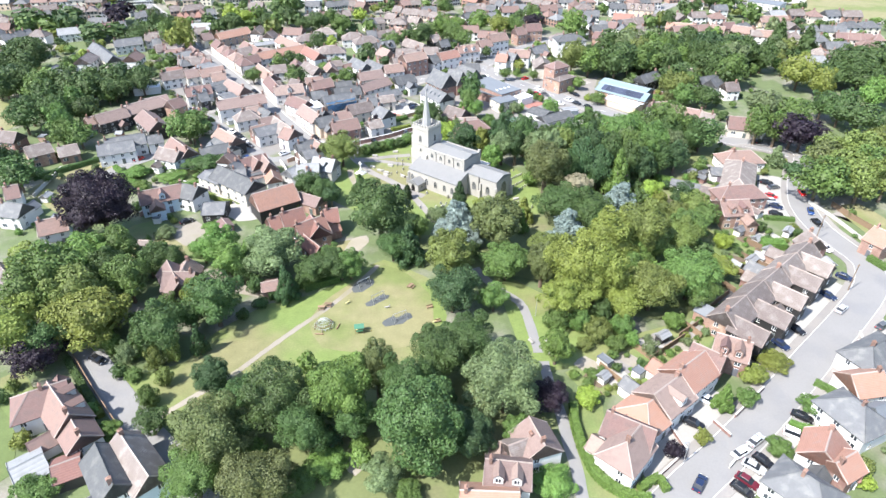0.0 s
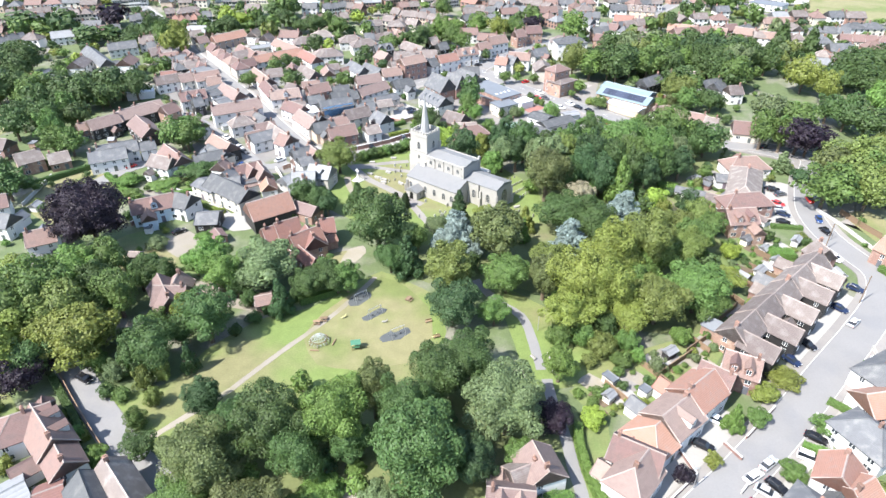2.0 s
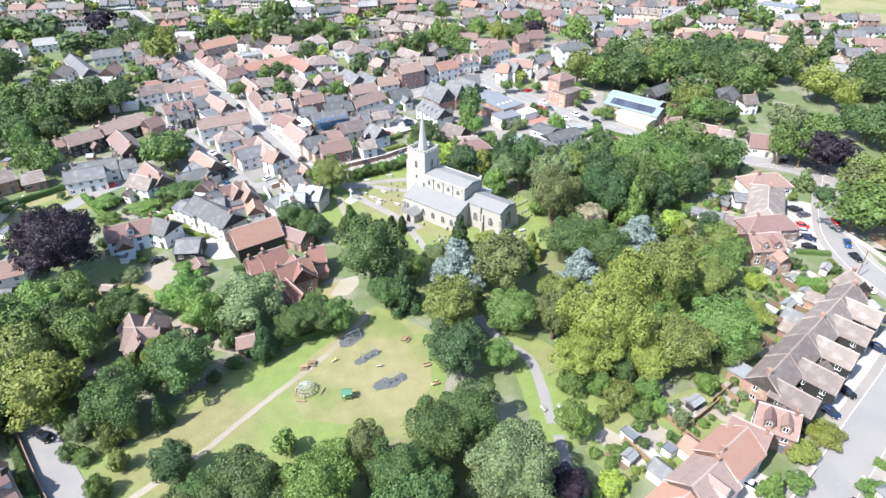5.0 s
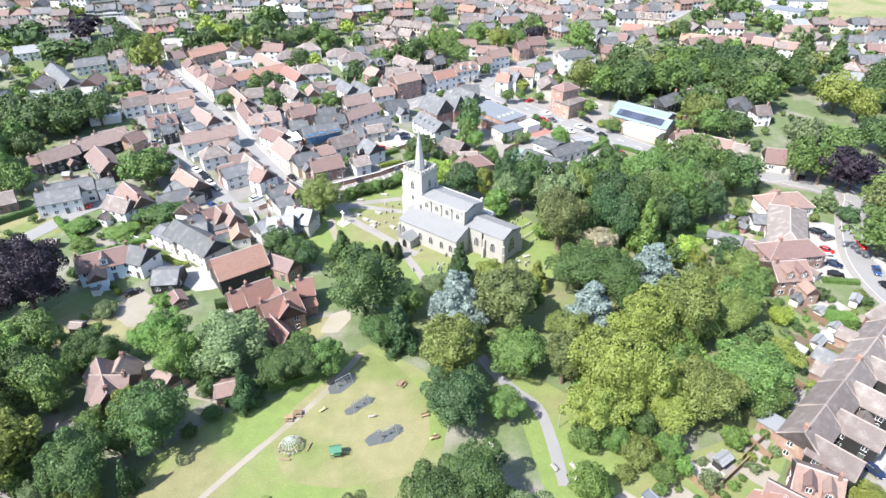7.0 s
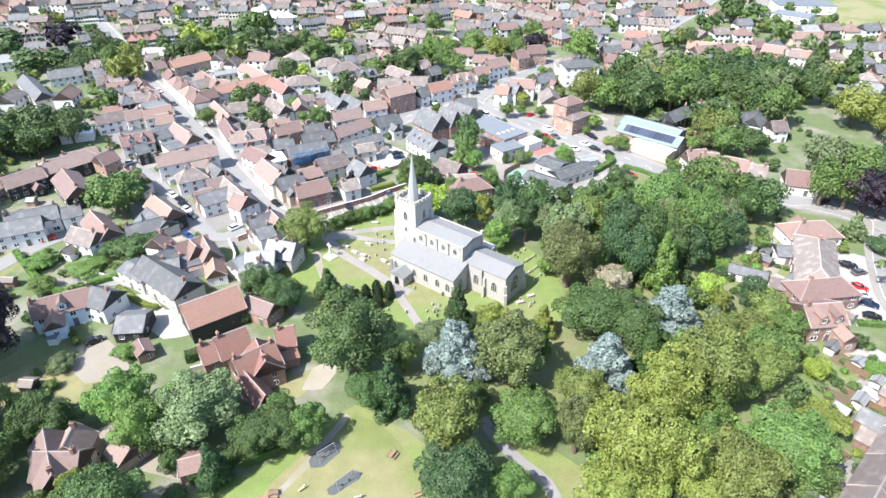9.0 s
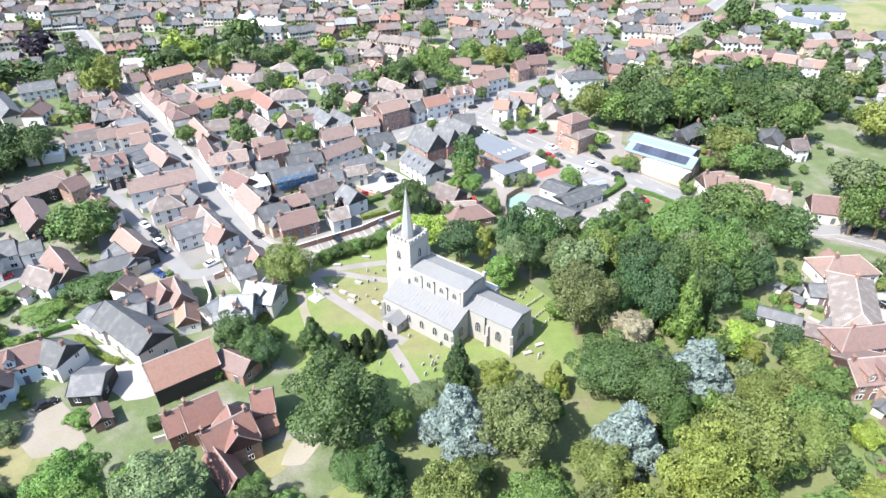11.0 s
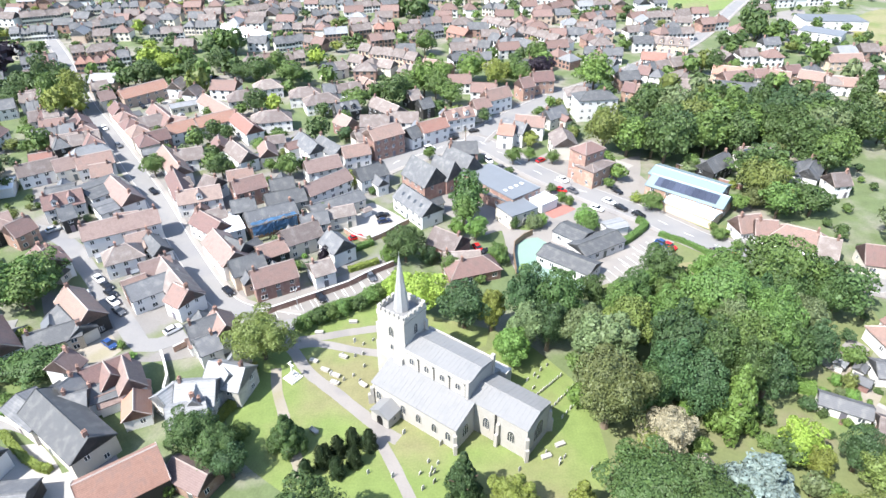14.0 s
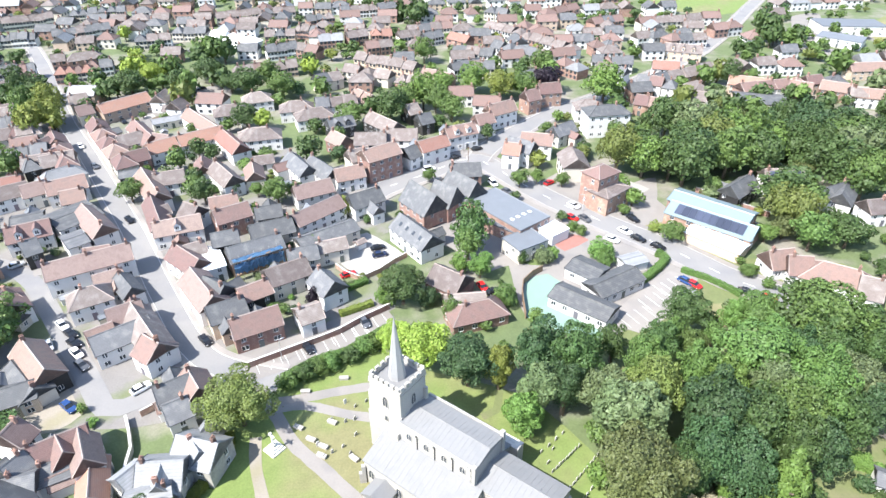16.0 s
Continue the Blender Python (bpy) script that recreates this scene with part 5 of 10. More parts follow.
house(96.4, 99.2, 27.3, 14.1, 8.2, 4.5, 7.3, "slate", "white", hips="hh")
house(124.4, 145.1, -61.3, 5.8, 8.2, 4.5, 7.3, "orange", "brick")
house(103.9, 143.6, -82.8, 5.0, 6.6, 4.0, 7.0, "brown", "brick")
house(106.9, 200.5, 3.7, 14.8, 8.2, 3.5, 6.5, "clay", "white", hips="hh")
house(99.6, 183.4, 64.7, 24.8, 9.8, 4.6, 7.4, "brown", "brick", hips="hh")
house(95.3, 172.6, 6.6, 15.5, 7.4, 4.5, 7.3, "clay", "brick", hips="hh")
house(89.5, 163.0, 5.2, 8.9, 9.0, 4.5, 7.3, "clay", "brick", dormers=2)
house(82.3, 182.8, -29.4, 9.2, 4.0, 2.3, 3.2, "slate", "white", stacks=0, name="shed")
house(96.4, 191.8, -10.7, 5.3, 5.7, 2.6, 4.0, "slate", "white", stacks=0)
house(87.9, 176.3, -26.0, 5.7, 4.9, 3.0, 4.5, "brown", "brick", stacks=0)
house(118.8, 230.9, -16.1, 8.3, 8.2, 3.5, 7.0, "clay", "cream")
house(125.7, 228.3, -35.0, 5.1, 7.4, 3.5, 7.0, "clay", "cream")
house(-87.6, 171.4, 26.4, 13.1, 7.4, 4.5, 7.3, "clay", "blue", stacks=2, dormers=1)
house(-78.8, 173.2, -20.5, 6.2, 7.4, 4.5, 7.3, "slate", "white")
house(-69.3, 166.1, 3.8, 6.6, 8.0, 3.0, 4.8, "slate", "black", stacks=0, name="garage")
house(-66.5, 181.2, -38.3, 19.3, 8.2, 4.6, 7.4, "slate", "cream")
house(-75.1, 185.6, -33.4, 10.1, 6.6, 4.0, 5.0, "slate", "cream", stacks=0)
house(-51.3, 168.6, 34.7, 13.1, 9.0, 4.6, 8.4, "red", "black", stacks=0, win=0, name="barn")
house(-42.9, 155.4, 31.7, 6.7, 6.6, 4.6, 8.3, "red", "brick")
house(-36.5, 149.7, 38.0, 8.9, 7.4, 4.6, 8.3, "red", "brick", stacks=2)
house(-31.9, 157.9, 15.3, 4.0, 6.6, 4.6, 7.4, "red", "brick")
house(-47.4, 153.3, 32.1, 4.0, 6.6, 4.6, 7.4, "red", "brick")
house(-35.2, 150.3, -61.9, 7.9, 6.6, 4.6, 7.8, "red", "brick")
house(-35.1, 142.8, -48.9, 9.4, 4.1, 4.0, 6.0, "red", "brick", stacks=0)
house(-64.9, 125.1, -1.3, 7.9, 7.0, 4.6, 7.8, "faded", "buff")
house(-66.5, 125.2, -56.4, 11.9, 6.6, 4.6, 7.8, "faded", "buff")
house(-64.8, 129.3, -86.1, 5.1, 6.1, 4.6, 7.4, "faded", "buff")
house(-56.0, 129.7, -39.8, 4.7, 6.0, 2.6, 4.5, "faded", "buff", stacks=0, name="garage")
house(-43.3, 126.8, 18.3, 4.0, 5.0, 2.4, 3.5, "clay", "brick", stacks=0, name="shed")
house(-64.0, 157.6, -53.6, 4.6, 3.4, 2.4, 3.2, "clay", "brick", stacks=0, name="shed")
house(-116.8, 212.4, 27.5, 13.6, 6.6, 4.5, 7.3, "slate", "white", stacks=2)
house(-107.7, 216.4, 29.4, 5.3, 6.6, 4.0, 6.0, "slate", "white")
house(-95.8, 200.9, -22.6, 9.2, 6.6, 4.5, 7.3, "brown", "white")
house(-93.9, 206.1, -46.7, 14.6, 6.6, 4.5, 7.3, "clay", "white")
house(-82.1, 207.8, 28.1, 10.8, 6.6, 3.6, 5.5, "slate", "buff")
house(-115.2, 232.9, -49.8, 17.7, 8.2, 4.5, 7.3, "faded", "black")
house(-133.4, 237.7, 47.2, 12.0, 6.6, 4.5, 7.3, "faded", "black")
house(-98.1, 235.5, 77.3, 7.0, 6.6, 4.5, 7.3, "clay", "cream")
house(-122.4, 254.0, 37.8, 11.3, 9.0, 4.5, 7.3, "faded", "black")
house(-112.7, 252.0, 58.2, 6.3, 6.6, 4.5, 7.3, "clay", "brick")
house(-127.0, 290.6, 33.6, 12.4, 6.6, 4.5, 7.3, "brown", "white")
house(-125.3, 314.1, 19.4, 15.8, 6.6, 4.5, 7.3, "brown", "cream")
house(-137.5, 281.8, 20.4, 11.5, 8.0, 3.2, 3.6, "white", "white", stacks=0, win=0, name="canopy")
house(-145.2, 205.0, 42.4, 8.1, 6.6, 4.5, 7.3, "brown", "brick")
house(-136.4, 208.0, 32.6, 6.5, 6.6, 3.0, 5.5, "brown", "brick")
house(-162.3, 217.0, -12.7, 7.6, 6.6, 4.5, 7.3, "brown", "brick")
house(-135.8, 172.9, 28.4, 4.0, 6.6, 4.5, 7.3, "clay", "white")
house(-128.9, 161.7, -10.5, 7.8, 6.6, 4.5, 7.3, "slate", "white")
house(-112.1, 152.5, 27.9, 7.5, 7.4, 4.5, 7.3, "clay", "white")
house(-108.9, 125.5, -42.3, 13.9, 6.6, 4.5, 7.3, "brown", "cream")
house(-79.0, 85.2, 30.0, 10.5, 8.0, 4.4, 7.6, "clay", "white", hips="hg")
house(-73.6, 83.2, -44.0, 12.0, 7.0, 4.4, 7.6, "clay", "white", dormers=2, front=-1)
house(-67.6, 77.2, -46.0, 6.4, 6.2, 4.0, 6.4, "clay", "white")
house(-73.9, 70.6, 41.9, 5.3, 7.0, 3.0, 4.5, "pale", "black", stacks=0, win=0, name="shed")
house(-67.0, 70.8, 28.5, 4.6, 6.0, 2.8, 4.2, "red", "black", stacks=0, win=0, name="shed")
house(-57.7, 68.1, -50.3, 11.2, 6.6, 4.5, 7.3, "slate", "white")
house(-53.5, 70.3, -45.5, 13.3, 6.6, 4.5, 7.3, "brown", "blue")
house(-135.6, 239.8, 44.4, 17.9, 6.6, 4.0, 6.0, "clay", "brick")
house(-125.0, 249.6, 45.8, 21.6, 8.2, 4.5, 7.3, "faded", "black", hips="hh")
house(-178.2, 328.3, -49.6, 35.1, 7.4, 4.5, 7.3, "slate", "cream")
house(-174.0, 348.5, 28.6, 14.5, 7.4, 4.5, 7.3, "slate", "white")
house(-161.7, 359.2, 21.0, 13.5, 6.6, 4.5, 7.3, "brown", "white")
house(-219.2, 372.5, 25.8, 11.8, 6.6, 4.5, 7.3, "pale", "white")
house(-117.6, 206.6, 24.2, 12.2, 6.6, 4.5, 7.3, "slate", "white")
house(-43.8, 186.0, -82.2, 4.4, 5.7, 4.0, 7.0, "pale", "stone")
house(-39.8, 192.2, -52.1, 4.4, 5.7, 4.0, 7.0, "pale", "stone")
house(-80.6, 212.3, -43.0, 12.0, 6.6, 3.2, 5.0, "slate", "cream")
house(-69.6, 189.7, 59.8, 4.0, 6.6, 4.5, 7.3, "slate", "white")
house(-67.7, 187.3, 14.4, 4.7, 6.6, 4.0, 6.0, "slate", "white")
house(-74.1, 197.1, 76.4, 4.0, 6.6, 4.5, 7.3, "faded", "white")
house(-223.5, 328.8, 65.5, 7.0, 6.6, 4.5, 7.3, "brown", "white")
house(-189.2, 295.0, 80.2, 11.7, 8.2, 4.5, 7.3, "slate", "white")
house(-94.0, 303.7, 24.2, 7.2, 4.9, 4.5, 5.5, "slate", "black", stacks=0)
house(-104.4, 329.8, 38.9, 8.4, 7.4, 4.5, 7.3, "brown", "white")
house(-96.6, 315.3, 35.8, 7.3, 5.7, 4.5, 7.3, "clay", "brick", stacks=0)
house(-114.8, 340.1, 42.7, 4.5, 4.9, 4.0, 5.0, "slate", "cream", stacks=0)
house(-80.1, 331.5, 34.8, 15.3, 6.6, 4.5, 7.3, "orange", "white")
house(-67.2, 326.0, -54.7, 17.6, 6.6, 4.5, 7.3, "orange", "white")
house(-101.8, 336.0, -52.1, 20.2, 6.6, 4.5, 7.3, "clay", "cream")
house(-92.7, 329.0, -19.9, 6.8, 4.9, 4.5, 7.3, "faded", "cream", stacks=0)
house(-121.2, 366.9, 46.2, 19.9, 7.4, 4.5, 7.3, "orange", "buff")
house(-141.9, 372.6, 27.4, 6.7, 7.4, 4.5, 7.3, "brown", "cream")
house(-133.7, 359.4, 37.3, 5.8, 6.6, 4.5, 7.3, "faded", "cream")
house(-108.0, 373.2, 82.1, 8.2, 6.6, 4.5, 7.3, "brown", "white")
house(-98.6, 364.0, 74.5, 6.6, 6.6, 4.5, 7.3, "brown", "white")
house(-99.6, 353.7, 28.4, 11.4, 4.9, 3.0, 4.0, "pale", "cream", stacks=0)
house(-82.7, 345.1, -49.2, 25.8, 6.6, 4.5, 7.3, "clay", "white")
house(-76.2, 276.3, -61.8, 17.5, 5.7, 4.5, 7.3, "clay", "white")
house(-76.6, 279.3, 38.5, 5.1, 4.9, 3.6, 5.5, "brown", "brick", stacks=0)
house(-74.0, 274.5, 35.7, 4.1, 4.1, 3.4, 5.0, "clay", "brick", stacks=0)
house(-66.3, 277.3, -30.1, 5.7, 6.6, 4.5, 7.3, "brown", "white")
house(-61.1, 257.4, 30.7, 7.9, 5.7, 4.0, 6.4, "brown", "white")
house(-52.3, 239.6, -53.3, 14.8, 7.4, 4.5, 7.3, "faded", "white")
house(-54.6, 252.1, 27.0, 6.8, 7.4, 4.4, 4.8, "white", "white", stacks=0)
house(-41.6, 267.0, 23.7, 11.6, 7.4, 4.5, 7.3, "slate", "cream")
house(-133.3, 326.3, 62.5, 5.4, 5.7, 4.5, 7.3, "faded", "cream")
house(-126.2, 316.6, 62.3, 5.0, 4.9, 4.5, 7.3, "orange", "cream")
house(-115.8, 302.5, 42.4, 13.5, 6.6, 4.5, 7.3, "pale", "cream", hips="hh")
house(-105.2, 287.9, 24.2, 6.4, 6.6, 4.5, 7.3, "clay", "white")
house(-92.4, 272.8, -47.8, 16.5, 6.6, 4.5, 7.3, "faded", "white")
house(-108.3, 268.4, 27.0, 10.9, 8.2, 4.5, 7.3, "clay", "white", dormers=2)
house(-113.9, 277.5, 22.8, 8.3, 6.6, 3.6, 4.5, "slate", "white", stacks=0)
house(-84.2, 251.4, 27.5, 19.8, 7.4, 5.5, 8.3, "faded", "white", stacks=3)
house(-77.7, 246.4, 30.2, 6.7, 5.7, 3.8, 6.0, "faded", "white")
house(-71.8, 242.8, -49.1, 8.9, 4.9, 4.0, 6.0, "slate", "white")
house(-78.7, 238.2, 29.7, 9.4, 6.6, 4.5, 7.3, "brown", "white", hips="hh")
house(-67.5, 231.4, 31.1, 7.4, 6.6, 4.5, 7.3, "faded", "white")
house(-70.7, 225.2, 35.5, 5.5, 4.9, 4.0, 6.2, "clay", "brick", stacks=0)
house(-66.0, 224.8, 36.1, 12.2, 7.4, 4.2, 6.4, "slate", "white", stacks=0)
house(-97.3, 235.8, -47.1, 9.5, 9.0, 4.5, 7.3, "clay", "white")
house(-103.4, 259.7, 39.1, 4.0, 5.7, 4.5, 7.3, "slate", "black")
house(-64.8, 194.3, 31.8, 9.9, 6.6, 4.6, 7.4, "clay", "white")
house(-63.0, 192.7, -49.1, 4.6, 4.9, 4.8, 7.5, "clay", "white", stacks=0)
house(-59.3, 192.6, -59.0, 7.5, 4.9, 4.6, 7.5, "faded", "white", stacks=0)
house(-49.4, 187.6, 54.1, 4.7, 6.6, 4.0, 6.5, "pale", "stone", stacks=0)
house(-45.2, 183.9, 19.0, 7.1, 7.4, 4.0, 6.0, "pale", "white")
house(-100.5, 277.0, 49.1, 12.3, 12.3, 4.6, 5.2, "slate", "white", stacks=0)
house(-94.5, 264.8, 40.6, 5.4, 8.2, 4.1, 4.6, "slate", "white", stacks=0)
house(80.3, 259.7, -47.5, 15.3, 6.0, 3.1, 3.5, "white", "buff", stacks=0, win=0, name="hall")
house(-40.4, 170.7, -28.7, 8.0, 5.7, 3.2, 5.0, "faded", "brick", stacks=0)
# ---- rows of houses farther out ----
row(-232.5, 470.0, -212.2, 474.9, 6, "slate", "white")
row(-204.7, 479.9, -179.5, 493.7, 7, "slate", "white")
row(-154.0, 465.2, -136.4, 470.1, 3, "pale", "cream")
row(-138.9, 482.4, -119.8, 481.4, 3, "slate", "cream")
row(-114.2, 472.5, -86.7, 459.3, 3, "white", "white")
row(-86.1, 473.3, -69.3, 474.9, 3, "brown", "buff")
row(-79.2, 441.6, -64.4, 447.2, 3, "slate", "white")
row(-87.3, 408.2, -59.5, 417.4, 6, "brown", "buff")
row(-169.0, 410.5, -154.8, 414.9, 4, "orange", "cream")
row(-159.1, 418.8, -148.3, 422.8, 2, "slate", "white")
row(-181.9, 431.2, -176.1, 433.7, 1, "clay", "brick")
row(-196.2, 412.2, -183.5, 417.6, 4, "slate", "white")
row(-179.2, 399.6, -174.5, 402.6, 1, "clay", "brick")
row(-166.0, 360.2, -157.1, 364.2, 3, "brown", "white")
row(-141.6, 318.0, -130.5, 322.2, 4, "slate", "cream")
row(-131.6, 308.7, -122.7, 314.5, 2, "slate", "black")
row(-70.7, 485.0, -57.7, 480.4, 3, "brown", "brick")
row(-55.2, 462.2, -42.5, 465.0, 2, "pale", "brick")
row(-40.4, 464.9, -29.8, 470.3, 2, "brown", "brick")
row(-27.6, 470.1, -15.9, 471.9, 2, "orange", "brick")
row(-28.9, 445.3, -15.4, 451.0, 2, "brown", "brick")
row(-12.3, 463.3, -0.7, 468.7, 2, "brown", "cream")
row(1.1, 462.6, 11.0, 468.0, 2, "slate", "cream")
row(-64.4, 447.2, -51.3, 440.2, 2, "brown", "brick")
row(-31.1, 427.1, -1.7, 409.1, 5, "brown", "buff")
row(-47.0, 391.4, -36.9, 398.9, 2, "brown", "cream")
row(-35.1, 409.0, -13.2, 397.8, 3, "brown", "cream")
row(-27.6, 374.1, -19.6, 366.2, 2, "clay", "white")
row(-42.9, 362.7, -26.5, 366.5, 3, "brown", "white")
row(-10.2, 392.8, -0.7, 389.1, 2, "brown", "brick")
row(0.9, 398.7, 13.4, 392.4, 2, "clay", "brick")
row(14.0, 406.5, 23.2, 410.4, 2, "slate", "white")
row(23.2, 410.4, 34.5, 409.9, 2, "brown", "cream")
row(16.4, 463.0, 26.1, 453.2, 1, "orange", "white")
row(16.7, 436.6, 36.5, 429.5, 3, "slate", "white")
row(38.7, 486.7, 57.1, 465.5, 4, "brown", "white")
row(55.1, 462.0, 79.0, 433.3, 5, "brown", "white")
row(38.2, 446.0, 63.3, 422.2, 5, "slate", "white")
row(56.1, 485.7, 68.9, 477.2, 2, "clay", "white")
row(66.2, 415.5, 75.4, 403.4, 2, "pale", "white")
row(-50.6, 526.3, -15.9, 537.0, 6, "slate", "white")
row(-7.7, 478.9, 17.9, 485.2, 4, "brown", "cream")
row(-68.4, 505.1, -52.4, 511.3, 3, "clay", "brick")
row(40.5, 521.0, 53.7, 514.1, 2, "slate", "cream")
row(74.0, 511.4, 97.7, 525.5, 3, "clay", "brick")
row(98.4, 488.7, 118.8, 498.6, 3, "clay", "brick")
row(87.4, 441.2, 101.2, 444.8, 2, "slate", "white")
row(82.7, 416.5, 100.8, 412.8, 4, "slate", "white")
row(114.9, 456.4, 123.5, 459.5, 1, "brown", "white")
row(122.4, 456.0, 133.3, 461.3, 1, "slate", "white")
row(129.5, 449.9, 138.4, 454.0, 1, "clay", "brick")
row(136.1, 451.8, 152.2, 454.4, 2, "slate", "white")
row(82.6, 404.8, 93.2, 395.7, 3, "brown", "white")
row(95.5, 385.9, 110.1, 377.6, 3, "slate", "white")
row(88.1, 361.0, 95.0, 357.4, 2, "clay", "brick")
row(162.3, 472.0, 180.6, 477.4, 2, "clay", "brick")
row(125.5, 487.1, 165.1, 496.0, 4, "brown", "cream")
row(-248.3, 508.3, -225.0, 521.3, 6, "brown", "cream")
row(-218.1, 528.4, -187.1, 537.5, 6, "slate", "cream")
row(-124.4, 515.5, -79.4, 531.1, 7, "brown", "cream")
row(-283.8, 426.5, -259.2, 436.4, 5, "brown", "brick")
row(-242.5, 426.0, -223.1, 432.6, 3, "brown", "cream")
row(-176.4, 428.6, -156.4, 438.7, 1, "brown", "brick")
row(101.9, 386.9, 141.6, 405.7, 5, "brown", "white")
row(135.1, 372.8, 174.9, 381.9, 5, "clay", "white")
row(178.4, 365.8, 204.4, 359.2, 4, "brown", "cream")
row(217.1, 378.7, 236.7, 371.8, 3, "slate", "cream")
row(223.4, 359.0, 247.7, 352.7, 4, "clay", "white")
row(196.3, 330.2, 224.9, 314.4, 5, "brown", "white")
row(-124.5, 347.4, -97.1, 308.8, 5, "clay", "cream")
row(-134.1, 335.0, -116.9, 309.4, 3, "clay", "cream")
row(-152.9, 336.7, -143.3, 341.7, 4, "brown", "cream")
row(-159.2, 348.0, -151.7, 351.7, 3, "slate", "white")
row(-249.7, 357.3, -240.7, 369.9, 4, "slate", "white")
row(-232.3, 328.4, -223.4, 333.8, 3, "brown", "white")
row(-261.5, 413.2, -240.9, 422.7, 5, "slate", "white")
row(-203.9, 383.0, -192.7, 388.5, 3, "slate", "white")
row(-183.9, 375.9, -163.0, 382.6, 4, "brown", "white")
row(-274.2, 398.1, -259.9, 403.9, 4, "brown", "white")
# ---- trees and bushes ----
tree(-40.3, 74.4, 6.8, 14, "k", "broad", 5)
tree(-31, 81.6, 7.2, 15.2, "d", "broad", 5)
tree(-46.7, 91.8, 3.4, 7.5, "t", "broad", 4)
tree(-18.8, 83.9, 6.2, 16, "l", "broad", 5)
tree(-11.8, 90.6, 4.6, 14, "k", "broad", 5)
tree(1, 95.8, 6.5, 14, "d", "broad", 5)
tree(-2.7, 74.8, 7.4, 18, "d", "willow", 5)
tree(14.1, 86.6, 7.4, 15.2, "w", "broad", 5)
tree(7.8, 100.9, 6.4, 12, "d", "broad", 5)
tree(6.7, 75.8, 4.8, 10, "t", "broad", 5)
tree(-30.3, 64.1, 6.5, 13, "k", "broad", 5)
tree(-6.3, 86.7, 5.6, 13.4, "d", "broad", 5)
tree(-24.3, 77, 5.2, 11.5, "d", "broad", 5)
tree(-15.8, 80.4, 4.2, 8.6, "d", "broad", 4)
tree(12, 95, 4.2, 9, "d", "broad", 4)
tree(-38.2, 84.5, 4.4, 9.6, "d", "broad", 5)
tree(-41.8, 66.5, 5.0, 10.5, "g", "broad", 5)
tree(16.3, 78.6, 3.0, 6.4, "g", "broad", 4)
tree(-0.5, 85.6, 4.6, 9.5, "d", "broad", 5)
tree(-19.9, 71.8, 4.2, 4.6, "l", "low", 4)
tree(-24.6, 68.0, 3.2, 3.8, "g", "low", 4)
tree(-9.1, 68.5, 3.8, 6.2, "w", "broad", 4)
tree(-4.6, 66.2, 2.6, 4.2, "g", "low", 4)
tree(-14.6, 77.6, 2.0, 2.6, "l", "low", 4)
tree(-46.5, 81.0, 3.0, 6.5, "g", "broad", 4)
tree(-98.2, 154.9, 10.0, 20.0, "p", "dome", 5)
tree(-43.9, 135.9, 7.8, 12.7, "w", "willow", 4)
tree(-38.1, 123.7, 3.5, 11.3, "t", "cone", 4)
tree(-32.3, 130.2, 4.2, 8.5, "d", "broad", 4)
tree(-27.5, 132.8, 4.6, 9.2, "d", "broad", 4)
tree(-23.0, 132.7, 4.2, 8.6, "g", "broad", 4)
tree(23.5, 86.5, 3.6, 7.5, "p", "broad", 4)
tree(26.6, 100.4, 3.3, 9.5, "l", "broad", 2)
tree(31.8, 88.9, 2.8, 4.0, "Y", "low", 2)
tree(-55.3, 80.5, 3.3, 6.9, "d", "broad", 2)
tree(59.0, 87.2, 2.3, 7.4, "l", "cone", 2)
tree(68.7, 95.4, 2.8, 4.0, "y", "low", 2)
tree(64.9, 88.8, 2.4, 4.0, "g", "low", 2)
tree(45.6, 75.5, 1.9, 3.5, "p", "low", 1)
tree(52.2, 79.1, 1.7, 3.0, "y", "low", 1)
tree(75.1, 100.0, 3.7, 3.5, "y", "low", 2)
tree(77.7, 68.9, 2.1, 3.0, "Y", "low", 1)
tree(77.2, 86.6, 2.7, 3.9, "g", "low", 2)
tree(65.6, 76.1, 2.5, 3.6, "g", "low", 2)
tree(-71.7, 84.3, 3.0, 4.0, "l", "low", 2)
tree(-70.9, 66.8, 3.8, 5.2, "g", "low", 2)
tree(21.5, 68.5, 3.7, 4.0, "l", "low", 4)
tree(-64.1, 80.0, 2.6, 4.0, "l", "low", 2)
tree(-16.4, 151.3, 9.4, 18.0, "d", "broad", 4)
tree(-7.9, 141.1, 4.6, 12.4, "t", "cone", 4)
tree(-12.4, 141.4, 4.5, 9.1, "d", "broad", 4)
tree(5.4, 151.5, 7.6, 14.0, "b", "cedar", 4)
tree(10.6, 148.1, 3.4, 7.0, "b", "low", 2)
tree(3.2, 130.7, 6.2, 15.9, "o", "willow", 4)
tree(3.9, 118.9, 6.3, 12.2, "t", "broad", 4)
tree(16.8, 147.7, 7.0, 17.0, "k", "willow", 4)
tree(18.0, 132.1, 5.5, 10.7, "g", "broad", 4)
tree(29.7, 140.2, 4.8, 9.6, "o", "broad", 4)
tree(27.0, 129.3, 4.0, 13.0, "k", "willow", 4)
tree(14.3, 163.5, 3.7, 7.6, "y", "broad", 4)
tree(26.1, 162.7, 3.4, 9.0, "y", "cone", 4)
tree(0.6, 157.6, 4.1, 8.3, "w", "broad", 4)
tree(6.5, 166.1, 3.9, 12.6, "t", "cone", 4)
tree(14.0, 119.3, 3.8, 7.8, "g", "broad", 4)
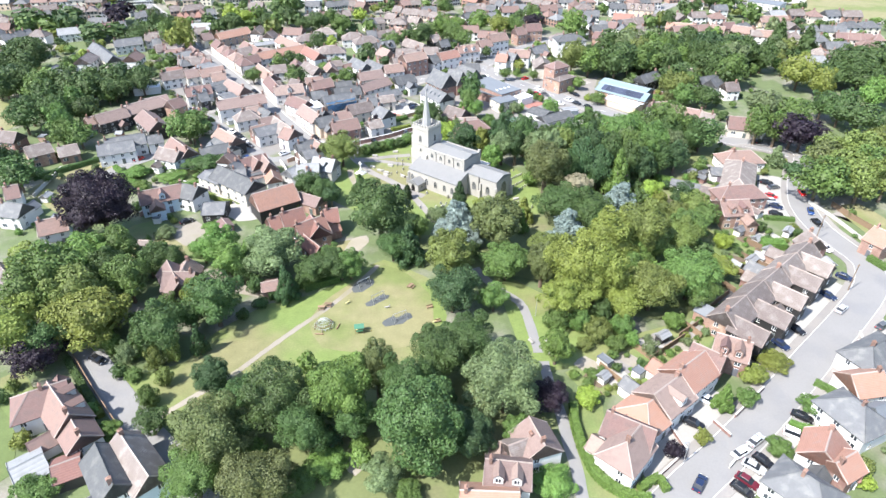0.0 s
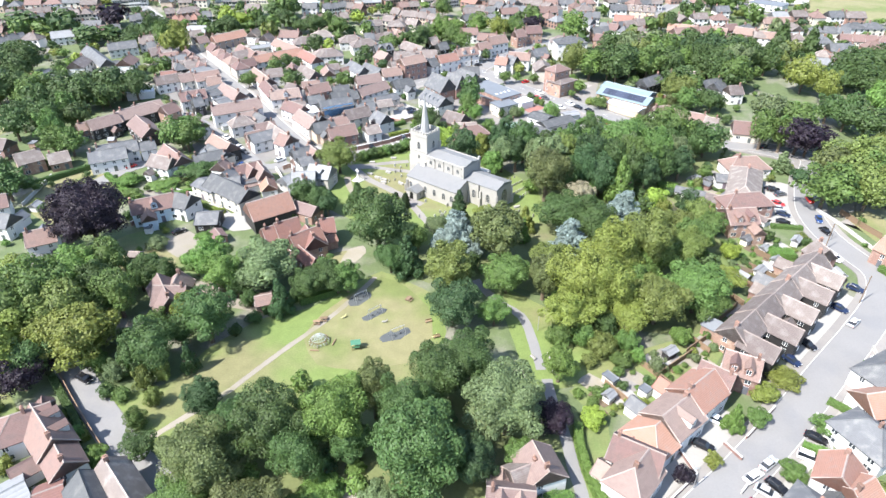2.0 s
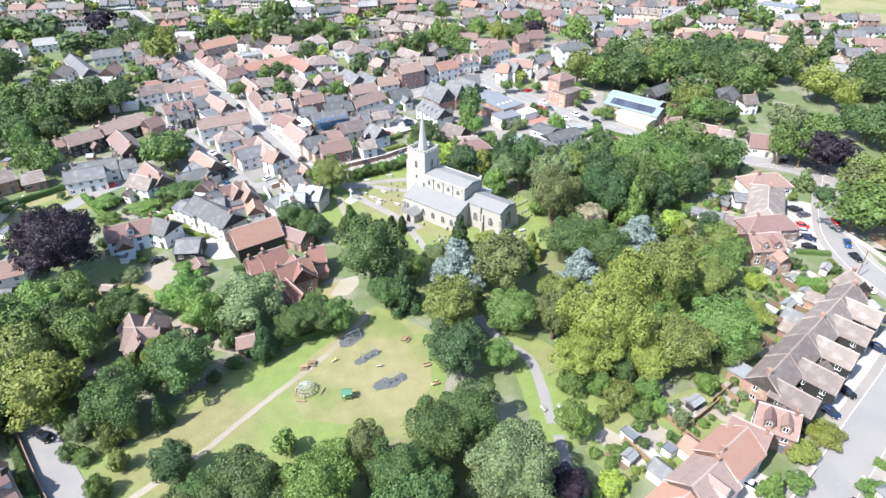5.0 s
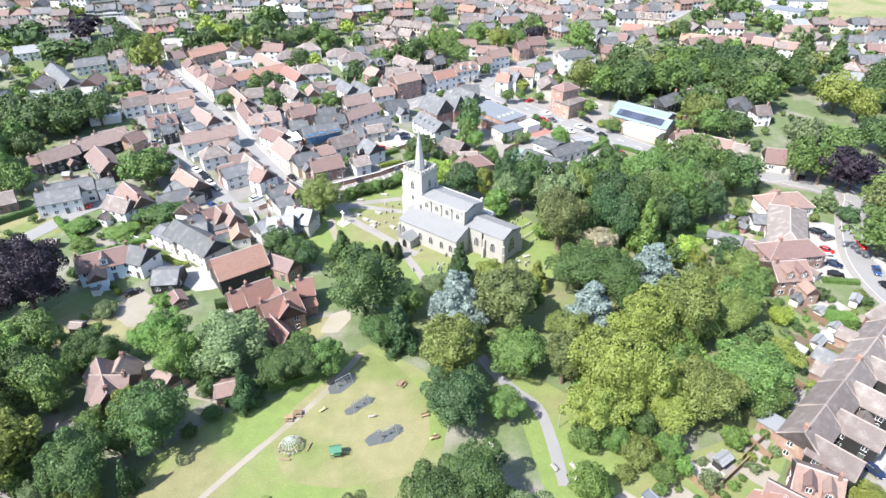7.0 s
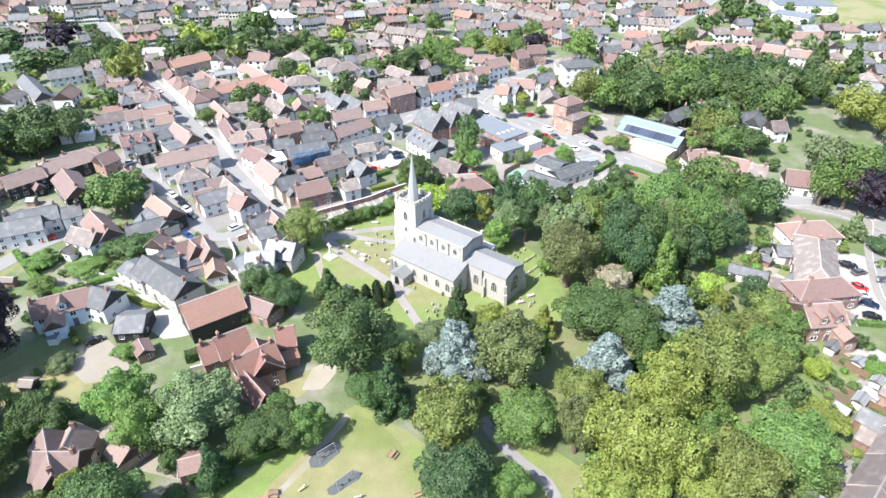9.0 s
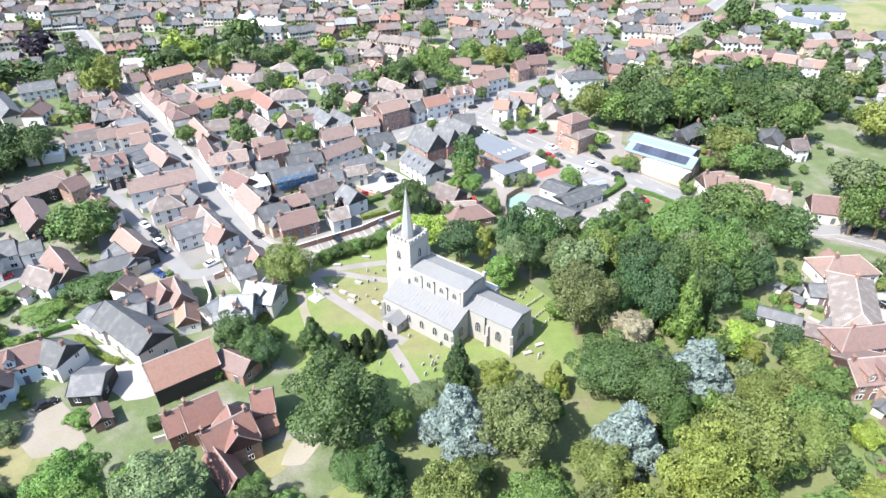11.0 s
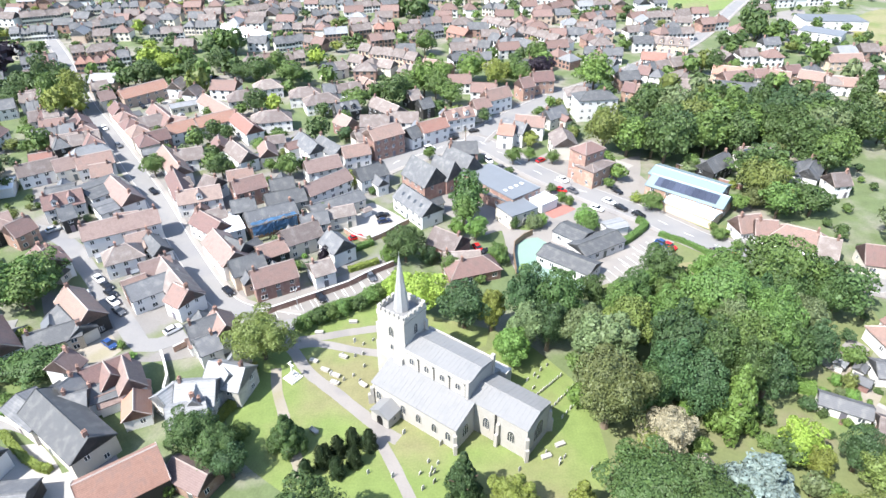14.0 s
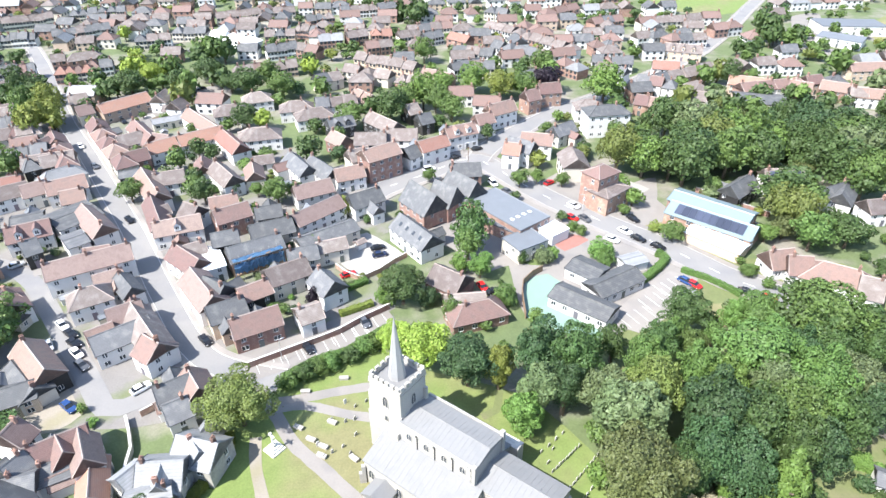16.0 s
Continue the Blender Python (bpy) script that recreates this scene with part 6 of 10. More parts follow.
tree(9.0, 140.6, 2.9, 6.3, "d", "broad", 2)
tree(36.4, 146.0, 7.5, 14.0, "b", "cedar", 4)
tree(54.9, 161.9, 7.9, 14.0, "b", "cedar", 4)
tree(46.8, 150.7, 3.1, 11.0, "d", "column", 2)
tree(37.2, 162.4, 7.7, 11.7, "d", "broad", 4)
tree(44.1, 159.2, 6.9, 11.7, "d", "broad", 4)
tree(44.2, 174.6, 4.7, 9.3, "c", "broad", 4)
tree(34.0, 123.5, 7.1, 19.1, "y", "broad", 4)
tree(44.1, 133.6, 7.4, 19.1, "y", "broad", 4)
tree(54.1, 140.7, 7.3, 19.1, "o", "broad", 4)
tree(70.2, 155.7, 4.7, 10.2, "o", "broad", 2)
tree(63.9, 155.4, 3.9, 11.1, "o", "broad", 4)
tree(71.6, 149.8, 5.3, 11.5, "g", "broad", 2)
tree(59.7, 147.3, 4.3, 8.9, "t", "broad", 4)
tree(58.9, 140.1, 4.9, 10.5, "g", "broad", 4)
tree(39.4, 121.5, 6.6, 18.0, "y", "broad", 4)
tree(31.9, 116.8, 6.2, 11.9, "y", "broad", 4)
tree(50.0, 133.1, 5.9, 11.4, "l", "broad", 4)
tree(68.3, 145.0, 5.4, 10.6, "o", "broad", 4)
tree(49.3, 125.4, 5.7, 11.0, "g", "broad", 4)
tree(52.7, 119.7, 7.0, 13.3, "o", "broad", 4)
tree(63.4, 124.0, 7.1, 13.5, "g", "broad", 4)
tree(74.3, 133.1, 4.9, 6.7, "y", "low", 4)
tree(65.3, 120.5, 4.6, 9.2, "g", "broad", 4)
tree(45.3, 117.0, 5.4, 10.5, "y", "broad", 4)
tree(67.7, 172.2, 4.2, 8.5, "Y", "broad", 2)
tree(78.8, 165.1, 4.5, 9.0, "o", "broad", 2)
tree(80.4, 159.7, 3.8, 7.8, "g", "broad", 2)
tree(81.5, 147.6, 2.7, 5.0, "Y", "broad", 2)
tree(142.9, 242.8, 8.1, 11.0, "l", "cone", 1)
tree(131.8, 215.6, 7.1, 13.8, "p", "broad", 1)
tree(126.8, 217.7, 4.6, 13.1, "g", "broad", 1)
tree(130.7, 223.5, 5.3, 12.1, "g", "broad", 1)
tree(120.7, 220.4, 5.4, 15.2, "g", "broad", 1)
tree(120.8, 201.8, 3.9, 8.0, "w", "cone", 1)
tree(124.0, 194.5, 3.8, 5.2, "t", "low", 1)
tree(-46.8, 137.2, 5.2, 10.3, "l", "broad", 4)
tree(-76.6, 137.5, 4.1, 8.3, "d", "broad", 2)
tree(-71.1, 135.1, 4.2, 8.5, "d", "broad", 4)
tree(-67.9, 157.1, 2.6, 4.0, "l", "low", 2)
tree(-80.7, 153.8, 2.9, 4.0, "w", "low", 2)
tree(-106.0, 193.7, 4.0, 4.0, "l", "low", 2)
tree(-99.7, 183.3, 3.5, 4.0, "l", "low", 2)
tree(-92.1, 191.5, 5.3, 3.0, "l", "low", 2)
tree(-83.7, 199.8, 7.4, 6.0, "d", "low", 2)
tree(-96.8, 221.9, 6.8, 12.9, "g", "broad", 1)
tree(-94.5, 230.1, 5.2, 10.2, "g", "broad", 1)
tree(-43.0, 178.4, 4.5, 8.9, "d", "broad", 4)
tree(-36.6, 174.1, 4.0, 8.2, "d", "broad", 4)
tree(-25.5, 178.2, 3.7, 9.0, "d", "cone", 4)
tree(-98.4, 200.4, 2.9, 4.1, "g", "low", 2)
tree(-28.4, 136.6, 3.8, 7.8, "g", "broad", 4)
tree(-25.5, 132.4, 3.7, 7.6, "d", "broad", 4)
tree(-34.7, 202.2, 6.4, 11.9, "o", "broad", 4)
tree(-0.3, 216.7, 5.9, 11.7, "Y", "broad", 2)
tree(-5.8, 220.9, 3.5, 8.5, "Y", "broad", 2)
tree(9.4, 211.0, 5.5, 12.7, "t", "broad", 2)
tree(6.9, 232.5, 2.6, 5.8, "g", "broad", 2)
tree(20.0, 237.2, 2.7, 6.0, "g", "broad", 2)
tree(-147.5, 360.7, 5.5, 14.8, "y", "broad", 1)
tree(-152.6, 353.3, 5.7, 15.9, "g", "broad", 1)
tree(-143.6, 352.6, 5.7, 13.3, "y", "broad", 1)
tree(-123.1, 405.2, 5.1, 10.1, "Y", "broad", 1)
tree(-136.0, 421.7, 4.1, 8.3, "Y", "broad", 0)
tree(-165.7, 480.2, 4.0, 8.2, "Y", "broad", 0)
tree(-96.0, 401.8, 5.3, 12.6, "d", "broad", 1)
tree(-90.2, 397.7, 4.8, 10.4, "d", "broad", 0)
tree(-74.7, 386.2, 6.9, 13.1, "d", "broad", 1)
tree(-117.2, 418.0, 4.3, 8.9, "d", "broad", 0)
tree(-116.8, 411.2, 4.6, 12.0, "g", "broad", 0)
tree(-132.0, 385.4, 4.0, 9.4, "d", "broad", 0)
tree(-132.2, 392.4, 4.1, 8.8, "o", "broad", 0)
tree(-128.3, 392.3, 5.6, 10.9, "g", "broad", 1)
tree(-106.1, 441.7, 4.5, 11.6, "g", "broad", 0)
tree(-112.5, 441.2, 4.1, 11.2, "g", "broad", 0)
tree(-104.5, 435.8, 5.0, 12.7, "g", "broad", 0)
tree(-98.4, 434.9, 6.7, 12.9, "d", "broad", 0)
tree(-90.3, 292.4, 3.8, 7.8, "g", "broad", 1)
tree(-67.1, 290.3, 4.0, 8.2, "d", "broad", 1)
tree(-79.2, 324.9, 3.3, 6.9, "d", "broad", 0)
tree(-73.4, 321.9, 3.0, 6.4, "d", "broad", 0)
tree(-82.5, 314.2, 4.1, 8.3, "g", "broad", 0)
tree(-44.3, 289.0, 4.3, 8.6, "g", "broad", 1)
tree(-61.1, 348.2, 4.0, 8.1, "Y", "broad", 0)
tree(-67.6, 349.0, 5.0, 9.9, "d", "broad", 1)
tree(-137.9, 312.3, 4.5, 9.0, "g", "broad", 0)
tree(-171.7, 382.7, 5.3, 15.2, "d", "broad", 1)
tree(-176.7, 378.9, 4.3, 9.9, "d", "broad", 0)
tree(-167.2, 378.7, 3.9, 10.3, "t", "broad", 0)
tree(-165.8, 384.5, 6.4, 12.3, "d", "broad", 1)
tree(-59.7, 383.6, 6.2, 11.9, "g", "broad", 1)
tree(-69.5, 401.7, 5.4, 10.5, "g", "broad", 1)
tree(-51.9, 414.1, 4.3, 8.7, "Y", "broad", 0)
tree(-12.2, 354.0, 6.9, 13.1, "d", "broad", 1)
tree(-5.8, 365.7, 6.2, 11.9, "g", "broad", 1)
tree(5.9, 363.4, 5.5, 12.5, "g", "broad", 1)
tree(0.9, 368.1, 5.5, 15.4, "l", "broad", 1)
tree(12.2, 353.9, 5.4, 10.6, "g", "broad", 1)
tree(23.0, 385.8, 6.6, 12.7, "l", "broad", 1)
tree(33.8, 378.2, 6.5, 12.4, "y", "broad", 1)
tree(43.7, 379.1, 6.0, 11.6, "g", "broad", 1)
tree(57.2, 408.6, 5.4, 12.1, "g", "broad", 1)
tree(59.7, 401.5, 4.1, 8.6, "l", "broad", 0)
tree(55.2, 385.5, 6.2, 11.9, "p", "broad", 1)
tree(50.3, 416.0, 3.7, 7.6, "d", "broad", 0)
tree(-27.3, 348.2, 5.4, 10.5, "g", "broad", 1)
tree(-20.1, 354.7, 5.0, 9.8, "d", "broad", 0)
tree(-39.2, 318.6, 4.8, 9.5, "d", "broad", 0)
tree(24.6, 334.9, 2.8, 6.1, "d", "broad", 0)
tree(-42.9, 383.7, 4.5, 8.9, "g", "broad", 0)
tree(1.5, 430.9, 6.4, 12.2, "g", "broad", 1)
tree(76.7, 370.7, 9.2, 15.9, "l", "broad", 1)
tree(78.2, 355.1, 4.7, 9.3, "d", "broad", 0)
tree(91.2, 335.4, 7.9, 13.8, "d", "broad", 1)
tree(98.4, 326.9, 7.7, 15.9, "w", "broad", 1)
tree(101.1, 315.5, 7.9, 14.8, "o", "broad", 1)
tree(109.1, 311.3, 5.5, 15.1, "l", "broad", 1)
tree(114.9, 317.7, 5.6, 17.0, "g", "broad", 1)
tree(106.4, 319.5, 5.7, 16.2, "l", "broad", 1)
tree(99.7, 300.7, 8.4, 15.9, "g", "broad", 1)
tree(84.0, 296.0, 8.8, 17.0, "d", "broad", 1)
tree(72.6, 302.2, 6.8, 13.8, "l", "broad", 1)
tree(64.9, 305.4, 5.9, 17.0, "o", "broad", 1)
tree(110.6, 300.2, 6.3, 15.9, "d", "broad", 1)
tree(138.1, 324.8, 5.1, 16.6, "t", "broad", 1)
tree(129.0, 325.9, 5.7, 16.4, "d", "broad", 1)
tree(132.6, 317.4, 6.1, 15.2, "t", "broad", 1)
tree(130.8, 302.5, 6.0, 12.2, "d", "broad", 1)
tree(136.2, 309.4, 4.9, 13.4, "d", "broad", 1)
tree(127.5, 310.6, 5.7, 14.4, "d", "broad", 1)
tree(154.7, 318.0, 5.8, 13.7, "d", "broad", 1)
tree(153.5, 326.6, 5.3, 12.5, "d", "broad", 1)
tree(146.6, 321.3, 5.9, 11.8, "d", "broad", 1)
tree(142.8, 303.3, 6.8, 17.0, "w", "broad", 1)
tree(134.1, 392.3, 4.4, 11.1, "o", "broad", 0)
tree(127.6, 390.2, 4.4, 10.2, "g", "broad", 0)
tree(137.1, 386.6, 5.2, 12.5, "d", "broad", 1)
tree(165.7, 430.3, 4.1, 8.4, "d", "broad", 0)
tree(170.7, 433.9, 3.8, 9.9, "d", "broad", 0)
tree(161.5, 434.4, 4.0, 9.7, "d", "broad", 0)
tree(189.5, 453.1, 4.2, 11.5, "d", "broad", 0)
tree(193.6, 447.6, 4.3, 10.3, "g", "broad", 0)
tree(193.9, 457.8, 4.2, 8.5, "d", "broad", 0)
tree(185.2, 448.6, 4.5, 12.6, "d", "broad", 0)
tree(199.9, 449.7, 5.3, 10.7, "d", "broad", 0)
tree(186.8, 459.9, 4.2, 9.2, "d", "broad", 0)
tree(196.6, 483.9, 4.1, 9.5, "g", "broad", 0)
tree(201.3, 479.0, 5.4, 11.4, "d", "broad", 0)
tree(200.4, 489.1, 4.8, 11.7, "d", "broad", 0)
tree(193.0, 478.9, 3.9, 10.8, "d", "broad", 0)
tree(103.7, 270.4, 5.4, 12.3, "o", "broad", 1)
tree(106.9, 264.7, 4.6, 12.6, "o", "broad", 1)
tree(108.5, 274.4, 4.7, 10.8, "o", "broad", 1)
tree(105.0, 257.3, 5.7, 11.1, "g", "broad", 1)
tree(115.8, 258.3, 5.1, 10.1, "d", "broad", 1)
tree(134.8, 284.0, 6.7, 17.0, "g", "broad", 1)
tree(132.4, 293.0, 7.8, 15.9, "d", "broad", 1)
tree(194.2, 401.1, 6.2, 12.0, "g", "broad", 0)
tree(192.3, 370.0, 4.4, 12.3, "w", "broad", 0)
tree(197.5, 374.5, 4.2, 8.6, "w", "broad", 0)
tree(-11.9, 520.1, 4.5, 14.4, "d", "cone", 0)
tree(-0.8, 509.0, 5.4, 15.5, "d", "broad", 0)
tree(-5.9, 512.6, 5.0, 10.7, "d", "broad", 0)
tree(-3.4, 503.7, 4.9, 13.1, "d", "broad", 0)
tree(8.6, 382.2, 5.5, 10.7, "l", "broad", 1)
tree(-194.3, 277.4, 6.1, 14.7, "t", "broad", 1)
tree(-199.2, 270.3, 6.7, 14.2, "t", "broad", 1)
tree(-192.1, 265.4, 7.1, 13.7, "d", "broad", 1)
tree(-187.2, 272.5, 6.0, 14.7, "d", "broad", 1)
tree(-161.6, 263.1, 8.2, 13.1, "d", "broad", 1)
tree(-168.2, 270.7, 7.3, 14.4, "d", "broad", 1)
tree(-175.8, 264.1, 7.8, 14.4, "g", "broad", 1)
tree(-169.2, 256.5, 7.8, 13.6, "d", "broad", 1)
tree(-145.5, 267.5, 7.8, 11.9, "d", "broad", 1)
tree(-148.7, 277.9, 7.6, 13.6, "d", "broad", 1)
tree(-159.1, 274.7, 7.9, 12.6, "d", "broad", 1)
tree(-156.0, 264.3, 8.0, 15.0, "d", "broad", 1)
tree(-136.4, 276.0, 5.2, 13.5, "d", "broad", 1)
tree(-139.7, 283.7, 5.4, 12.1, "t", "broad", 1)
tree(-144.8, 277.0, 5.0, 13.9, "t", "broad", 1)
tree(-164.8, 231.2, 6.5, 13.5, "d", "broad", 1)
tree(-158.4, 238.1, 5.2, 13.2, "d", "broad", 1)
tree(-167.6, 240.1, 5.2, 13.9, "d", "broad", 1)
tree(-214.8, 305.7, 7.2, 13.3, "d", "broad", 1)
tree(-205.6, 306.1, 7.2, 12.7, "d", "broad", 1)
tree(-206.0, 315.3, 7.2, 15.0, "d", "broad", 1)
tree(-215.2, 314.9, 6.8, 13.9, "d", "broad", 1)
tree(-150.4, 244.5, 5.2, 14.8, "g", "broad", 1)
tree(-152.3, 236.0, 5.5, 14.7, "d", "broad", 1)
tree(-144.0, 238.6, 5.7, 13.6, "d", "broad", 1)
tree(-136.4, 217.4, 5.4, 10.6, "g", "broad", 1)
tree(-143.1, 217.7, 5.5, 10.9, "g", "broad", 1)
tree(-146.7, 223.6, 5.5, 15.2, "g", "broad", 1)
tree(-94.7, 221.1, 6.1, 11.8, "g", "broad", 1)
tree(-207.1, 408.9, 3.9, 10.9, "p", "broad", 0)
tree(-203.2, 403.1, 4.7, 10.2, "p", "broad", 0)
tree(-147.6, 348.6, 4.9, 13.7, "y", "broad", 0)
tree(-147.1, 341.4, 4.5, 11.9, "y", "broad", 0)
tree(-140.9, 350.2, 3.9, 8.7, "y", "broad", 0)
tree(-222.1, 385.1, 5.2, 10.7, "d", "broad", 0)
tree(-228.8, 384.2, 5.4, 14.8, "t", "broad", 0)
tree(-220.2, 379.0, 5.3, 13.1, "d", "broad", 0)
tree(-223.9, 390.9, 4.4, 10.4, "t", "broad", 0)
tree(-247.1, 383.1, 5.1, 10.7, "l", "broad", 0)
tree(-240.3, 381.9, 3.9, 9.6, "o", "broad", 0)
tree(-247.1, 389.6, 4.5, 9.3, "l", "broad", 0)
tree(-247.2, 376.9, 5.4, 12.2, "g", "broad", 0)
tree(-188.3, 327.2, 3.5, 7.2, "Y", "broad", 0)
tree(-137.3, 414.3, 4.4, 8.9, "Y", "broad", 0)
tree(-125.8, 408.4, 4.3, 8.7, "Y", "broad", 0)
tree(73.0, 302.9, 6.3, 12.9, "d", "broad", 1)
tree(80.8, 300.1, 6.1, 12.9, "d", "broad", 1)
tree(83.6, 307.9, 5.8, 11.8, "g", "broad", 1)
tree(75.8, 310.7, 6.8, 12.2, "d", "broad", 1)
tree(103.7, 305.2, 7.6, 15.0, "d", "broad", 1)
tree(105.0, 315.5, 7.5, 15.5, "d", "broad", 1)
tree(94.7, 316.8, 8.7, 13.7, "d", "broad", 1)
tree(93.4, 306.5, 7.4, 13.6, "t", "broad", 1)
tree(118.9, 312.6, 8.0, 11.2, "l", "broad", 1)
tree(123.4, 322.5, 8.8, 11.7, "g", "broad", 1)
tree(113.5, 327.0, 8.1, 12.1, "g", "broad", 1)
tree(109.0, 317.1, 9.0, 11.3, "g", "broad", 1)
tree(142.1, 324.9, 8.1, 12.2, "t", "broad", 1)
tree(135.1, 331.5, 6.9, 13.2, "t", "broad", 1)
tree(128.5, 324.5, 7.7, 13.9, "t", "broad", 1)
tree(135.5, 317.9, 8.0, 13.5, "d", "broad", 1)
tree(152.2, 315.5, 7.5, 12.7, "g", "broad", 1)
tree(153.2, 324.7, 7.0, 13.3, "t", "broad", 1)
tree(144.0, 325.7, 7.1, 12.6, "d", "broad", 1)
tree(143.0, 316.5, 7.0, 13.5, "g", "broad", 1)
tree(165.5, 281.6, 8.7, 15.9, "y", "broad", 1)
tree(169.3, 266.8, 5.3, 14.4, "y", "broad", 1)
tree(171.5, 273.3, 4.0, 10.6, "y", "broad", 0)
tree(198.7, 287.7, 7.5, 13.7, "d", "broad", 1)
tree(190.0, 294.4, 7.7, 13.9, "d", "broad", 1)
tree(183.3, 285.7, 8.9, 11.0, "d", "broad", 1)
tree(192.0, 279.0, 7.7, 13.6, "d", "broad", 1)
tree(217.8, 310.0, 8.5, 13.6, "d", "broad", 1)
tree(206.1, 310.5, 9.8, 12.3, "d", "broad", 1)
tree(205.6, 298.8, 8.8, 13.2, "d", "broad", 1)
tree(217.3, 298.3, 9.2, 12.4, "d", "broad", 1)
tree(130.9, 239.7, 7.4, 14.8, "w", "broad", 1)
tree(134.6, 213.5, 7.9, 12.7, "p", "broad", 1)
tree(143.1, 193.5, 7.5, 15.8, "o", "broad", 1)
tree(135.0, 197.6, 6.4, 12.8, "o", "broad", 1)
tree(130.9, 189.5, 6.3, 14.4, "k", "broad", 1)
tree(139.0, 185.4, 6.7, 13.9, "o", "broad", 1)
tree(120.9, 174.7, 9.1, 14.8, "g", "broad", 1)
tree(133.7, 173.6, 6.5, 13.3, "o", "broad", 1)
tree(142.5, 174.8, 6.2, 14.6, "o", "broad", 1)
tree(141.3, 183.6, 7.2, 14.7, "g", "broad", 1)
tree(132.5, 182.4, 6.7, 15.0, "o", "broad", 1)
tree(152.6, 201.8, 6.0, 12.2, "o", "broad", 1)
tree(161.6, 199.4, 5.8, 13.0, "o", "broad", 1)
tree(159.2, 208.4, 6.1, 12.3, "o", "broad", 1)
tree(187.9, 351.2, 6.0, 17.0, "d", "cone", 1)
tree(197.7, 339.4, 5.9, 17.0, "d", "cone", 1)
tree(155.8, 315.8, 6.0, 12.8, "d", "broad", 1)
tree(150.9, 308.0, 5.6, 15.8, "d", "broad", 1)
tree(160.1, 307.7, 6.3, 14.6, "d", "broad", 1)
tree(132.9, 287.1, 9.1, 12.7, "d", "broad", 1)
tree(109.2, 279.0, 9.3, 12.7, "d", "broad", 1)
tree(192.1, 252.3, 5.5, 13.8, "g", "broad", 1)
tree(190.1, 260.6, 5.6, 12.9, "l", "broad", 1)
tree(183.9, 254.8, 5.3, 13.4, "l", "broad", 1)
tree(161.3, 237.5, 5.2, 12.0, "d", "broad", 1)
tree(167.3, 244.1, 5.6, 12.9, "d", "broad", 1)
tree(158.6, 246.0, 6.0, 11.9, "d", "broad", 1)
tree(164.8, 230.1, 8.8, 12.7, "d", "broad", 1)
tree(141.0, 236.3, 7.4, 12.7, "g", "broad", 1)
tree(109.8, 272.7, 6.1, 11.7, "g", "broad", 1)
tree(84.5, 221.9, 7.5, 14.8, "d", "broad", 1)
tree(97.0, 213.6, 7.5, 12.7, "d", "broad", 1)
tree(-150.1, 194.7, 4.3, 10.7, "t", "broad", 1)
tree(-147.3, 187.8, 5.4, 14.0, "d", "broad", 1)
tree(-139.4, 182.4, 6.4, 12.3, "d", "broad", 1)
tree(15.5, 209.8, 2.8, 11.0, "y", "willow", 2)
tree(23.6, 211.2, 5.5, 15.9, "t", "broad", 2)
tree(30.8, 210.4, 5.3, 15.9, "d", "broad", 2)
tree(27.2, 202.7, 4.4, 12.7, "t", "broad", 2)
tree(22.3, 202.6, 3.4, 12.7, "w", "willow", 2)
tree(18.6, 198.3, 3.6, 9.5, "l", "willow", 2)
tree(40.3, 216.7, 3.3, 9.5, "d", "broad", 2)
tree(33.9, 200.5, 4.4, 13.8, "w", "willow", 2)
tree(44.3, 208.9, 4.4, 12.7, "g", "broad", 2)
tree(48.5, 213.2, 3.8, 12.7, "d", "broad", 2)
tree(54.4, 220.4, 2.6, 8.0, "g", "broad", 2)
tree(56.9, 215.7, 2.9, 9.0, "g", "broad", 2)
tree(59.1, 226.6, 5.5, 10.6, "d", "broad", 2)
tree(75.4, 224.8, 5.8, 10.6, "g", "broad", 2)
tree(70.1, 225.1, 3.4, 8.5, "l", "broad", 2)
tree(63.5, 220.3, 2.2, 7.0, "g", "broad", 1)
tree(44.2, 201.3, 5.0, 14.8, "o", "broad", 2)
tree(53.7, 205.3, 4.5, 13.8, "g", "broad", 2)
tree(65.1, 207.3, 7.6, 18.0, "g", "broad", 2)
tree(57.3, 200.8, 4.9, 13.8, "l", "broad", 2)
tree(36.5, 192.9, 6.5, 17.0, "w", "willow", 2)
tree(84.3, 217.4, 7.9, 17.0, "g", "broad", 2)
tree(92.9, 217.2, 6.0, 13.8, "d", "broad", 1)
tree(84.4, 212.2, 5.1, 13.8, "d", "broad", 2)
tree(92.6, 210.9, 4.3, 12.7, "d", "broad", 2)
tree(77.7, 211.0, 4.1, 11.7, "t", "broad", 2)
tree(65.6, 200.2, 4.0, 14.8, "w", "broad", 2)
tree(74.7, 200.5, 5.7, 15.9, "g", "broad", 2)
tree(82.1, 201.3, 4.8, 13.8, "w", "broad", 2)
tree(82.1, 195.3, 3.9, 11.7, "t", "broad", 2)
tree(34.7, 180.9, 7.3, 19.1, "k", "broad", 4)
tree(41.7, 181.4, 3.6, 14.8, "d", "broad", 4)
tree(51.2, 191.7, 6.2, 19.1, "t", "broad", 2)
tree(56.9, 190.0, 5.8, 18.0, "d", "broad", 2)
tree(46.5, 184.2, 5.0, 17.0, "t", "broad", 2)
tree(52.0, 183.0, 5.4, 15.9, "t", "broad", 2)
tree(64.2, 192.7, 5.3, 17.0, "g", "broad", 2)
tree(70.3, 193.0, 5.0, 14.8, "g", "broad", 2)
tree(63.3, 186.7, 4.5, 14.8, "d", "broad", 2)
tree(68.0, 186.9, 4.6, 12.7, "t", "broad", 2)
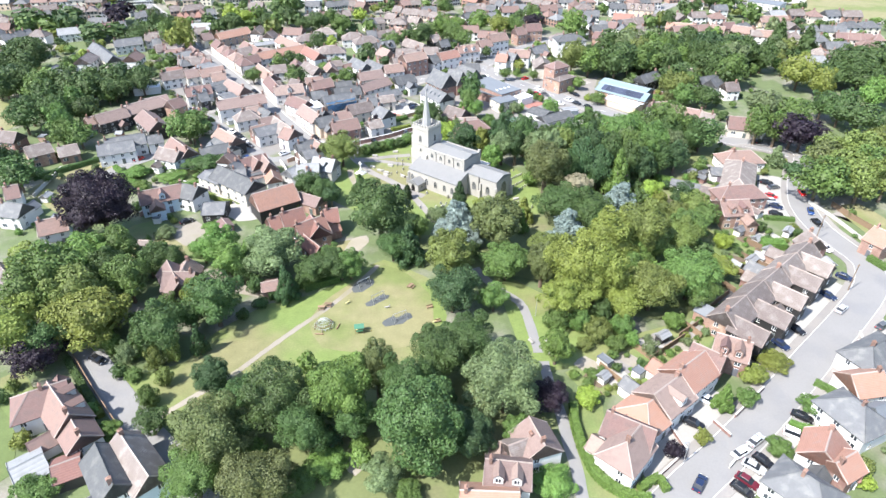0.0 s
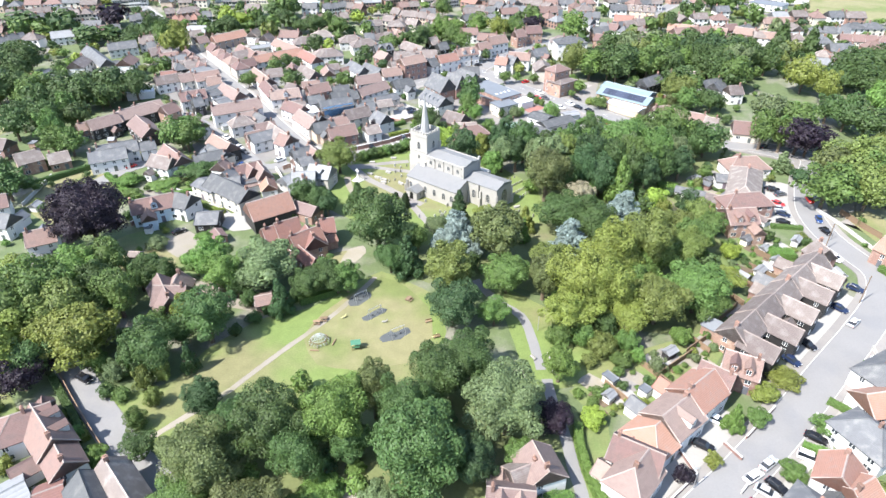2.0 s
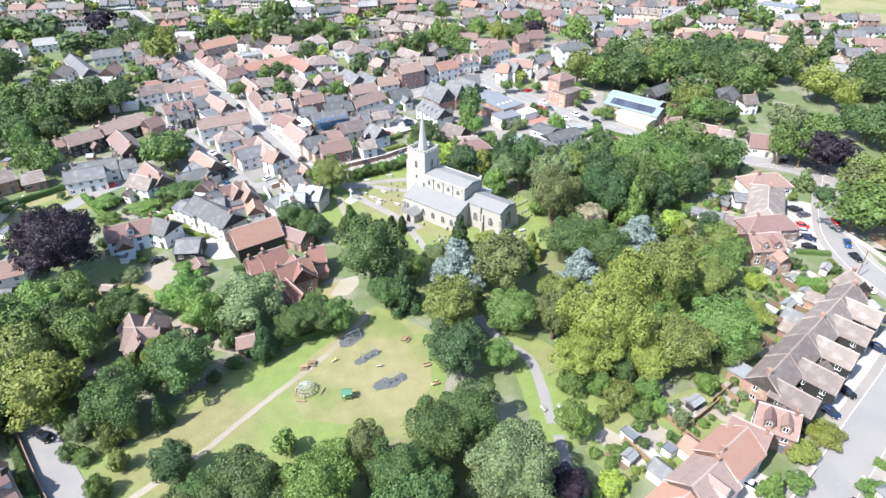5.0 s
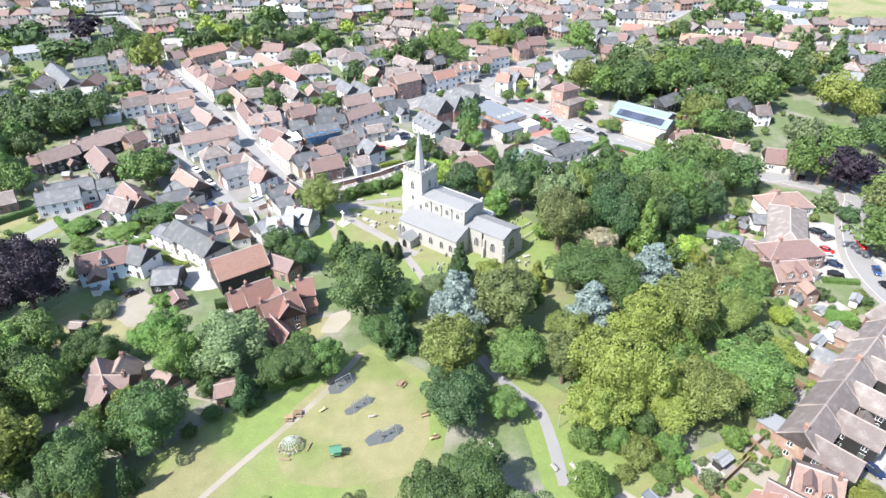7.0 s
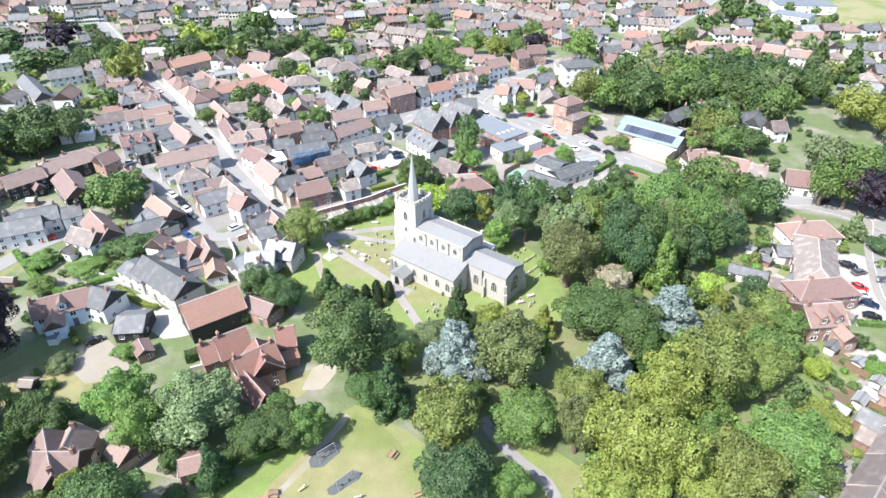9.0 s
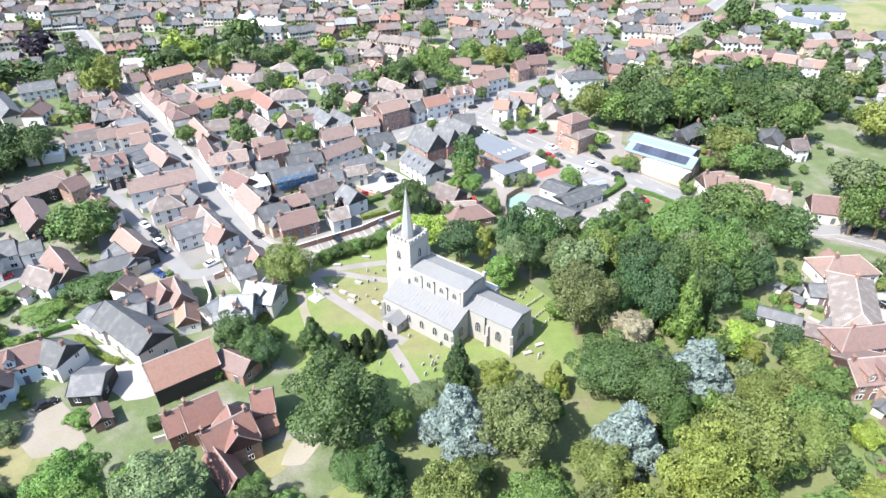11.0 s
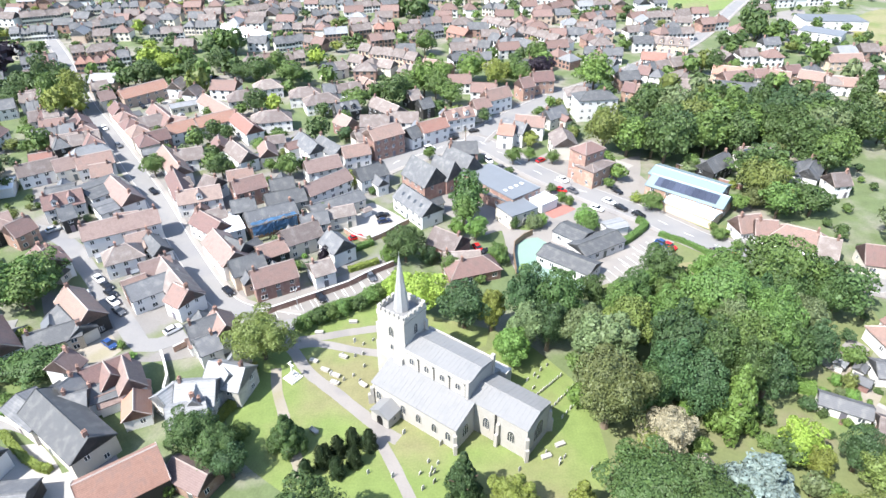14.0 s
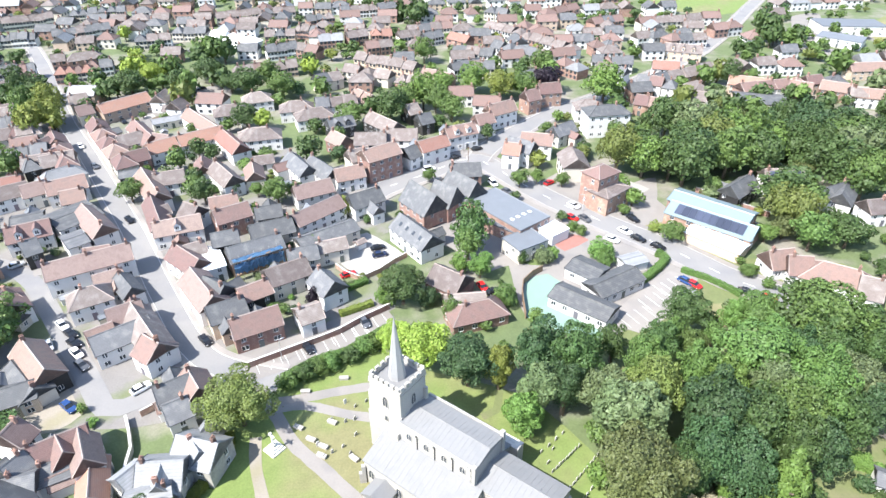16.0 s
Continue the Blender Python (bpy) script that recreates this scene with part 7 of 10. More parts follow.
tree(75.8, 193.0, 4.3, 12.7, "d", "broad", 2)
tree(58.3, 179.8, 5.4, 17.0, "l", "cone", 2)
tree(49.6, 180.8, 2.2, 10.0, "l", "cone", 1)
tree(-30.3, 333.7, 3.0, 6.4, "g", "broad", 0)
tree(-41.0, 307.6, 2.3, 5.3, "g", "broad", 1)
tree(-51.8, 294.3, 2.2, 5.1, "l", "broad", 1)
tree(-59.4, 296.4, 2.3, 5.2, "g", "broad", 1)
tree(-99.4, 354.6, 2.5, 3.5, "l", "low", 0)
tree(-73.9, 347.0, 2.8, 6.1, "g", "broad", 0)
tree(-86.8, 343.1, 2.3, 5.3, "g", "broad", 0)
tree(-128.4, 353.5, 2.3, 5.3, "y", "broad", 0)
tree(-165.3, 375.1, 3.9, 10.6, "d", "broad", 0)
tree(-163.7, 368.9, 4.8, 12.0, "d", "broad", 0)
tree(-159.8, 377.5, 4.5, 9.9, "d", "broad", 0)
tree(-170.5, 372.8, 4.0, 10.5, "d", "broad", 0)
tree(-113.6, 380.3, 2.7, 6.0, "d", "broad", 0)
tree(-97.8, 377.6, 4.9, 13.7, "g", "broad", 0)
tree(-98.3, 370.5, 4.6, 13.0, "o", "broad", 0)
tree(-105.3, 390.1, 6.0, 11.6, "d", "broad", 1)
tree(-126.2, 387.1, 6.1, 11.7, "d", "broad", 1)
tree(-134.6, 383.4, 4.9, 9.7, "d", "broad", 0)
tree(-146.6, 399.9, 4.5, 9.1, "d", "broad", 0)
tree(-39.5, 254.3, 1.5, 4.0, "y", "broad", 3)
tree(-28.8, 262.4, 2.2, 5.1, "g", "broad", 1)
tree(-26.2, 238.6, 2.0, 5.0, "p", "broad", 1)
tree(-21.0, 240.7, 2.0, 5.0, "d", "broad", 1)
tree(-108.7, 133.5, 5.9, 9.5, "y", "broad", 2)
tree(-96.0, 121.9, 8.2, 15.9, "g", "broad", 2)
tree(-92.2, 132.0, 7.0, 13.8, "l", "broad", 2)
tree(-86.5, 137.1, 5.6, 12.7, "g", "broad", 2)
tree(-84.8, 128.0, 5.0, 11.7, "d", "broad", 2)
tree(-77.1, 122.8, 5.5, 12.7, "g", "broad", 2)
tree(-76.5, 133.4, 2.8, 8.0, "d", "broad", 2)
tree(-74.1, 135.5, 3.6, 8.5, "d", "broad", 2)
tree(-96.3, 115.8, 6.7, 14.8, "g", "broad", 2)
tree(-86.3, 114.7, 6.8, 14.8, "o", "broad", 2)
tree(-78.0, 106.1, 7.4, 13.8, "y", "broad", 2)
tree(-85.0, 108.7, 5.6, 12.7, "y", "broad", 2)
tree(-94.1, 104.1, 7.7, 13.8, "y", "broad", 2)
tree(-87.6, 102.3, 5.2, 9.5, "d", "broad", 2)
tree(-87.6, 98.4, 5.5, 8.5, "p", "broad", 2)
tree(-75.0, 104.7, 3.0, 6.0, "l", "broad", 2)
tree(-61.9, 104.7, 5.8, 12.7, "d", "broad", 4)
tree(-65.1, 103.9, 3.4, 8.5, "d", "broad", 2)
tree(-64.7, 115.7, 3.2, 7.4, "g", "broad", 2)
tree(-53.8, 103.8, 2.1, 9.0, "t", "cone", 1)
tree(-52.4, 113.6, 6.2, 13.8, "d", "broad", 4)
tree(-57.6, 117.3, 3.5, 11.7, "y", "broad", 4)
tree(-58.3, 111.4, 2.9, 8.0, "d", "broad", 2)
tree(-59.0, 101.3, 2.0, 5.5, "o", "broad", 1)
tree(-62.2, 98.5, 2.1, 6.0, "o", "broad", 1)
tree(-58.2, 94.0, 1.9, 5.0, "o", "broad", 1)
tree(-69.3, 101.6, 2.6, 5.0, "w", "broad", 2)
tree(-67.5, 103.5, 2.5, 5.0, "g", "broad", 2)
tree(-69.0, 96.6, 1.8, 3.5, "d", "broad", 1)
tree(-65.7, 95.7, 1.8, 3.0, "g", "broad", 1)
tree(-59.2, 88.1, 2.2, 5.0, "g", "broad", 2)
tree(-59.6, 138.5, 5.6, 11.7, "l", "broad", 4)
tree(-53.8, 131.7, 5.4, 11.7, "l", "broad", 4)
tree(-64.6, 140.5, 3.6, 7.4, "g", "broad", 4)
tree(-50.7, 130.5, 3.4, 7.4, "d", "broad", 2)
tree(-47.0, 127.1, 2.3, 5.0, "d", "broad", 2)
tree(-44.4, 120.7, 1.9, 3.0, "d", "broad", 1)
tree(-47.4, 116.1, 1.8, 3.0, "d", "broad", 1)
tree(-46.5, 91.3, 3.6, 9.5, "t", "broad", 4)
tree(13.4, 260.8, 5.4, 14.8, "d", "broad", 1)
tree(12.2, 256.8, 3.9, 9.5, "g", "broad", 1)
tree(9.9, 250.9, 2.6, 6.0, "l", "broad", 1)
tree(14.8, 248.4, 3.3, 7.4, "l", "broad", 2)
tree(-4.7, 238.6, 5.3, 10.6, "d", "broad", 2)
tree(-8.9, 238.6, 2.5, 5.0, "l", "broad", 2)
tree(1.7, 237.6, 2.5, 5.0, "t", "broad", 2)
tree(32.1, 254.4, 2.7, 4.5, "w", "broad", 1)
tree(34.8, 255.8, 1.8, 4.0, "l", "broad", 3)
tree(47.6, 256.6, 3.4, 5.3, "l", "broad", 1)
tree(48.1, 252.6, 2.5, 5.0, "g", "broad", 1)
tree(69.9, 263.7, 3.6, 5.3, "g", "broad", 1)
tree(66.8, 269.2, 2.1, 3.0, "y", "broad", 3)
tree(26.5, 254.2, 1.5, 4.0, "d", "broad", 3)
tree(83.6, 246.5, 2.3, 3.5, "g", "broad", 1)
tree(86.7, 241.4, 1.6, 3.0, "g", "broad", 3)
tree(2.5, 301.8, 2.2, 5.1, "g", "broad", 1)
tree(31.5, 297.1, 2.9, 6.4, "g", "broad", 1)
tree(37.4, 299.4, 2.2, 5.1, "l", "broad", 1)
tree(45.2, 296.7, 2.2, 5.1, "g", "broad", 1)
tree(45.3, 267.7, 1.6, 3.0, "g", "broad", 3)
tree(43.3, 270.2, 1.7, 3.0, "g", "broad", 3)
tree(-261.9, 403.1, 12.5, 10.6, "d", "broad", 0)
tree(-236.2, 384.3, 9.0, 9.5, "g", "broad", 0)
tree(-224.7, 338.4, 9.0, 10.6, "d", "broad", 1)
tree(-207.6, 377.4, 6.9, 9.5, "d", "broad", 0)
tree(-175.8, 364.2, 5.7, 8.5, "d", "broad", 1)
tree(-99.0, 409.7, 6.7, 9.5, "d", "broad", 1)
tree(-208.7, 415.0, 10.2, 12.7, "p", "broad", 0)
tree(-203.3, 368.9, 9.3, 9.5, "d", "broad", 0)
tree(-191.1, 373.3, 8.4, 9.5, "d", "broad", 0)
tree(-177.1, 377.8, 7.6, 9.5, "d", "broad", 1)
tree(-240.6, 414.4, 9.7, 9.5, "d", "broad", 0)
tree(-160.3, 368.9, 5.1, 8.5, "d", "broad", 1)
tree(-109.9, 433.9, 7.3, 9.5, "d", "broad", 0)
tree(-84.3, 391.7, 5.4, 8.5, "d", "broad", 1)
tree(-145.2, 442.7, 3.8, 6.4, "Y", "broad", 0)
tree(-127.8, 415.6, 3.6, 6.4, "Y", "broad", 0)
tree(-54.0, 418.3, 3.4, 6.4, "Y", "broad", 0)
tree(28.4, 113.0, 3.3, 5.3, "g", "broad", 2)
tree(37.9, 109.2, 3.3, 5.3, "o", "broad", 2)
tree(34.3, 105.4, 2.0, 3.0, "o", "broad", 1)
tree(41.1, 104.8, 2.3, 4.0, "g", "broad", 2)
tree(48.8, 103.2, 2.0, 4.0, "w", "broad", 1)
tree(45.3, 106.3, 1.8, 4.0, "l", "broad", 1)
tree(56.5, 112.4, 2.4, 5.0, "l", "broad", 2)
tree(34.2, 112.0, 2.3, 6.0, "g", "broad", 2)
tree(43.5, 110.2, 2.6, 6.0, "g", "broad", 2)
tree(39.6, 114.6, 2.6, 7.0, "d", "broad", 2)
tree(-39.7, 178.0, 2.7, 6.0, "d", "broad", 2)
tree(-34.1, 171.8, 2.8, 8.0, "t", "broad", 2)
tree(-35.2, 180.3, 2.0, 4.0, "g", "broad", 1)
tree(-42.2, 181.0, 2.2, 6.0, "g", "broad", 2)
tree(-47.2, 168.0, 1.7, 3.0, "g", "broad", 1)
tree(-44.3, 168.6, 1.4, 3.0, "g", "broad", 1)
tree(6.2, 159.8, 2.9, 11.0, "d", "cone", 2)
tree(13.8, 160.8, 1.8, 6.0, "y", "broad", 1)
tree(68.7, 168.4, 2.4, 7.0, "y", "broad", 2)
tree(76.6, 169.5, 3.5, 9.5, "t", "broad", 2)
tree(88.0, 175.6, 1.8, 4.0, "l", "broad", 1)
tree(50.8, 153.5, 1.9, 8.0, "d", "column", 1)
tree(-5.6, 151.1, 2.8, 8.0, "g", "broad", 2)
tree(24.9, 155.9, 2.0, 9.0, "l", "cone", 1)
# ---- cars ----
car(-49.0, 226.4, -47.0, "black")
car(-25.5, 223.0, -55.5, "black")
car(-13.6, 231.3, -62.5, "grey")
car(-83.9, 232.9, -42.4, "white")
car(-80.5, 229.7, -38.4, "black")
car(-78.3, 226.5, -36.5, "black")
car(-76.2, 223.2, -42.0, "white")
car(-73.4, 219.4, -38.0, "grey")
car(-83.6, 225.9, -55.2, "silver")
car(-70.7, 207.6, -37.0, "blue")
car(-77.6, 210.0, 40.8, "grey")
car(-58.1, 212.1, 45.1, "white")
car(-107.9, 258.2, 38.7, "silver")
car(-12.2, 262.7, 20.4, "black")
car(-11.5, 259.4, 17.9, "dark blue")
car(-19.2, 250.5, 26.5, "red")
car(15.1, 243.8, -66.1, "red")
car(17.5, 241.9, 28.5, "black")
car(11.9, 319.7, 35.2, "black")
car(20.0, 326.5, 18.9, "black")
car(2.6, 310.7, 22.0, "white", van=True)
car(27.2, 293.7, -49.1, "grey")
car(23.2, 299.5, -64.8, "white", van=True)
car(46.5, 283.9, -51.4, "white")
car(44.4, 276.6, -44.3, "red")
car(48.1, 276.1, -56.9, "grey")
car(53.2, 264.4, -39.7, "white")
car(58.0, 268.6, -48.2, "white")
car(60.7, 264.4, -44.8, "black")
car(64.9, 260.2, -44.8, "black")
car(62.3, 275.2, -58.4, "black")
car(80.1, 239.2, -34.6, "black")
car(66.8, 244.2, -51.2, "blue")
car(68.3, 242.7, -51.3, "red")
car(84.3, 236.5, -28.4, "red")
car(41.7, 299.1, 35.3, "red")
car(-119.3, 358.7, -50.7, "black")
car(-87.0, 280.8, -48.8, "black")
car(-113.0, 317.9, -51.4, "grey")
car(-125.7, 335.2, -51.7, "white")
car(128.3, 408.8, 39.5, "black")
car(134.3, 414.6, 25.4, "grey")
car(-99.7, 397.4, 53.3, "black")
car(-105.5, 403.1, 34.5, "white")
car(180.1, 469.6, 58.8, "black")
car(147.3, 446.8, 63.5, "silver")
car(48.3, 69.0, 52.0, "dark blue")
car(62.0, 73.8, -55.7, "black")
car(59.6, 72.6, -40.7, "silver")
car(57.1, 69.5, -47.3, "maroon")
car(55.5, 67.7, -50.9, "black")
car(58.6, 75.9, 29.5, "white")
car(62.6, 78.7, 34.5, "silver")
car(51.9, 82.9, -34.5, "black")
car(56.7, 89.2, -37.6, "white")
car(79.8, 106.2, -59.1, "dark blue")
car(85.9, 111.4, -60.0, "black")
car(100.3, 124.6, -54.8, "dark blue")
car(100.8, 119.1, 38.5, "silver")
car(108.8, 132.7, -45.1, "dark blue")
car(99.1, 105.4, -48.4, "white")
car(93.9, 101.0, -55.5, "black")
car(70.8, 80.0, -32.3, "white", van=True)
car(74.4, 84.6, -39.1, "black")
car(111.1, 187.5, -49.1, "black")
car(112.7, 184.2, 15.0, "grey")
car(109.0, 177.8, -43.1, "red")
car(108.1, 174.7, -14.5, "silver")
car(107.6, 171.0, -36.6, "dark blue")
car(105.5, 166.4, -23.6, "black")
car(117.1, 167.8, -107.0, "blue")
car(115.6, 160.9, -79.7, "black")
car(110.8, 146.7, -59.8, "white")
car(123.8, 222.2, 34.8, "black")
car(107.2, 112.8, 32.5, "grey")
car(120.4, 180.1, -95.9, "red")
car(-111.5, 128.4, -28.1, "white")
car(-76.5, 101.3, -29.3, "black")
car(-111.1, 207.3, 43.5, "red")
car(111.9, 187.5, -14.7, "black")
car(-77.5, 162.3, 39.7, "black")



# ---- the church ----
CH = root("church", pose(-10.2, 188.9, 0, 0, 0, -38.5), "pale stone parish church with lead roofs and a spired tower", "church")


def gabled(bm, x0, x1, y0, y1, z0, ze, zr, mi=0):
    """A solid with a ridge along x."""
    ym = (y0 + y1) / 2
    a = [bm.verts.new((x0, *p)) for p in ((y0, z0), (y1, z0), (y1, ze), (ym, zr), (y0, ze))]
    b = [bm.verts.new((x1, *p)) for p in ((y0, z0), (y1, z0), (y1, ze), (ym, zr), (y0, ze))]
    bm.faces.new(a[::-1]).material_index = mi
    bm.faces.new(b).material_index = mi
    for i in range(5):
        bm.faces.new((a[i], a[(i + 1) % 5], b[(i + 1) % 5], b[i])).material_index = mi


def arch_outline(w, h, n=5):
    """Half-pointed arch: from the foot up one side, over and down."""
    pts = [(-w / 2, 0), (-w / 2, h * .62)]
    for i in range(1, n + 1):
        t = i / n
        pts.append((-w / 2 + w / 2 * t ** 1.5, h * .62 + h * .38 * math.sin(t * math.pi / 2)))
    return pts + [(-x, z) for x, z in pts[-2::-1]]


def church_window(w, h, lights, m, parent):
    out = arch_outline(w, h)
    inn = [(x * (1 - .16 / w * 1.4), .12 + z * (1 - .22 / h)) for x, z in out]
    bm = bmesh.new()
    A = [bm.verts.new((x, -.10, z)) for x, z in out]
    B = [bm.verts.new((x, -.10, z)) for x, z in inn]
    C = [bm.verts.new((x, -.01, z)) for x, z in inn]
    D = [bm.verts.new((x, .05, z)) for x, z in out]
    n = len(out)
    for i in range(n):
        k = (i + 1) % n
        bm.faces.new((A[i], A[k], B[k], B[i]))
        bm.faces.new((B[i], B[k], C[k], C[i]))
        bm.faces.new((D[i], D[k], A[k], A[i]))
    bmesh.ops.recalc_face_normals(bm, faces=bm.faces)
    win_ob = part("window", bm, M_STONE, parent, "pointed stone window with dark leaded glass")
    win_ob.matrix_local = m
    bm = bmesh.new()
    bm.faces.new([bm.verts.new((x, -.02, z)) for x, z in inn])
    part("pane", bm, M_GLASS, win_ob)
    for i in range(1, lights):
        x = -w / 2 + w * i / lights
        bm = bmesh.new()
        box(bm, x - .06, x + .06, -.09, -.03, .1, h * .78)
        part("mullion", bm, M_STONE, win_ob)
    return win_ob


def merlons(parent, x0, y0, x1, y1, z, inward, step=1.25, size=.78, height=.72, thick=.35):
    d = Vector((x1 - x0, y1 - y0))
    n = max(2, round(d.length / step))
    bm = bmesh.new()
    box(bm, -size / 2, size / 2, -thick / 2, thick / 2, 0, height, 0)
    box(bm, -size / 2 - .05, size / 2 + .05, -thick / 2 - .05, thick / 2 + .05, height, height + .10, 0)
    me = bpy.data.meshes.new("merlon")
    bm.to_mesh(me)
    bm.free()
    me.materials.append(M_STONE)
    ang = math.degrees(math.atan2(d.y, d.x))
    for i in range(n):
        t = (i + .5) / n
        put("merlon", me, parent, pose(x0 + d.x * t, y0 + d.y * t, z, 0, 0, ang))


# tower
TU0, TU1, TV0, TV1 = -3.65, 3.25, 6.6, 13.4
bm = bmesh.new()
box(bm, TU0, TU1, TV0, TV1, -.5, 17.4)
for z in (6.2, 11.9, 17.0):
    box(bm, TU0 - .14, TU1 + .14, TV0 - .14, TV1 + .14, z, z + .28)
tower = part("tower", bm, M_STONE, CH)
bm = bmesh.new()
for a in ((TU0 - .1, TU1 + .1, TV0 - .1, TV0 + .35), (TU0 - .1, TU1 + .1, TV1 - .35, TV1 + .1),
          (TU0 - .1, TU0 + .35, TV0 + .35, TV1 - .35), (TU1 - .35, TU1 + .1, TV0 + .35, TV1 - .35)):
    box(bm, *a, 17.4, 18.1)
parapet = part("tower_parapet", bm, M_STONE, CH)
for a in ((TU0, TV0 + .12, TU1, TV0 + .12), (TU0, TV1 - .12, TU1, TV1 - .12), (TU0 + .12, TV0, TU0 + .12, TV1), (TU1 - .12, TV0, TU1 - .12, TV1)):
    merlons(parapet, *a, 18.1, 0)
bm = bmesh.new()
box(bm, TU0 + .35, TU1 - .35, TV0 + .35, TV1 - .35, 17.4, 17.55)
part("tower_roof", bm, M_LEAD, CH)
cu, cv = (TU0 + TU1) / 2, (TV0 + TV1) / 2
bm = bmesh.new()
tube(bm, (cu, cv, 17.5), (cu, cv, 19.4), 1.6, 1.38, 8)
tube(bm, (cu, cv, 19.4), (cu, cv, 30.2), 1.38, .07, 8)
spire = part("spire", bm, M_SPIRE, CH, "slender octagonal lead-covered spire")
for i in range(8):
    a = (i + .0) * math.pi / 4
    bm = bmesh.new()
    tube(bm, (cu + math.cos(a) * 1.39, cv + math.sin(a) * 1.39, 19.4), (cu + math.cos(a) * .08, cv + math.sin(a) * .08, 30.1), .03, .015, 4)
    part("lead_roll", bm, M_SPIRE, spire)
bm = bmesh.new()
tube(bm, (cu, cv, 30.1), (cu, cv, 31.2), .05, .03, 5)
part("finial", bm, M_STEEL, spire)
for sx, sy in ((TU0, TV0), (TU0, TV1), (TU1, TV1)):
    bm = bmesh.new()
    ox, oy = (-.55 if sx == TU0 else .0), (-.0)
    x0, x1 = (sx - .9, sx + .05) if sx == TU0 else (sx - .05, sx + .9)
    y0, y1 = (sy, sy + .7) if sy == TV0 else (sy - .7, sy)
    box(bm, x0, x1, y0, y1, -.4, 9.5)
    box(bm, x0 + (.35 if sx == TU0 else 0), x1 - (0 if sx == TU0 else .35), y0, y1, 9.5, 14.5)
    part("buttress", bm, M_STONE, CH)
for m in (pose(cu, TV0 - .01, 12.7), pose(TU1 + .01, cv, 12.9, 0, 0, 90), pose(TU0 - .01, cv, 12.7, 0, 0, -90), pose(cu, TV1 + .01, 12.7, 0, 0, 180)):
    church_window(1.25, 2.6, 2, m, CH)
church_window(.8, 1.5, 1, pose(cu, TV0 - .01, 9.2), CH)
bm = bmesh.new()
box(bm, TU1 - 2.0, TU1 + .2, TV0 - 1.4, TV0 + .05, -.4, 9.3, 0, .12)
part("stair_turret", bm, WALL["stone"], CH, "small stone stair turret")

# nave with its clerestory
N0, N1, NE = 5.9, 14.4, 18.9
bm = bmesh.new()
gabled(bm, TU1, NE, N0, N1, -.4, 11.4, 12.3)
part("nave_wall", bm, M_STONE, CH)


def lead_roof(x0, x1, y0, y1, ze, zr, name, step=.85):
    """Low-pitched lead with raised rolls from ridge to eaves."""
    ym = (y0 + y1) / 2
    bm = bmesh.new()
    gabled(bm, x0 - .15, x1 + .15, y0 - .25, y1 + .25, ze + .02, ze + .06, zr + .12)
    ob = part(name, bm, M_LEAD, CH)
    n = int((x1 - x0) / step)
    for s, ye in ((-1, y0 - .2), (1, y1 + .2)):
        b = bmesh.new()
        tube(b, (0, ym, zr + .12), (0, ye, ze + .06), .04, .04, 5)
        me = bpy.data.meshes.new("lead_roll")
        b.to_mesh(me)
        b.free()
        me.materials.append(M_LEAD)
        for i in range(n):
            put("lead_roll", me, ob, pose(x0 + (i + .5) * (x1 - x0) / n, 0, 0))
    b = bmesh.new()
    tube(b, (x0 - .1, ym, zr + .14), (x1 + .1, ym, zr + .14), .10, .10, 6)
    part("ridge_roll", b, M_LEAD, ob)
    return ob


lead_roof(TU1, NE, N0, N1, 11.4, 12.35, "nave_roof")
for s, yy in ((-1, N0), (1, N1)):
    bm = bmesh.new()
    box(bm, TU1, NE + .2, yy - .2, yy + .2, 11.0, 11.75)
    part("nave_parapet", bm, M_STONE, CH)
for i in range(4):
    x = TU1 + 2.2 + i * 3.7
    for sgn, yy, rz in ((-1, N0, 0), (1, N1, 180)):
        church_window(1.2, 1.7, 2, pose(x, yy + sgn * .01, 8.8, 0, 0, rz), CH)
    bm = bmesh.new()
    tube(bm, (x + 1.8, N0 - .1, 7.5), (x + 1.8, N0 - .1, 11.2), .09, .09, 6)
    box(bm, x + 1.62, x + 1.98, N0 - .3, N0, 11.0, 11.35)
    part("downpipe", bm, M_TYRE, CH)
bm = bmesh.new()
box(bm, NE - .45, NE + .25, N0 - .3, N0 + .4, 7, 12.1)
part("nave_pier", bm, M_STONE, CH)
bm = bmesh.new()
box(bm, NE - .45, NE + .25, N1 - .4, N1 + .3, 7, 12.6)
part("nave_pier", bm, M_STONE, CH)

# south and north aisles under lean-to lead roofs
AE = 20.4


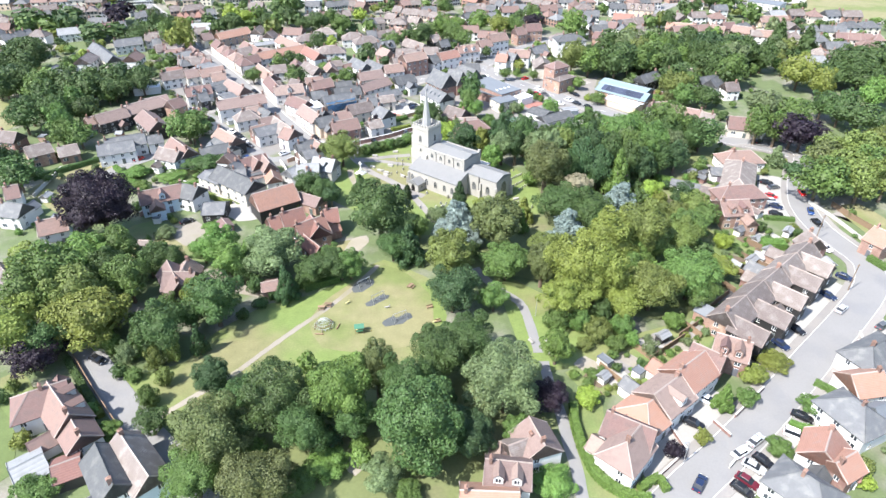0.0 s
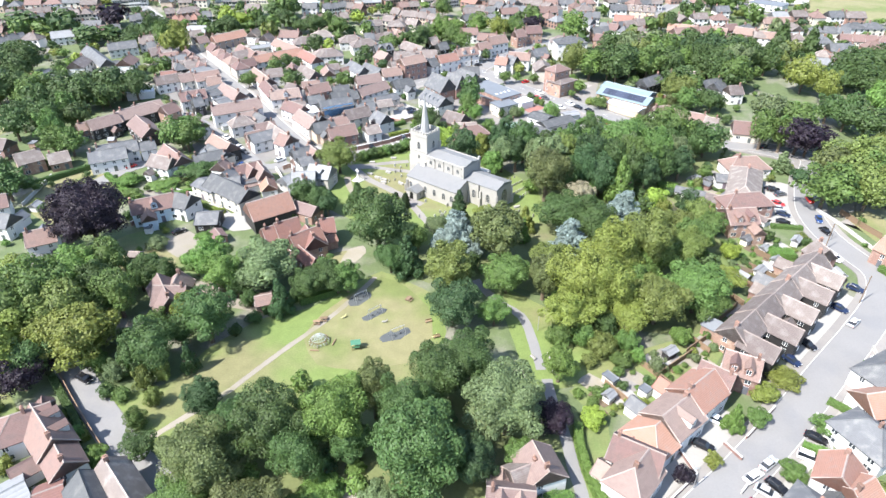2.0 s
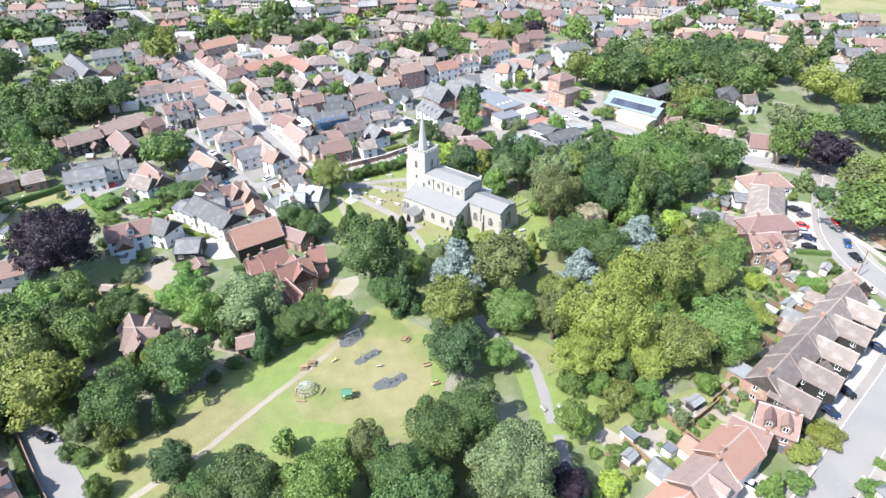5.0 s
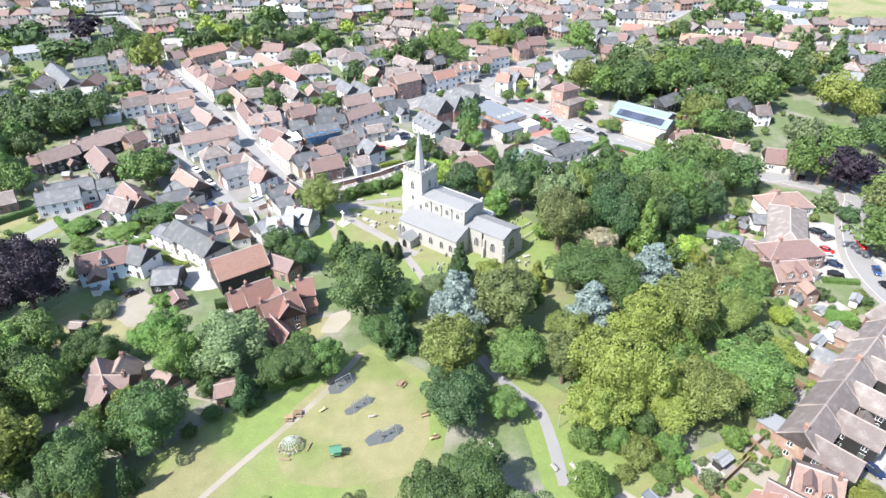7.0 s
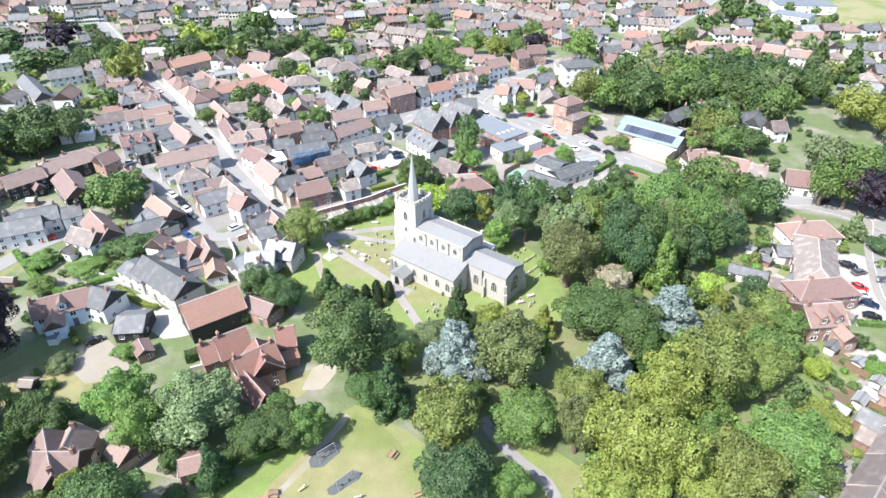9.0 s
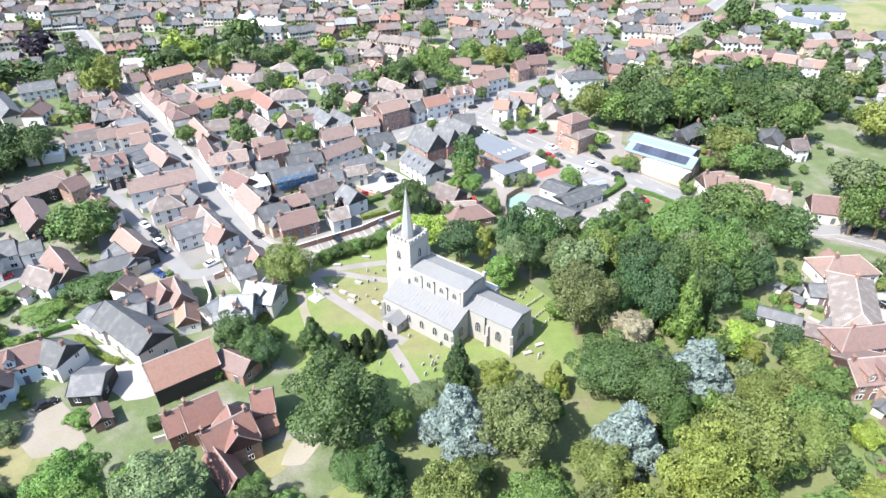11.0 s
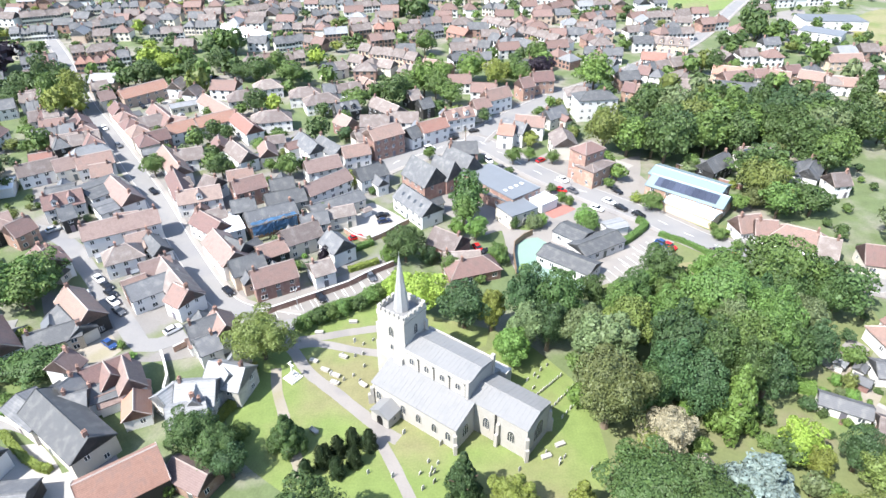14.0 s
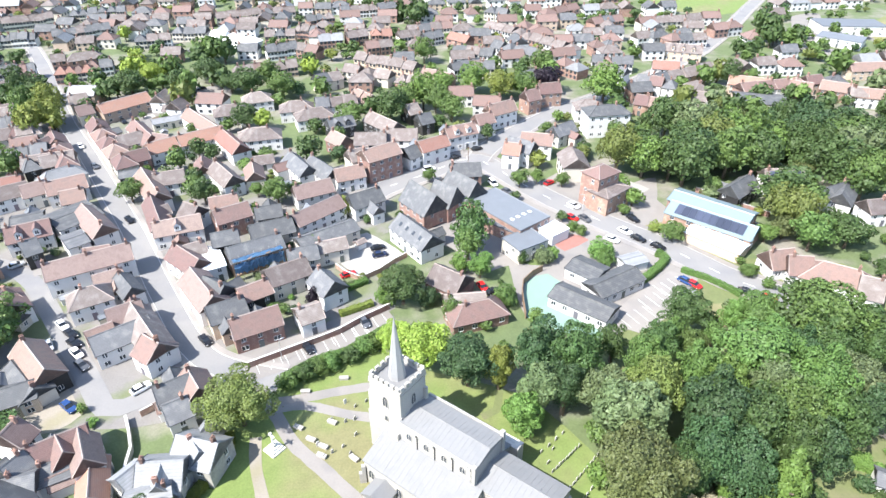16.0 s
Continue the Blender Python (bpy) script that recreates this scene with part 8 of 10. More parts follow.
def aisle(y_low, y_high, x0, x1, z_low, z_high):
    bm = bmesh.new()
    p = [(y_low, -.4), (y_high, -.4), (y_high, z_high), (y_low, z_low)]
    a = [bm.verts.new((x0, *q)) for q in p]
    b = [bm.verts.new((x1, *q)) for q in p]
    bm.faces.new(a)
    bm.faces.new(b[::-1])
    for i in range(4):
        bm.faces.new((a[i], b[i], b[(i + 1) % 4], a[(i + 1) % 4]))
    bmesh.ops.recalc_face_normals(bm, faces=bm.faces)
    part("aisle_wall", bm, M_STONE, CH)
    bm = bmesh.new()
    o = -.25 if y_low < y_high else .25
    p = [(y_low + o, z_low + .03), (y_high, z_high + .03), (y_high, z_high + .2), (y_low + o, z_low + .2)]
    a = [bm.verts.new((x0 - .15, *q)) for q in p]
    b = [bm.verts.new((x1 + .15, *q)) for q in p]
    bm.faces.new(a)
    bm.faces.new(b[::-1])
    for i in range(4):
        bm.faces.new((a[i], b[i], b[(i + 1) % 4], a[(i + 1) % 4]))
    bmesh.ops.recalc_face_normals(bm, faces=bm.faces)
    roof_ob = part("aisle_roof", bm, M_LEAD, CH)
    n = int((x1 - x0) / .95)
    b = bmesh.new()
    tube(b, (0, y_low + o, z_low + .21), (0, y_high, z_high + .20), .035, .035, 5)
    me = bpy.data.meshes.new("lead_roll")
    b.to_mesh(me)
    b.free()
    me.materials.append(M_LEAD)
    for i in range(n):
        put("lead_roll", me, roof_ob, pose(x0 + (i + .5) * (x1 - x0) / n, 0, 0))


aisle(0, N0, 0, AE, 5.5, 7.7)
aisle(N1 + 4.6, N1, 2.0, NE, 5.3, 7.3)
bm = bmesh.new()
box(bm, NE - 3.2, NE + 1.6, N1 + 2.6, N1 + 4.6, -.4, 6.3)
part("vestry", bm, WALL["stone"], CH)
for i, x in enumerate((7.8, 11.6, 15.4, 18.6)):
    church_window(1.35, 2.4, 2, pose(x, -.01, 1.7), CH)
church_window(1.35, 2.4, 2, pose(1.6, -.01, 1.7), CH)
church_window(1.9, 3.1, 3, pose(AE + .01, 3.0, 1.6, 0, 0, 90), CH)
church_window(1.3, 2.2, 2, pose(-.01, 3.2, 1.8, 0, 0, -90), CH)
for x, y, a in ((.2, -.1, 225), (AE - .2, -.1, 315)):
    bm = bmesh.new()
    box(bm, -.1, 1.1, -.33, .33, -.4, 2.6)
    box(bm, -.1, .6, -.33, .33, 2.6, 4.4)
    ob = part("buttress", bm, M_STONE, CH)
    ob.matrix_local = pose(x, y, 0, 0, 0, a)

# porch
bm = bmesh.new()
gabled(bm, -1.9, 1.9, -2.2, 2.2, -.4, 2.7, 4.1)
ob = part("porch", bm, M_STONE, CH)
ob.matrix_local = pose(4.9, -1.7, 0, 0, 0, 90)
bm = bmesh.new()
gabled(bm, -2.1, 2.1, -2.45, 2.45, 2.75, 2.78, 4.25)
ob = part("porch_roof", bm, M_LEAD, CH)
ob.matrix_local = pose(4.9, -1.75, 0, 0, 0, 90)
# flat black sheet in place of the shade inside the open porch arch
bm = bmesh.new()
bm.faces.new([bm.verts.new((x, 0, z)) for x, z in arch_outline(1.5, 2.5)])
bmesh.ops.solidify(bm, geom=bm.faces[:], thickness=.06)
ob = part("porch_door", bm, M_TYRE, CH, "flat black panel standing in for the shade inside the porch archway")
ob.matrix_local = pose(4.9, -3.63, .0)
church_window(.7, 1.1, 1, pose(7.12, -1.8, 1.1, 0, 0, 90), CH)

# chancel
C0, C1, CE = 6.1, 14.4, 31.7
bm = bmesh.new()
gabled(bm, NE, CE, C0, C1, -.4, 7.6, 8.8)
part("chancel_wall", bm, M_STONE, CH)
lead_roof(NE + .3, CE - .1, C0, C1, 7.6, 8.8, "chancel_roof", .9)
for x in (23.0, 28.4):
    church_window(1.6, 2.9, 3, pose(x, C0 - .01, 2.4), CH)
church_window(1.6, 2.9, 3, pose(26, C1 + .01, 2.4, 0, 0, 180), CH)
church_window(3.2, 4.6, 5, pose(CE + .01, (C0 + C1) / 2, 2.0, 0, 0, 90), CH)
for x, y, a in ((25.7, C0, 270), (CE - .1, C0 + .1, 315), (CE - .1, C1 - .1, 45)):
    bm = bmesh.new()
    box(bm, -.1, 1.0, -.33, .33, -.4, 3.2)
    box(bm, -.1, .55, -.33, .33, 3.2, 5.6)
    ob = part("buttress", bm, M_STONE, CH)
    ob.matrix_local = pose(x, y, 0, 0, 0, a)
bm = bmesh.new()
box(bm, CE, CE + .12, C0, C1, -.4, .9)
part("plinth", bm, M_STONE, CH)
bm = bmesh.new()
box(bm, 24.9, 25.2, C0 - .25, C0 - .05, 0, 7.5)
part("downpipe", bm, M_TYRE, CH)


# ---- churchyard ----
def church_at(u, v):
    p = CH.matrix_world @ Vector((u, v, 0))
    return p.x, p.y


for k in ((-12, 14, 46),):
    OCC.append((3, 187, 15))
    OCC.append((16, 180, 11))
    OCC.append((-6, 196, 9))


def headstone(x, y, ang, w=.7, h=1.0, tilt=0):
    bm = bmesh.new()
    pts = [(-w / 2, -.2), (w / 2, -.2), (w / 2, h * .8)] + [(w / 2 * math.cos(a), h * .8 + h * .2 * math.sin(a)) for a in (.6, 1.2, 1.94, 2.54)] + [(-w / 2, h * .8)]
    A = [bm.verts.new((px, -.06, pz)) for px, pz in pts]
    B = [bm.verts.new((px, .06, pz)) for px, pz in pts]
    bm.faces.new(A)
    bm.faces.new(B[::-1])
    for i in range(len(pts)):
        k = (i + 1) % len(pts)
        bm.faces.new((A[k], A[i], B[i], B[k]))
    ob = part("gravestone", bm, M_GRAVE)
    ob.matrix_world = pose(x, y, 0, tilt, 0, ang)
    tagged(ob, "weathered grey gravestone standing in churchyard grass", "gravestone", "gravestones")


def tomb(x, y, ang, L=2.0, W=.9, h=.55):
    t = root("chest_tomb", pose(x, y, 0, 0, 0, ang), "low pale stone chest tomb in churchyard grass", "tomb", "tombs")
    bm = bmesh.new()
    box(bm, -L / 2 + .1, L / 2 - .1, -W / 2 + .08, W / 2 - .08, -.1, h)
    part("chest", bm, M_STONE, t)
    bm = bmesh.new()
    box(bm, -L / 2, L / 2, -W / 2, W / 2, h, h + .12, 0, .03)
    part("slab", bm, M_STONE, t)


def bench(x, y, ang, material=M_WOOD, label="brown timber bench on the grass", table=False):
    b = root("picnic_table" if table else "bench", pose(x, y, 0.05, 0, 0, ang), label, "table" if table else "bench")
    if table:
        for yy, z, w in ((0, .74, .75), (-.75, .45, .28), (.75, .45, .28)):
            bm = bmesh.new()
            box(bm, -.9, .9, yy - w / 2, yy + w / 2, z - .05, z, 0, .01)
            part("tabletop" if yy == 0 else "seat", bm, material, b)
        for xx in (-.6, .6):
            bm = bmesh.new()
            box(bm, xx - .05, xx + .05, -.85, .85, .34, .42)
            box(bm, xx - .05, xx + .05, -.6, -.48, -.1, .7)
            box(bm, xx - .05, xx + .05, .48, .6, -.1, .7)
            part("leg", bm, material, b)
        return
    bm = bmesh.new()
    box(bm, -.85, .85, -.25, .22, .42, .47, 0, .01)
    part("seat", bm, material, b)
    bm = bmesh.new()
    box(bm, -.85, .85, .22, .28, .55, .9, 0, .01)
    part("backrest", bm, material, b)
    for xx in (-.7, .7):
        bm = bmesh.new()
        box(bm, xx - .05, xx + .05, -.22, .26, -.1, .42)
        part("leg", bm, material, b)


def street_lamp(x, y, ang, h=6.0):
    s = root("street_lamp", pose(x, y, 0, 0, 0, ang), "slim grey steel street lamp beside the way", "street lamp")
    bm = bmesh.new()
    tube(bm, (0, 0, -.2), (0, 0, h), .09, .05, 7)
    part("pole", bm, M_STEEL, s)
    bm = bmesh.new()
    tube(bm, (0, 0, h - .05), (.9, 0, h + .15), .04, .035, 5)
    part("arm", bm, M_STEEL, s)
    bm = bmesh.new()
    box(bm, .75, 1.35, -.14, .14, h + .08, h + .22, 0, .03)
    part("lamp_head", bm, M_STEEL, s)


def utility_pole(x, y, ang):
    s = root("utility_pole", pose(x, y, 0, 0, 0, ang), "tall brown wooden utility pole with a crossarm", "pole")
    bm = bmesh.new()
    tube(bm, (0, 0, -.3), (0, 0, 8.5), .15, .10, 8)
    part("pole", bm, M_WOOD, s)
    bm = bmesh.new()
    box(bm, -.7, .7, -.06, .06, 7.9, 8.03)
    part("crossarm", bm, M_WOOD, s)


def memorial_cross(x, y, ang):
    c = root("memorial_cross", pose(x, y, 0, 0, 0, ang), "white stone memorial cross on a stepped square base", "memorial")
    for i, (r, z0, z1) in enumerate(((1.5, -.2, .35), (1.15, .35, .7), (.8, .7, 1.05))):
        bm = bmesh.new()
        box(bm, -r, r, -r, r, z0, z1, 0, .03)
        part("step", bm, M_WHITESTONE, c)
    bm = bmesh.new()
    box(bm, -.38, .38, -.38, .38, 1.05, 1.75, 0, .06)
    part("pedestal", bm, M_WHITESTONE, c)
    bm = bmesh.new()
    tube(bm, (0, 0, 1.75), (0, 0, 4.7), .24, .17, 8)
    box(bm, -.8, .8, -.15, .15, 3.7, 4.05, 0, .03)
    part("cross", bm, M_WHITESTONE, c)


def bay_lines(x, y, ang):
    verts, faces = [], []
    for i in range(4):
        o = len(verts)
        verts += [(-4.5 + i * 2.6 + a, b, z) for z in (.118, .13) for a, b in ((-.05, -2.3), (.05, -2.3), (.05, 2.3), (-.05, 2.3))]
        faces += [tuple(k + o for k in q) for q in CUBE_F]
    ob = put("bay_marking", mesh_of("bay_marking", verts, faces, [M_LINE]))
    ob.matrix_world = pose(x, y, 0, 0, 0, ang)
    tagged(ob, "white painted parking bay lines", "road marking", kind="structure")


def path(pts, width, material, label, z=0.06):
    line = smooth_line(pts, 2.0)
    rnd = random.Random(int(abs(pts[0][0]) * 10))
    v, f = strip_mesh(line, width / 2, -width / 2, -.3, z)
    v = [(a + rnd.uniform(-.1, .1), b + rnd.uniform(-.1, .1), c) for a, b, c in v]
    LINES.append((line, width / 2))
    tagged(put("path", mesh_of("path", v, f, [material])), label, "path", kind="structure")


path([(-4.9, 179.1), (-8.4, 181.7), (-16.9, 190.2), (-24.7, 197.6), (-28.2, 203.1), (-31.2, 207.6), (-33.6, 212.3)], 2.6, M_PAVE, "pale paved churchyard path", 0.05)
path([(-10.0, 203.0), (-16.0, 204.4), (-23.6, 206.6), (-29.9, 205.8)], 2.2, M_PAVE, "pale paved churchyard path", 0.055)
path([(-11.0, 211.4), (-19.0, 209.9), (-26.4, 208.3), (-31.2, 207.6)], 2.4, M_PAVE, "pale paved churchyard path", 0.058)
path([(-31.8, 199.1), (-30.5, 192.9), (-27.7, 185.7), (-24.8, 178.0), (-21.6, 171.0)], 2.2, M_GRAVEL, "pale worn gravel path across grass", 0.062)
path([(-9.7, 181.4), (-7.3, 176.8), (-4.2, 170.1), (-0.9, 162.5)], 2.2, M_PAVE, "pale paved churchyard path", 0.066)
path([(-16.5, 139.2), (-23.5, 126.5), (-28.1, 119.8), (-34.9, 111.0), (-40.8, 102.7), (-43.7, 98.5)], 1.4, M_GRAVEL, "pale worn gravel path across grass", 0.07)
path([(-43.7, 98.5), (-47.2, 94.6), (-52.5, 89.2), (-58.9, 82.2)], 1.4, M_GRAVEL, "pale worn gravel path across grass", 0.066)
path([(10.3, 137.8), (13.6, 131.6), (17.4, 126.6), (21.0, 122.7), (22.3, 117.5), (23.0, 110.2), (23.5, 104.1)], 2.3, M_ROAD, "grey asphalt footpath between lawns", 0.07)
path([(24.3, 101.2), (24.6, 94.2), (25.9, 84.8), (26.1, 79.1), (26.6, 72.6), (26.6, 64.4)], 2.3, M_ROAD, "grey asphalt footpath between lawns", 0.075)
path([(16.0, 211.3), (14.4, 204.1), (11.5, 202.5)], 1.6, M_EARTH, "trodden bare earth path", 0.06)
patch("play_surface", [(-22.5, 128.3), (-22.0, 129.8), (-19.2, 132.6), (-17.5, 132.7), (-16.8, 131.5), (-16.9, 130.2), (-19.6, 127.0), (-21.8, 126.7)], M_MAT, 0.075, "dark grey rubber safety surface under play equipment", soft=.08)
patch("play_surface", [(-18.3, 122.2), (-14.2, 126.1), (-12.4, 125.6), (-12.6, 124.4), (-16.7, 121.0), (-17.8, 121.1)], M_MAT, 0.075, "dark grey rubber safety surface under play equipment", soft=.08)
patch("play_surface", [(-13.4, 114.6), (-12.9, 115.5), (-10.8, 117.3), (-10.0, 116.6), (-8.7, 117.4), (-7.5, 118.5), (-6.6, 118.4), (-5.9, 116.7), (-7.5, 115.3), (-8.3, 114.2), (-9.1, 114.1), (-12.4, 113.2)], M_MAT, 0.075, "dark grey rubber safety surface under play equipment", soft=.08)
tree(-18.6, 173.9, 1.5, 5.2, "n", "column", 1, where="beside the church path")
tree(-15.9, 176.1, 1.5, 5.2, "n", "column", 1, where="beside the church path")
tree(-13.3, 177.8, 1.5, 5.2, "n", "column", 1, where="beside the church path")
tree(-10.2, 177.4, 1.5, 5.2, "n", "column", 1, where="beside the church path")
tree(-12.7, 173.7, 1.5, 5.2, "n", "column", 1, where="beside the church path")
tree(-21.0, 171.2, 1.5, 5, "n", "column", 1, where="beside the church path")
tree(-17.9, 174.5, 1.5, 5, "n", "column", 1, where="beside the church path")
tree(-15.6, 171.6, 1.5, 5, "n", "column", 1, where="beside the church path")
memorial_cross(-27.7, 196.1, -40)
tomb(-24.0, 200.9, -25)
tomb(-21.2, 198.0, -25)
tomb(-18.7, 196.3, -25)
tomb(-18.7, 194.2, -25)
tomb(-17.7, 202.0, -25)
tomb(-12.7, 193.4, -40)
tomb(-21.2, 181.6, -40)
tomb(-6.7, 186.4, -40)
tomb(-24.1, 210.2, 0)
tomb(-16.6, 213.7, 0)
tomb(25.3, 176.8, 20)
tomb(22.3, 174.2, 20)
headstone(-18.0, 202.7, 49, 0.75, 0.86, 7)
headstone(-13.4, 194.5, 57, 0.76, 0.83, -7)
headstone(-15.0, 196.2, 57, 0.66, 0.91, 4)
headstone(-13.4, 202.7, 57, 0.74, 1.05, -1)
headstone(-11.5, 207.3, 46, 0.66, 0.87, 7)
headstone(-13.6, 206.0, 58, 0.70, 0.81, 5)
headstone(-15.6, 206.9, 44, 0.64, 1.23, -7)
headstone(-19.7, 196.7, 51, 0.80, 1.17, -3)
headstone(-21.7, 181.9, 57, 0.75, 1.21, -1)
headstone(24.5, 172.6, 55, 0.70, 1.16, 0)
headstone(24.8, 173.5, 46, 0.82, 0.84, -5)
headstone(22.4, 175.0, 57, 0.65, 1.23, -1)
headstone(19.5, 175.8, 51, 0.71, 1.18, 2)
headstone(0.7, 173.8, 53, 0.73, 0.98, -4)
headstone(1.7, 171.5, 52, 0.77, 1.22, 6)
headstone(-3.9, 180.6, 50, 0.85, 1.10, -5)
headstone(29.9, 171.1, 52, 0.84, 1.21, 2)
headstone(22.5, 191.3, 45, 0.78, 0.90, 6)
headstone(23.9, 194.3, 50, 0.67, 0.83, 6)
headstone(1.3, 172.1, 57, 0.62, 1.16, -1)
headstone(2.4, 173.4, 46, 0.61, 0.99, -1)
headstone(-10.1, 171.8, 45, 0.61, 1.08, -7)
headstone(-12.5, 174.6, 54, 0.78, 0.95, 7)
headstone(-5.7, 170.9, 50, 0.73, 1.25, -3)
headstone(17.1, 171.5, 42, 0.62, 1.07, -7)
headstone(25.7, 174.0, 48, 0.84, 0.93, -3)
headstone(3.1, 177.7, 46, 0.77, 1.24, -2)
headstone(-0.9, 171.4, 52, 0.69, 0.86, 6)
headstone(1.0, 171.0, 54, 0.69, 1.19, -1)
headstone(1.7, 169.5, 45, 0.76, 1.22, 1)
headstone(-0.3, 168.2, 50, 0.71, 1.12, -4)
headstone(16.8, 169.0, 51, 0.71, 0.92, -3)
headstone(-18.3, 194.1, 52, 0.60, 0.99, 2)
headstone(-16.9, 195.0, 52, 0.61, 1.08, 3)
headstone(-15.1, 202.1, 46, 0.62, 1.08, 0)
headstone(-12.9, 198.9, 53, 0.77, 0.96, 4)
for i in range(9):
    headstone(23.1 + 5.7 * i / 8, 189.4 + 5.2 * i / 8, 50 + (i * 37) % 9 - 4, .7, .85 + .1 * (i % 3), (i * 5) % 7 - 3)
for i in range(9):
    headstone(25.4 + 6.4 * i / 8, 185.9 + 6.6 * i / 8, 50 + (i * 37) % 9 - 4, .7, .85 + .1 * (i % 3), (i * 5) % 7 - 3)
for i in range(6):
    headstone(27.1 + 5.0 * i / 5, 183.4 + 5.4 * i / 5, 50 + (i * 37) % 9 - 4, .7, .85 + .1 * (i % 3), (i * 5) % 7 - 3)
for i in range(4):
    headstone(21.7 + 4.8 * i / 3, 193.6 + 4.2 * i / 3, 50 + (i * 37) % 9 - 4, .7, .85 + .1 * (i % 3), (i * 5) % 7 - 3)
bench(-29.0, 120.1, 0, M_WOOD, "dark brown timber picnic table on dry grass", True)
bench(-27.5, 121.3, 0, M_WOOD, "dark brown timber picnic table on dry grass", True)
bench(-7.0, 129.1, 60, M_WOOD, "dark brown timber picnic table on dry grass", True)
bench(25.6, 107.8, -60, M_CONCRETE, "pale weathered bench on the grass")
bench(25.7, 104.9, -60, M_CONCRETE, "pale weathered bench on the grass")
bench(22.0, 107.6, -60, M_CONCRETE, "pale weathered bench on the grass")
bench(26.0, 102.6, -60, M_CONCRETE, "pale weathered bench on the grass")
bench(11.0, 112.9, -60, M_CONCRETE, "pale weathered bench on the grass")
bench(-1.8, 120.4, 20, M_WOOD, "brown timber bench on the grass")
bench(0.2, 114.8, 20, M_WOOD, "brown timber bench on the grass")
street_lamp(24.4, 117.2, 20)
street_lamp(-30.5, 219.5, 40)
street_lamp(46.9, 73.8, 200)
street_lamp(114.8, 156.7, 200)
street_lamp(48.4, 280.9, 200)
street_lamp(15.1, 325.8, 200)
utility_pole(107.0, 127.4, 30)
utility_pole(110.9, 152.0, 30)
utility_pole(15.8, 311.1, 0)
hedge([(-28.7, 212.4), (-22.9, 217.2), (-15.9, 220.4), (-7.6, 227.8)], 2.6, 2.2, "g")
hedge([(-36.7, 199.3), (-35.8, 195.4), (-37.5, 190.5), (-39.6, 186.2), (-41.2, 182.3)], 1.6, 1.7, "y")
hedge([(-80.7, 182.8), (-72.2, 176.1), (-67.3, 174.1)], 1.2, 1.3, "y")
hedge([(-116.5, 200.1), (-101.5, 185.1), (-94.5, 181.3), (-86.4, 185.9), (-81.5, 188.3)], 1.5, 1.5, "l")
hedge([(-108.6, 194.3), (-102.2, 196.9), (-95.6, 199.5)], 1.3, 1.5, "d")
hedge([(28.5, 87.8), (28.0, 81.9), (28.7, 75.1), (30.3, 70.1), (34.6, 66.4), (38.4, 65.5)], 1.5, 1.8, "l")
hedge([(37.0, 67.8), (41.2, 70.1), (42.0, 67.5)], 1.3, 1.4, "l")
hedge([(92.7, 147.5), (98.8, 146.6)], 3.4, 2.9, "l", "tall square-clipped bright green hedge block")
hedge([(70.8, 82.6), (74.9, 80.5)], 1.4, 1.5, "l")
hedge([(81.7, 94.2), (84.8, 90.9)], 1.2, 1.3, "g")
hedge([(95.0, 105.2), (98.2, 101.9)], 1.2, 1.3, "g")
hedge([(120.3, 141.7), (122.2, 136.2)], 1.5, 1.6, "g")
hedge([(100.7, 164.1), (109.6, 162.7)], 1.2, 1.2, "g")
hedge([(55.7, 244.9), (58.6, 247.2), (65.0, 254.1), (63.2, 256.9)], 1.8, 1.6, "g")
hedge([(67.5, 249.3), (73.6, 244.2), (78.3, 238.2)], 1.2, 1.3, "g")
hedge([(-19.6, 234.4), (-12.1, 238.3)], 1.4, 1.4, "y")
hedge([(74.6, 191.9), (80.4, 189.1)], 1.6, 1.6, "l")
hedge([(74.9, 190.1), (81.3, 186.8)], 1.6, 1.6, "l")
hedge([(92.7, 241.0), (97.0, 236.3)], 1.2, 1.4, "g")
hedge([(-83.4, 101.3), (-75.4, 92.6), (-69.4, 86.3)], 1.3, 1.6, "d")
hedge([(-75.4, 92.6), (-68.1, 84.8)], 1.2, 1.4, "y")
hedge([(-141.0, 191.0), (-131.6, 199.8), (-124.7, 206.9)], 1.2, 1.8, "d")
hedge([(-54.2, 155.5), (-46.3, 159.0)], 2, 2.2, "d")
wall_line([(-37.4, 217.7), (-28.6, 222.6), (-19.2, 227.9), (-14.4, 232.1), (-7.9, 236.7)], 1.7, .35, WALL["brick"], "red brick boundary wall with coping", "garden_wall", "wall")
wall_line([(-55.5, 205.0), (-49.5, 210.4)], 1.6, .35, WALL["brick"], "red brick boundary wall with coping", "garden_wall", "wall")
wall_line([(-57.9, 204.1), (-54.0, 196.6), (-53.1, 190.5)], 1.5, .4, WALL["stone"], "grey stone boundary wall", "garden_wall", "wall")
wall_line([(-22.8, 254.2), (-15.6, 248.2), (-7.2, 256.2), (-4.2, 258.8)], 1.5, .3, WALL["brick"], "red brick boundary wall with coping", "garden_wall", "wall")
wall_line([(-83.1, 103.1), (-73.5, 92.6), (-62.5, 81.2)], 1.3, .1, M_WOOD, "brown timber panel fence", "fence", "fence")
wall_line([(125.9, 172.2), (127.4, 165.1), (130.0, 157.3)], 1.8, .12, M_WOOD, "brown timber panel fence", "fence", "fence")
wall_line([(24.2, 231.6), (25.4, 244.9), (31.4, 250.8)], 1.8, .12, M_WOOD, "brown timber panel fence", "fence", "fence")
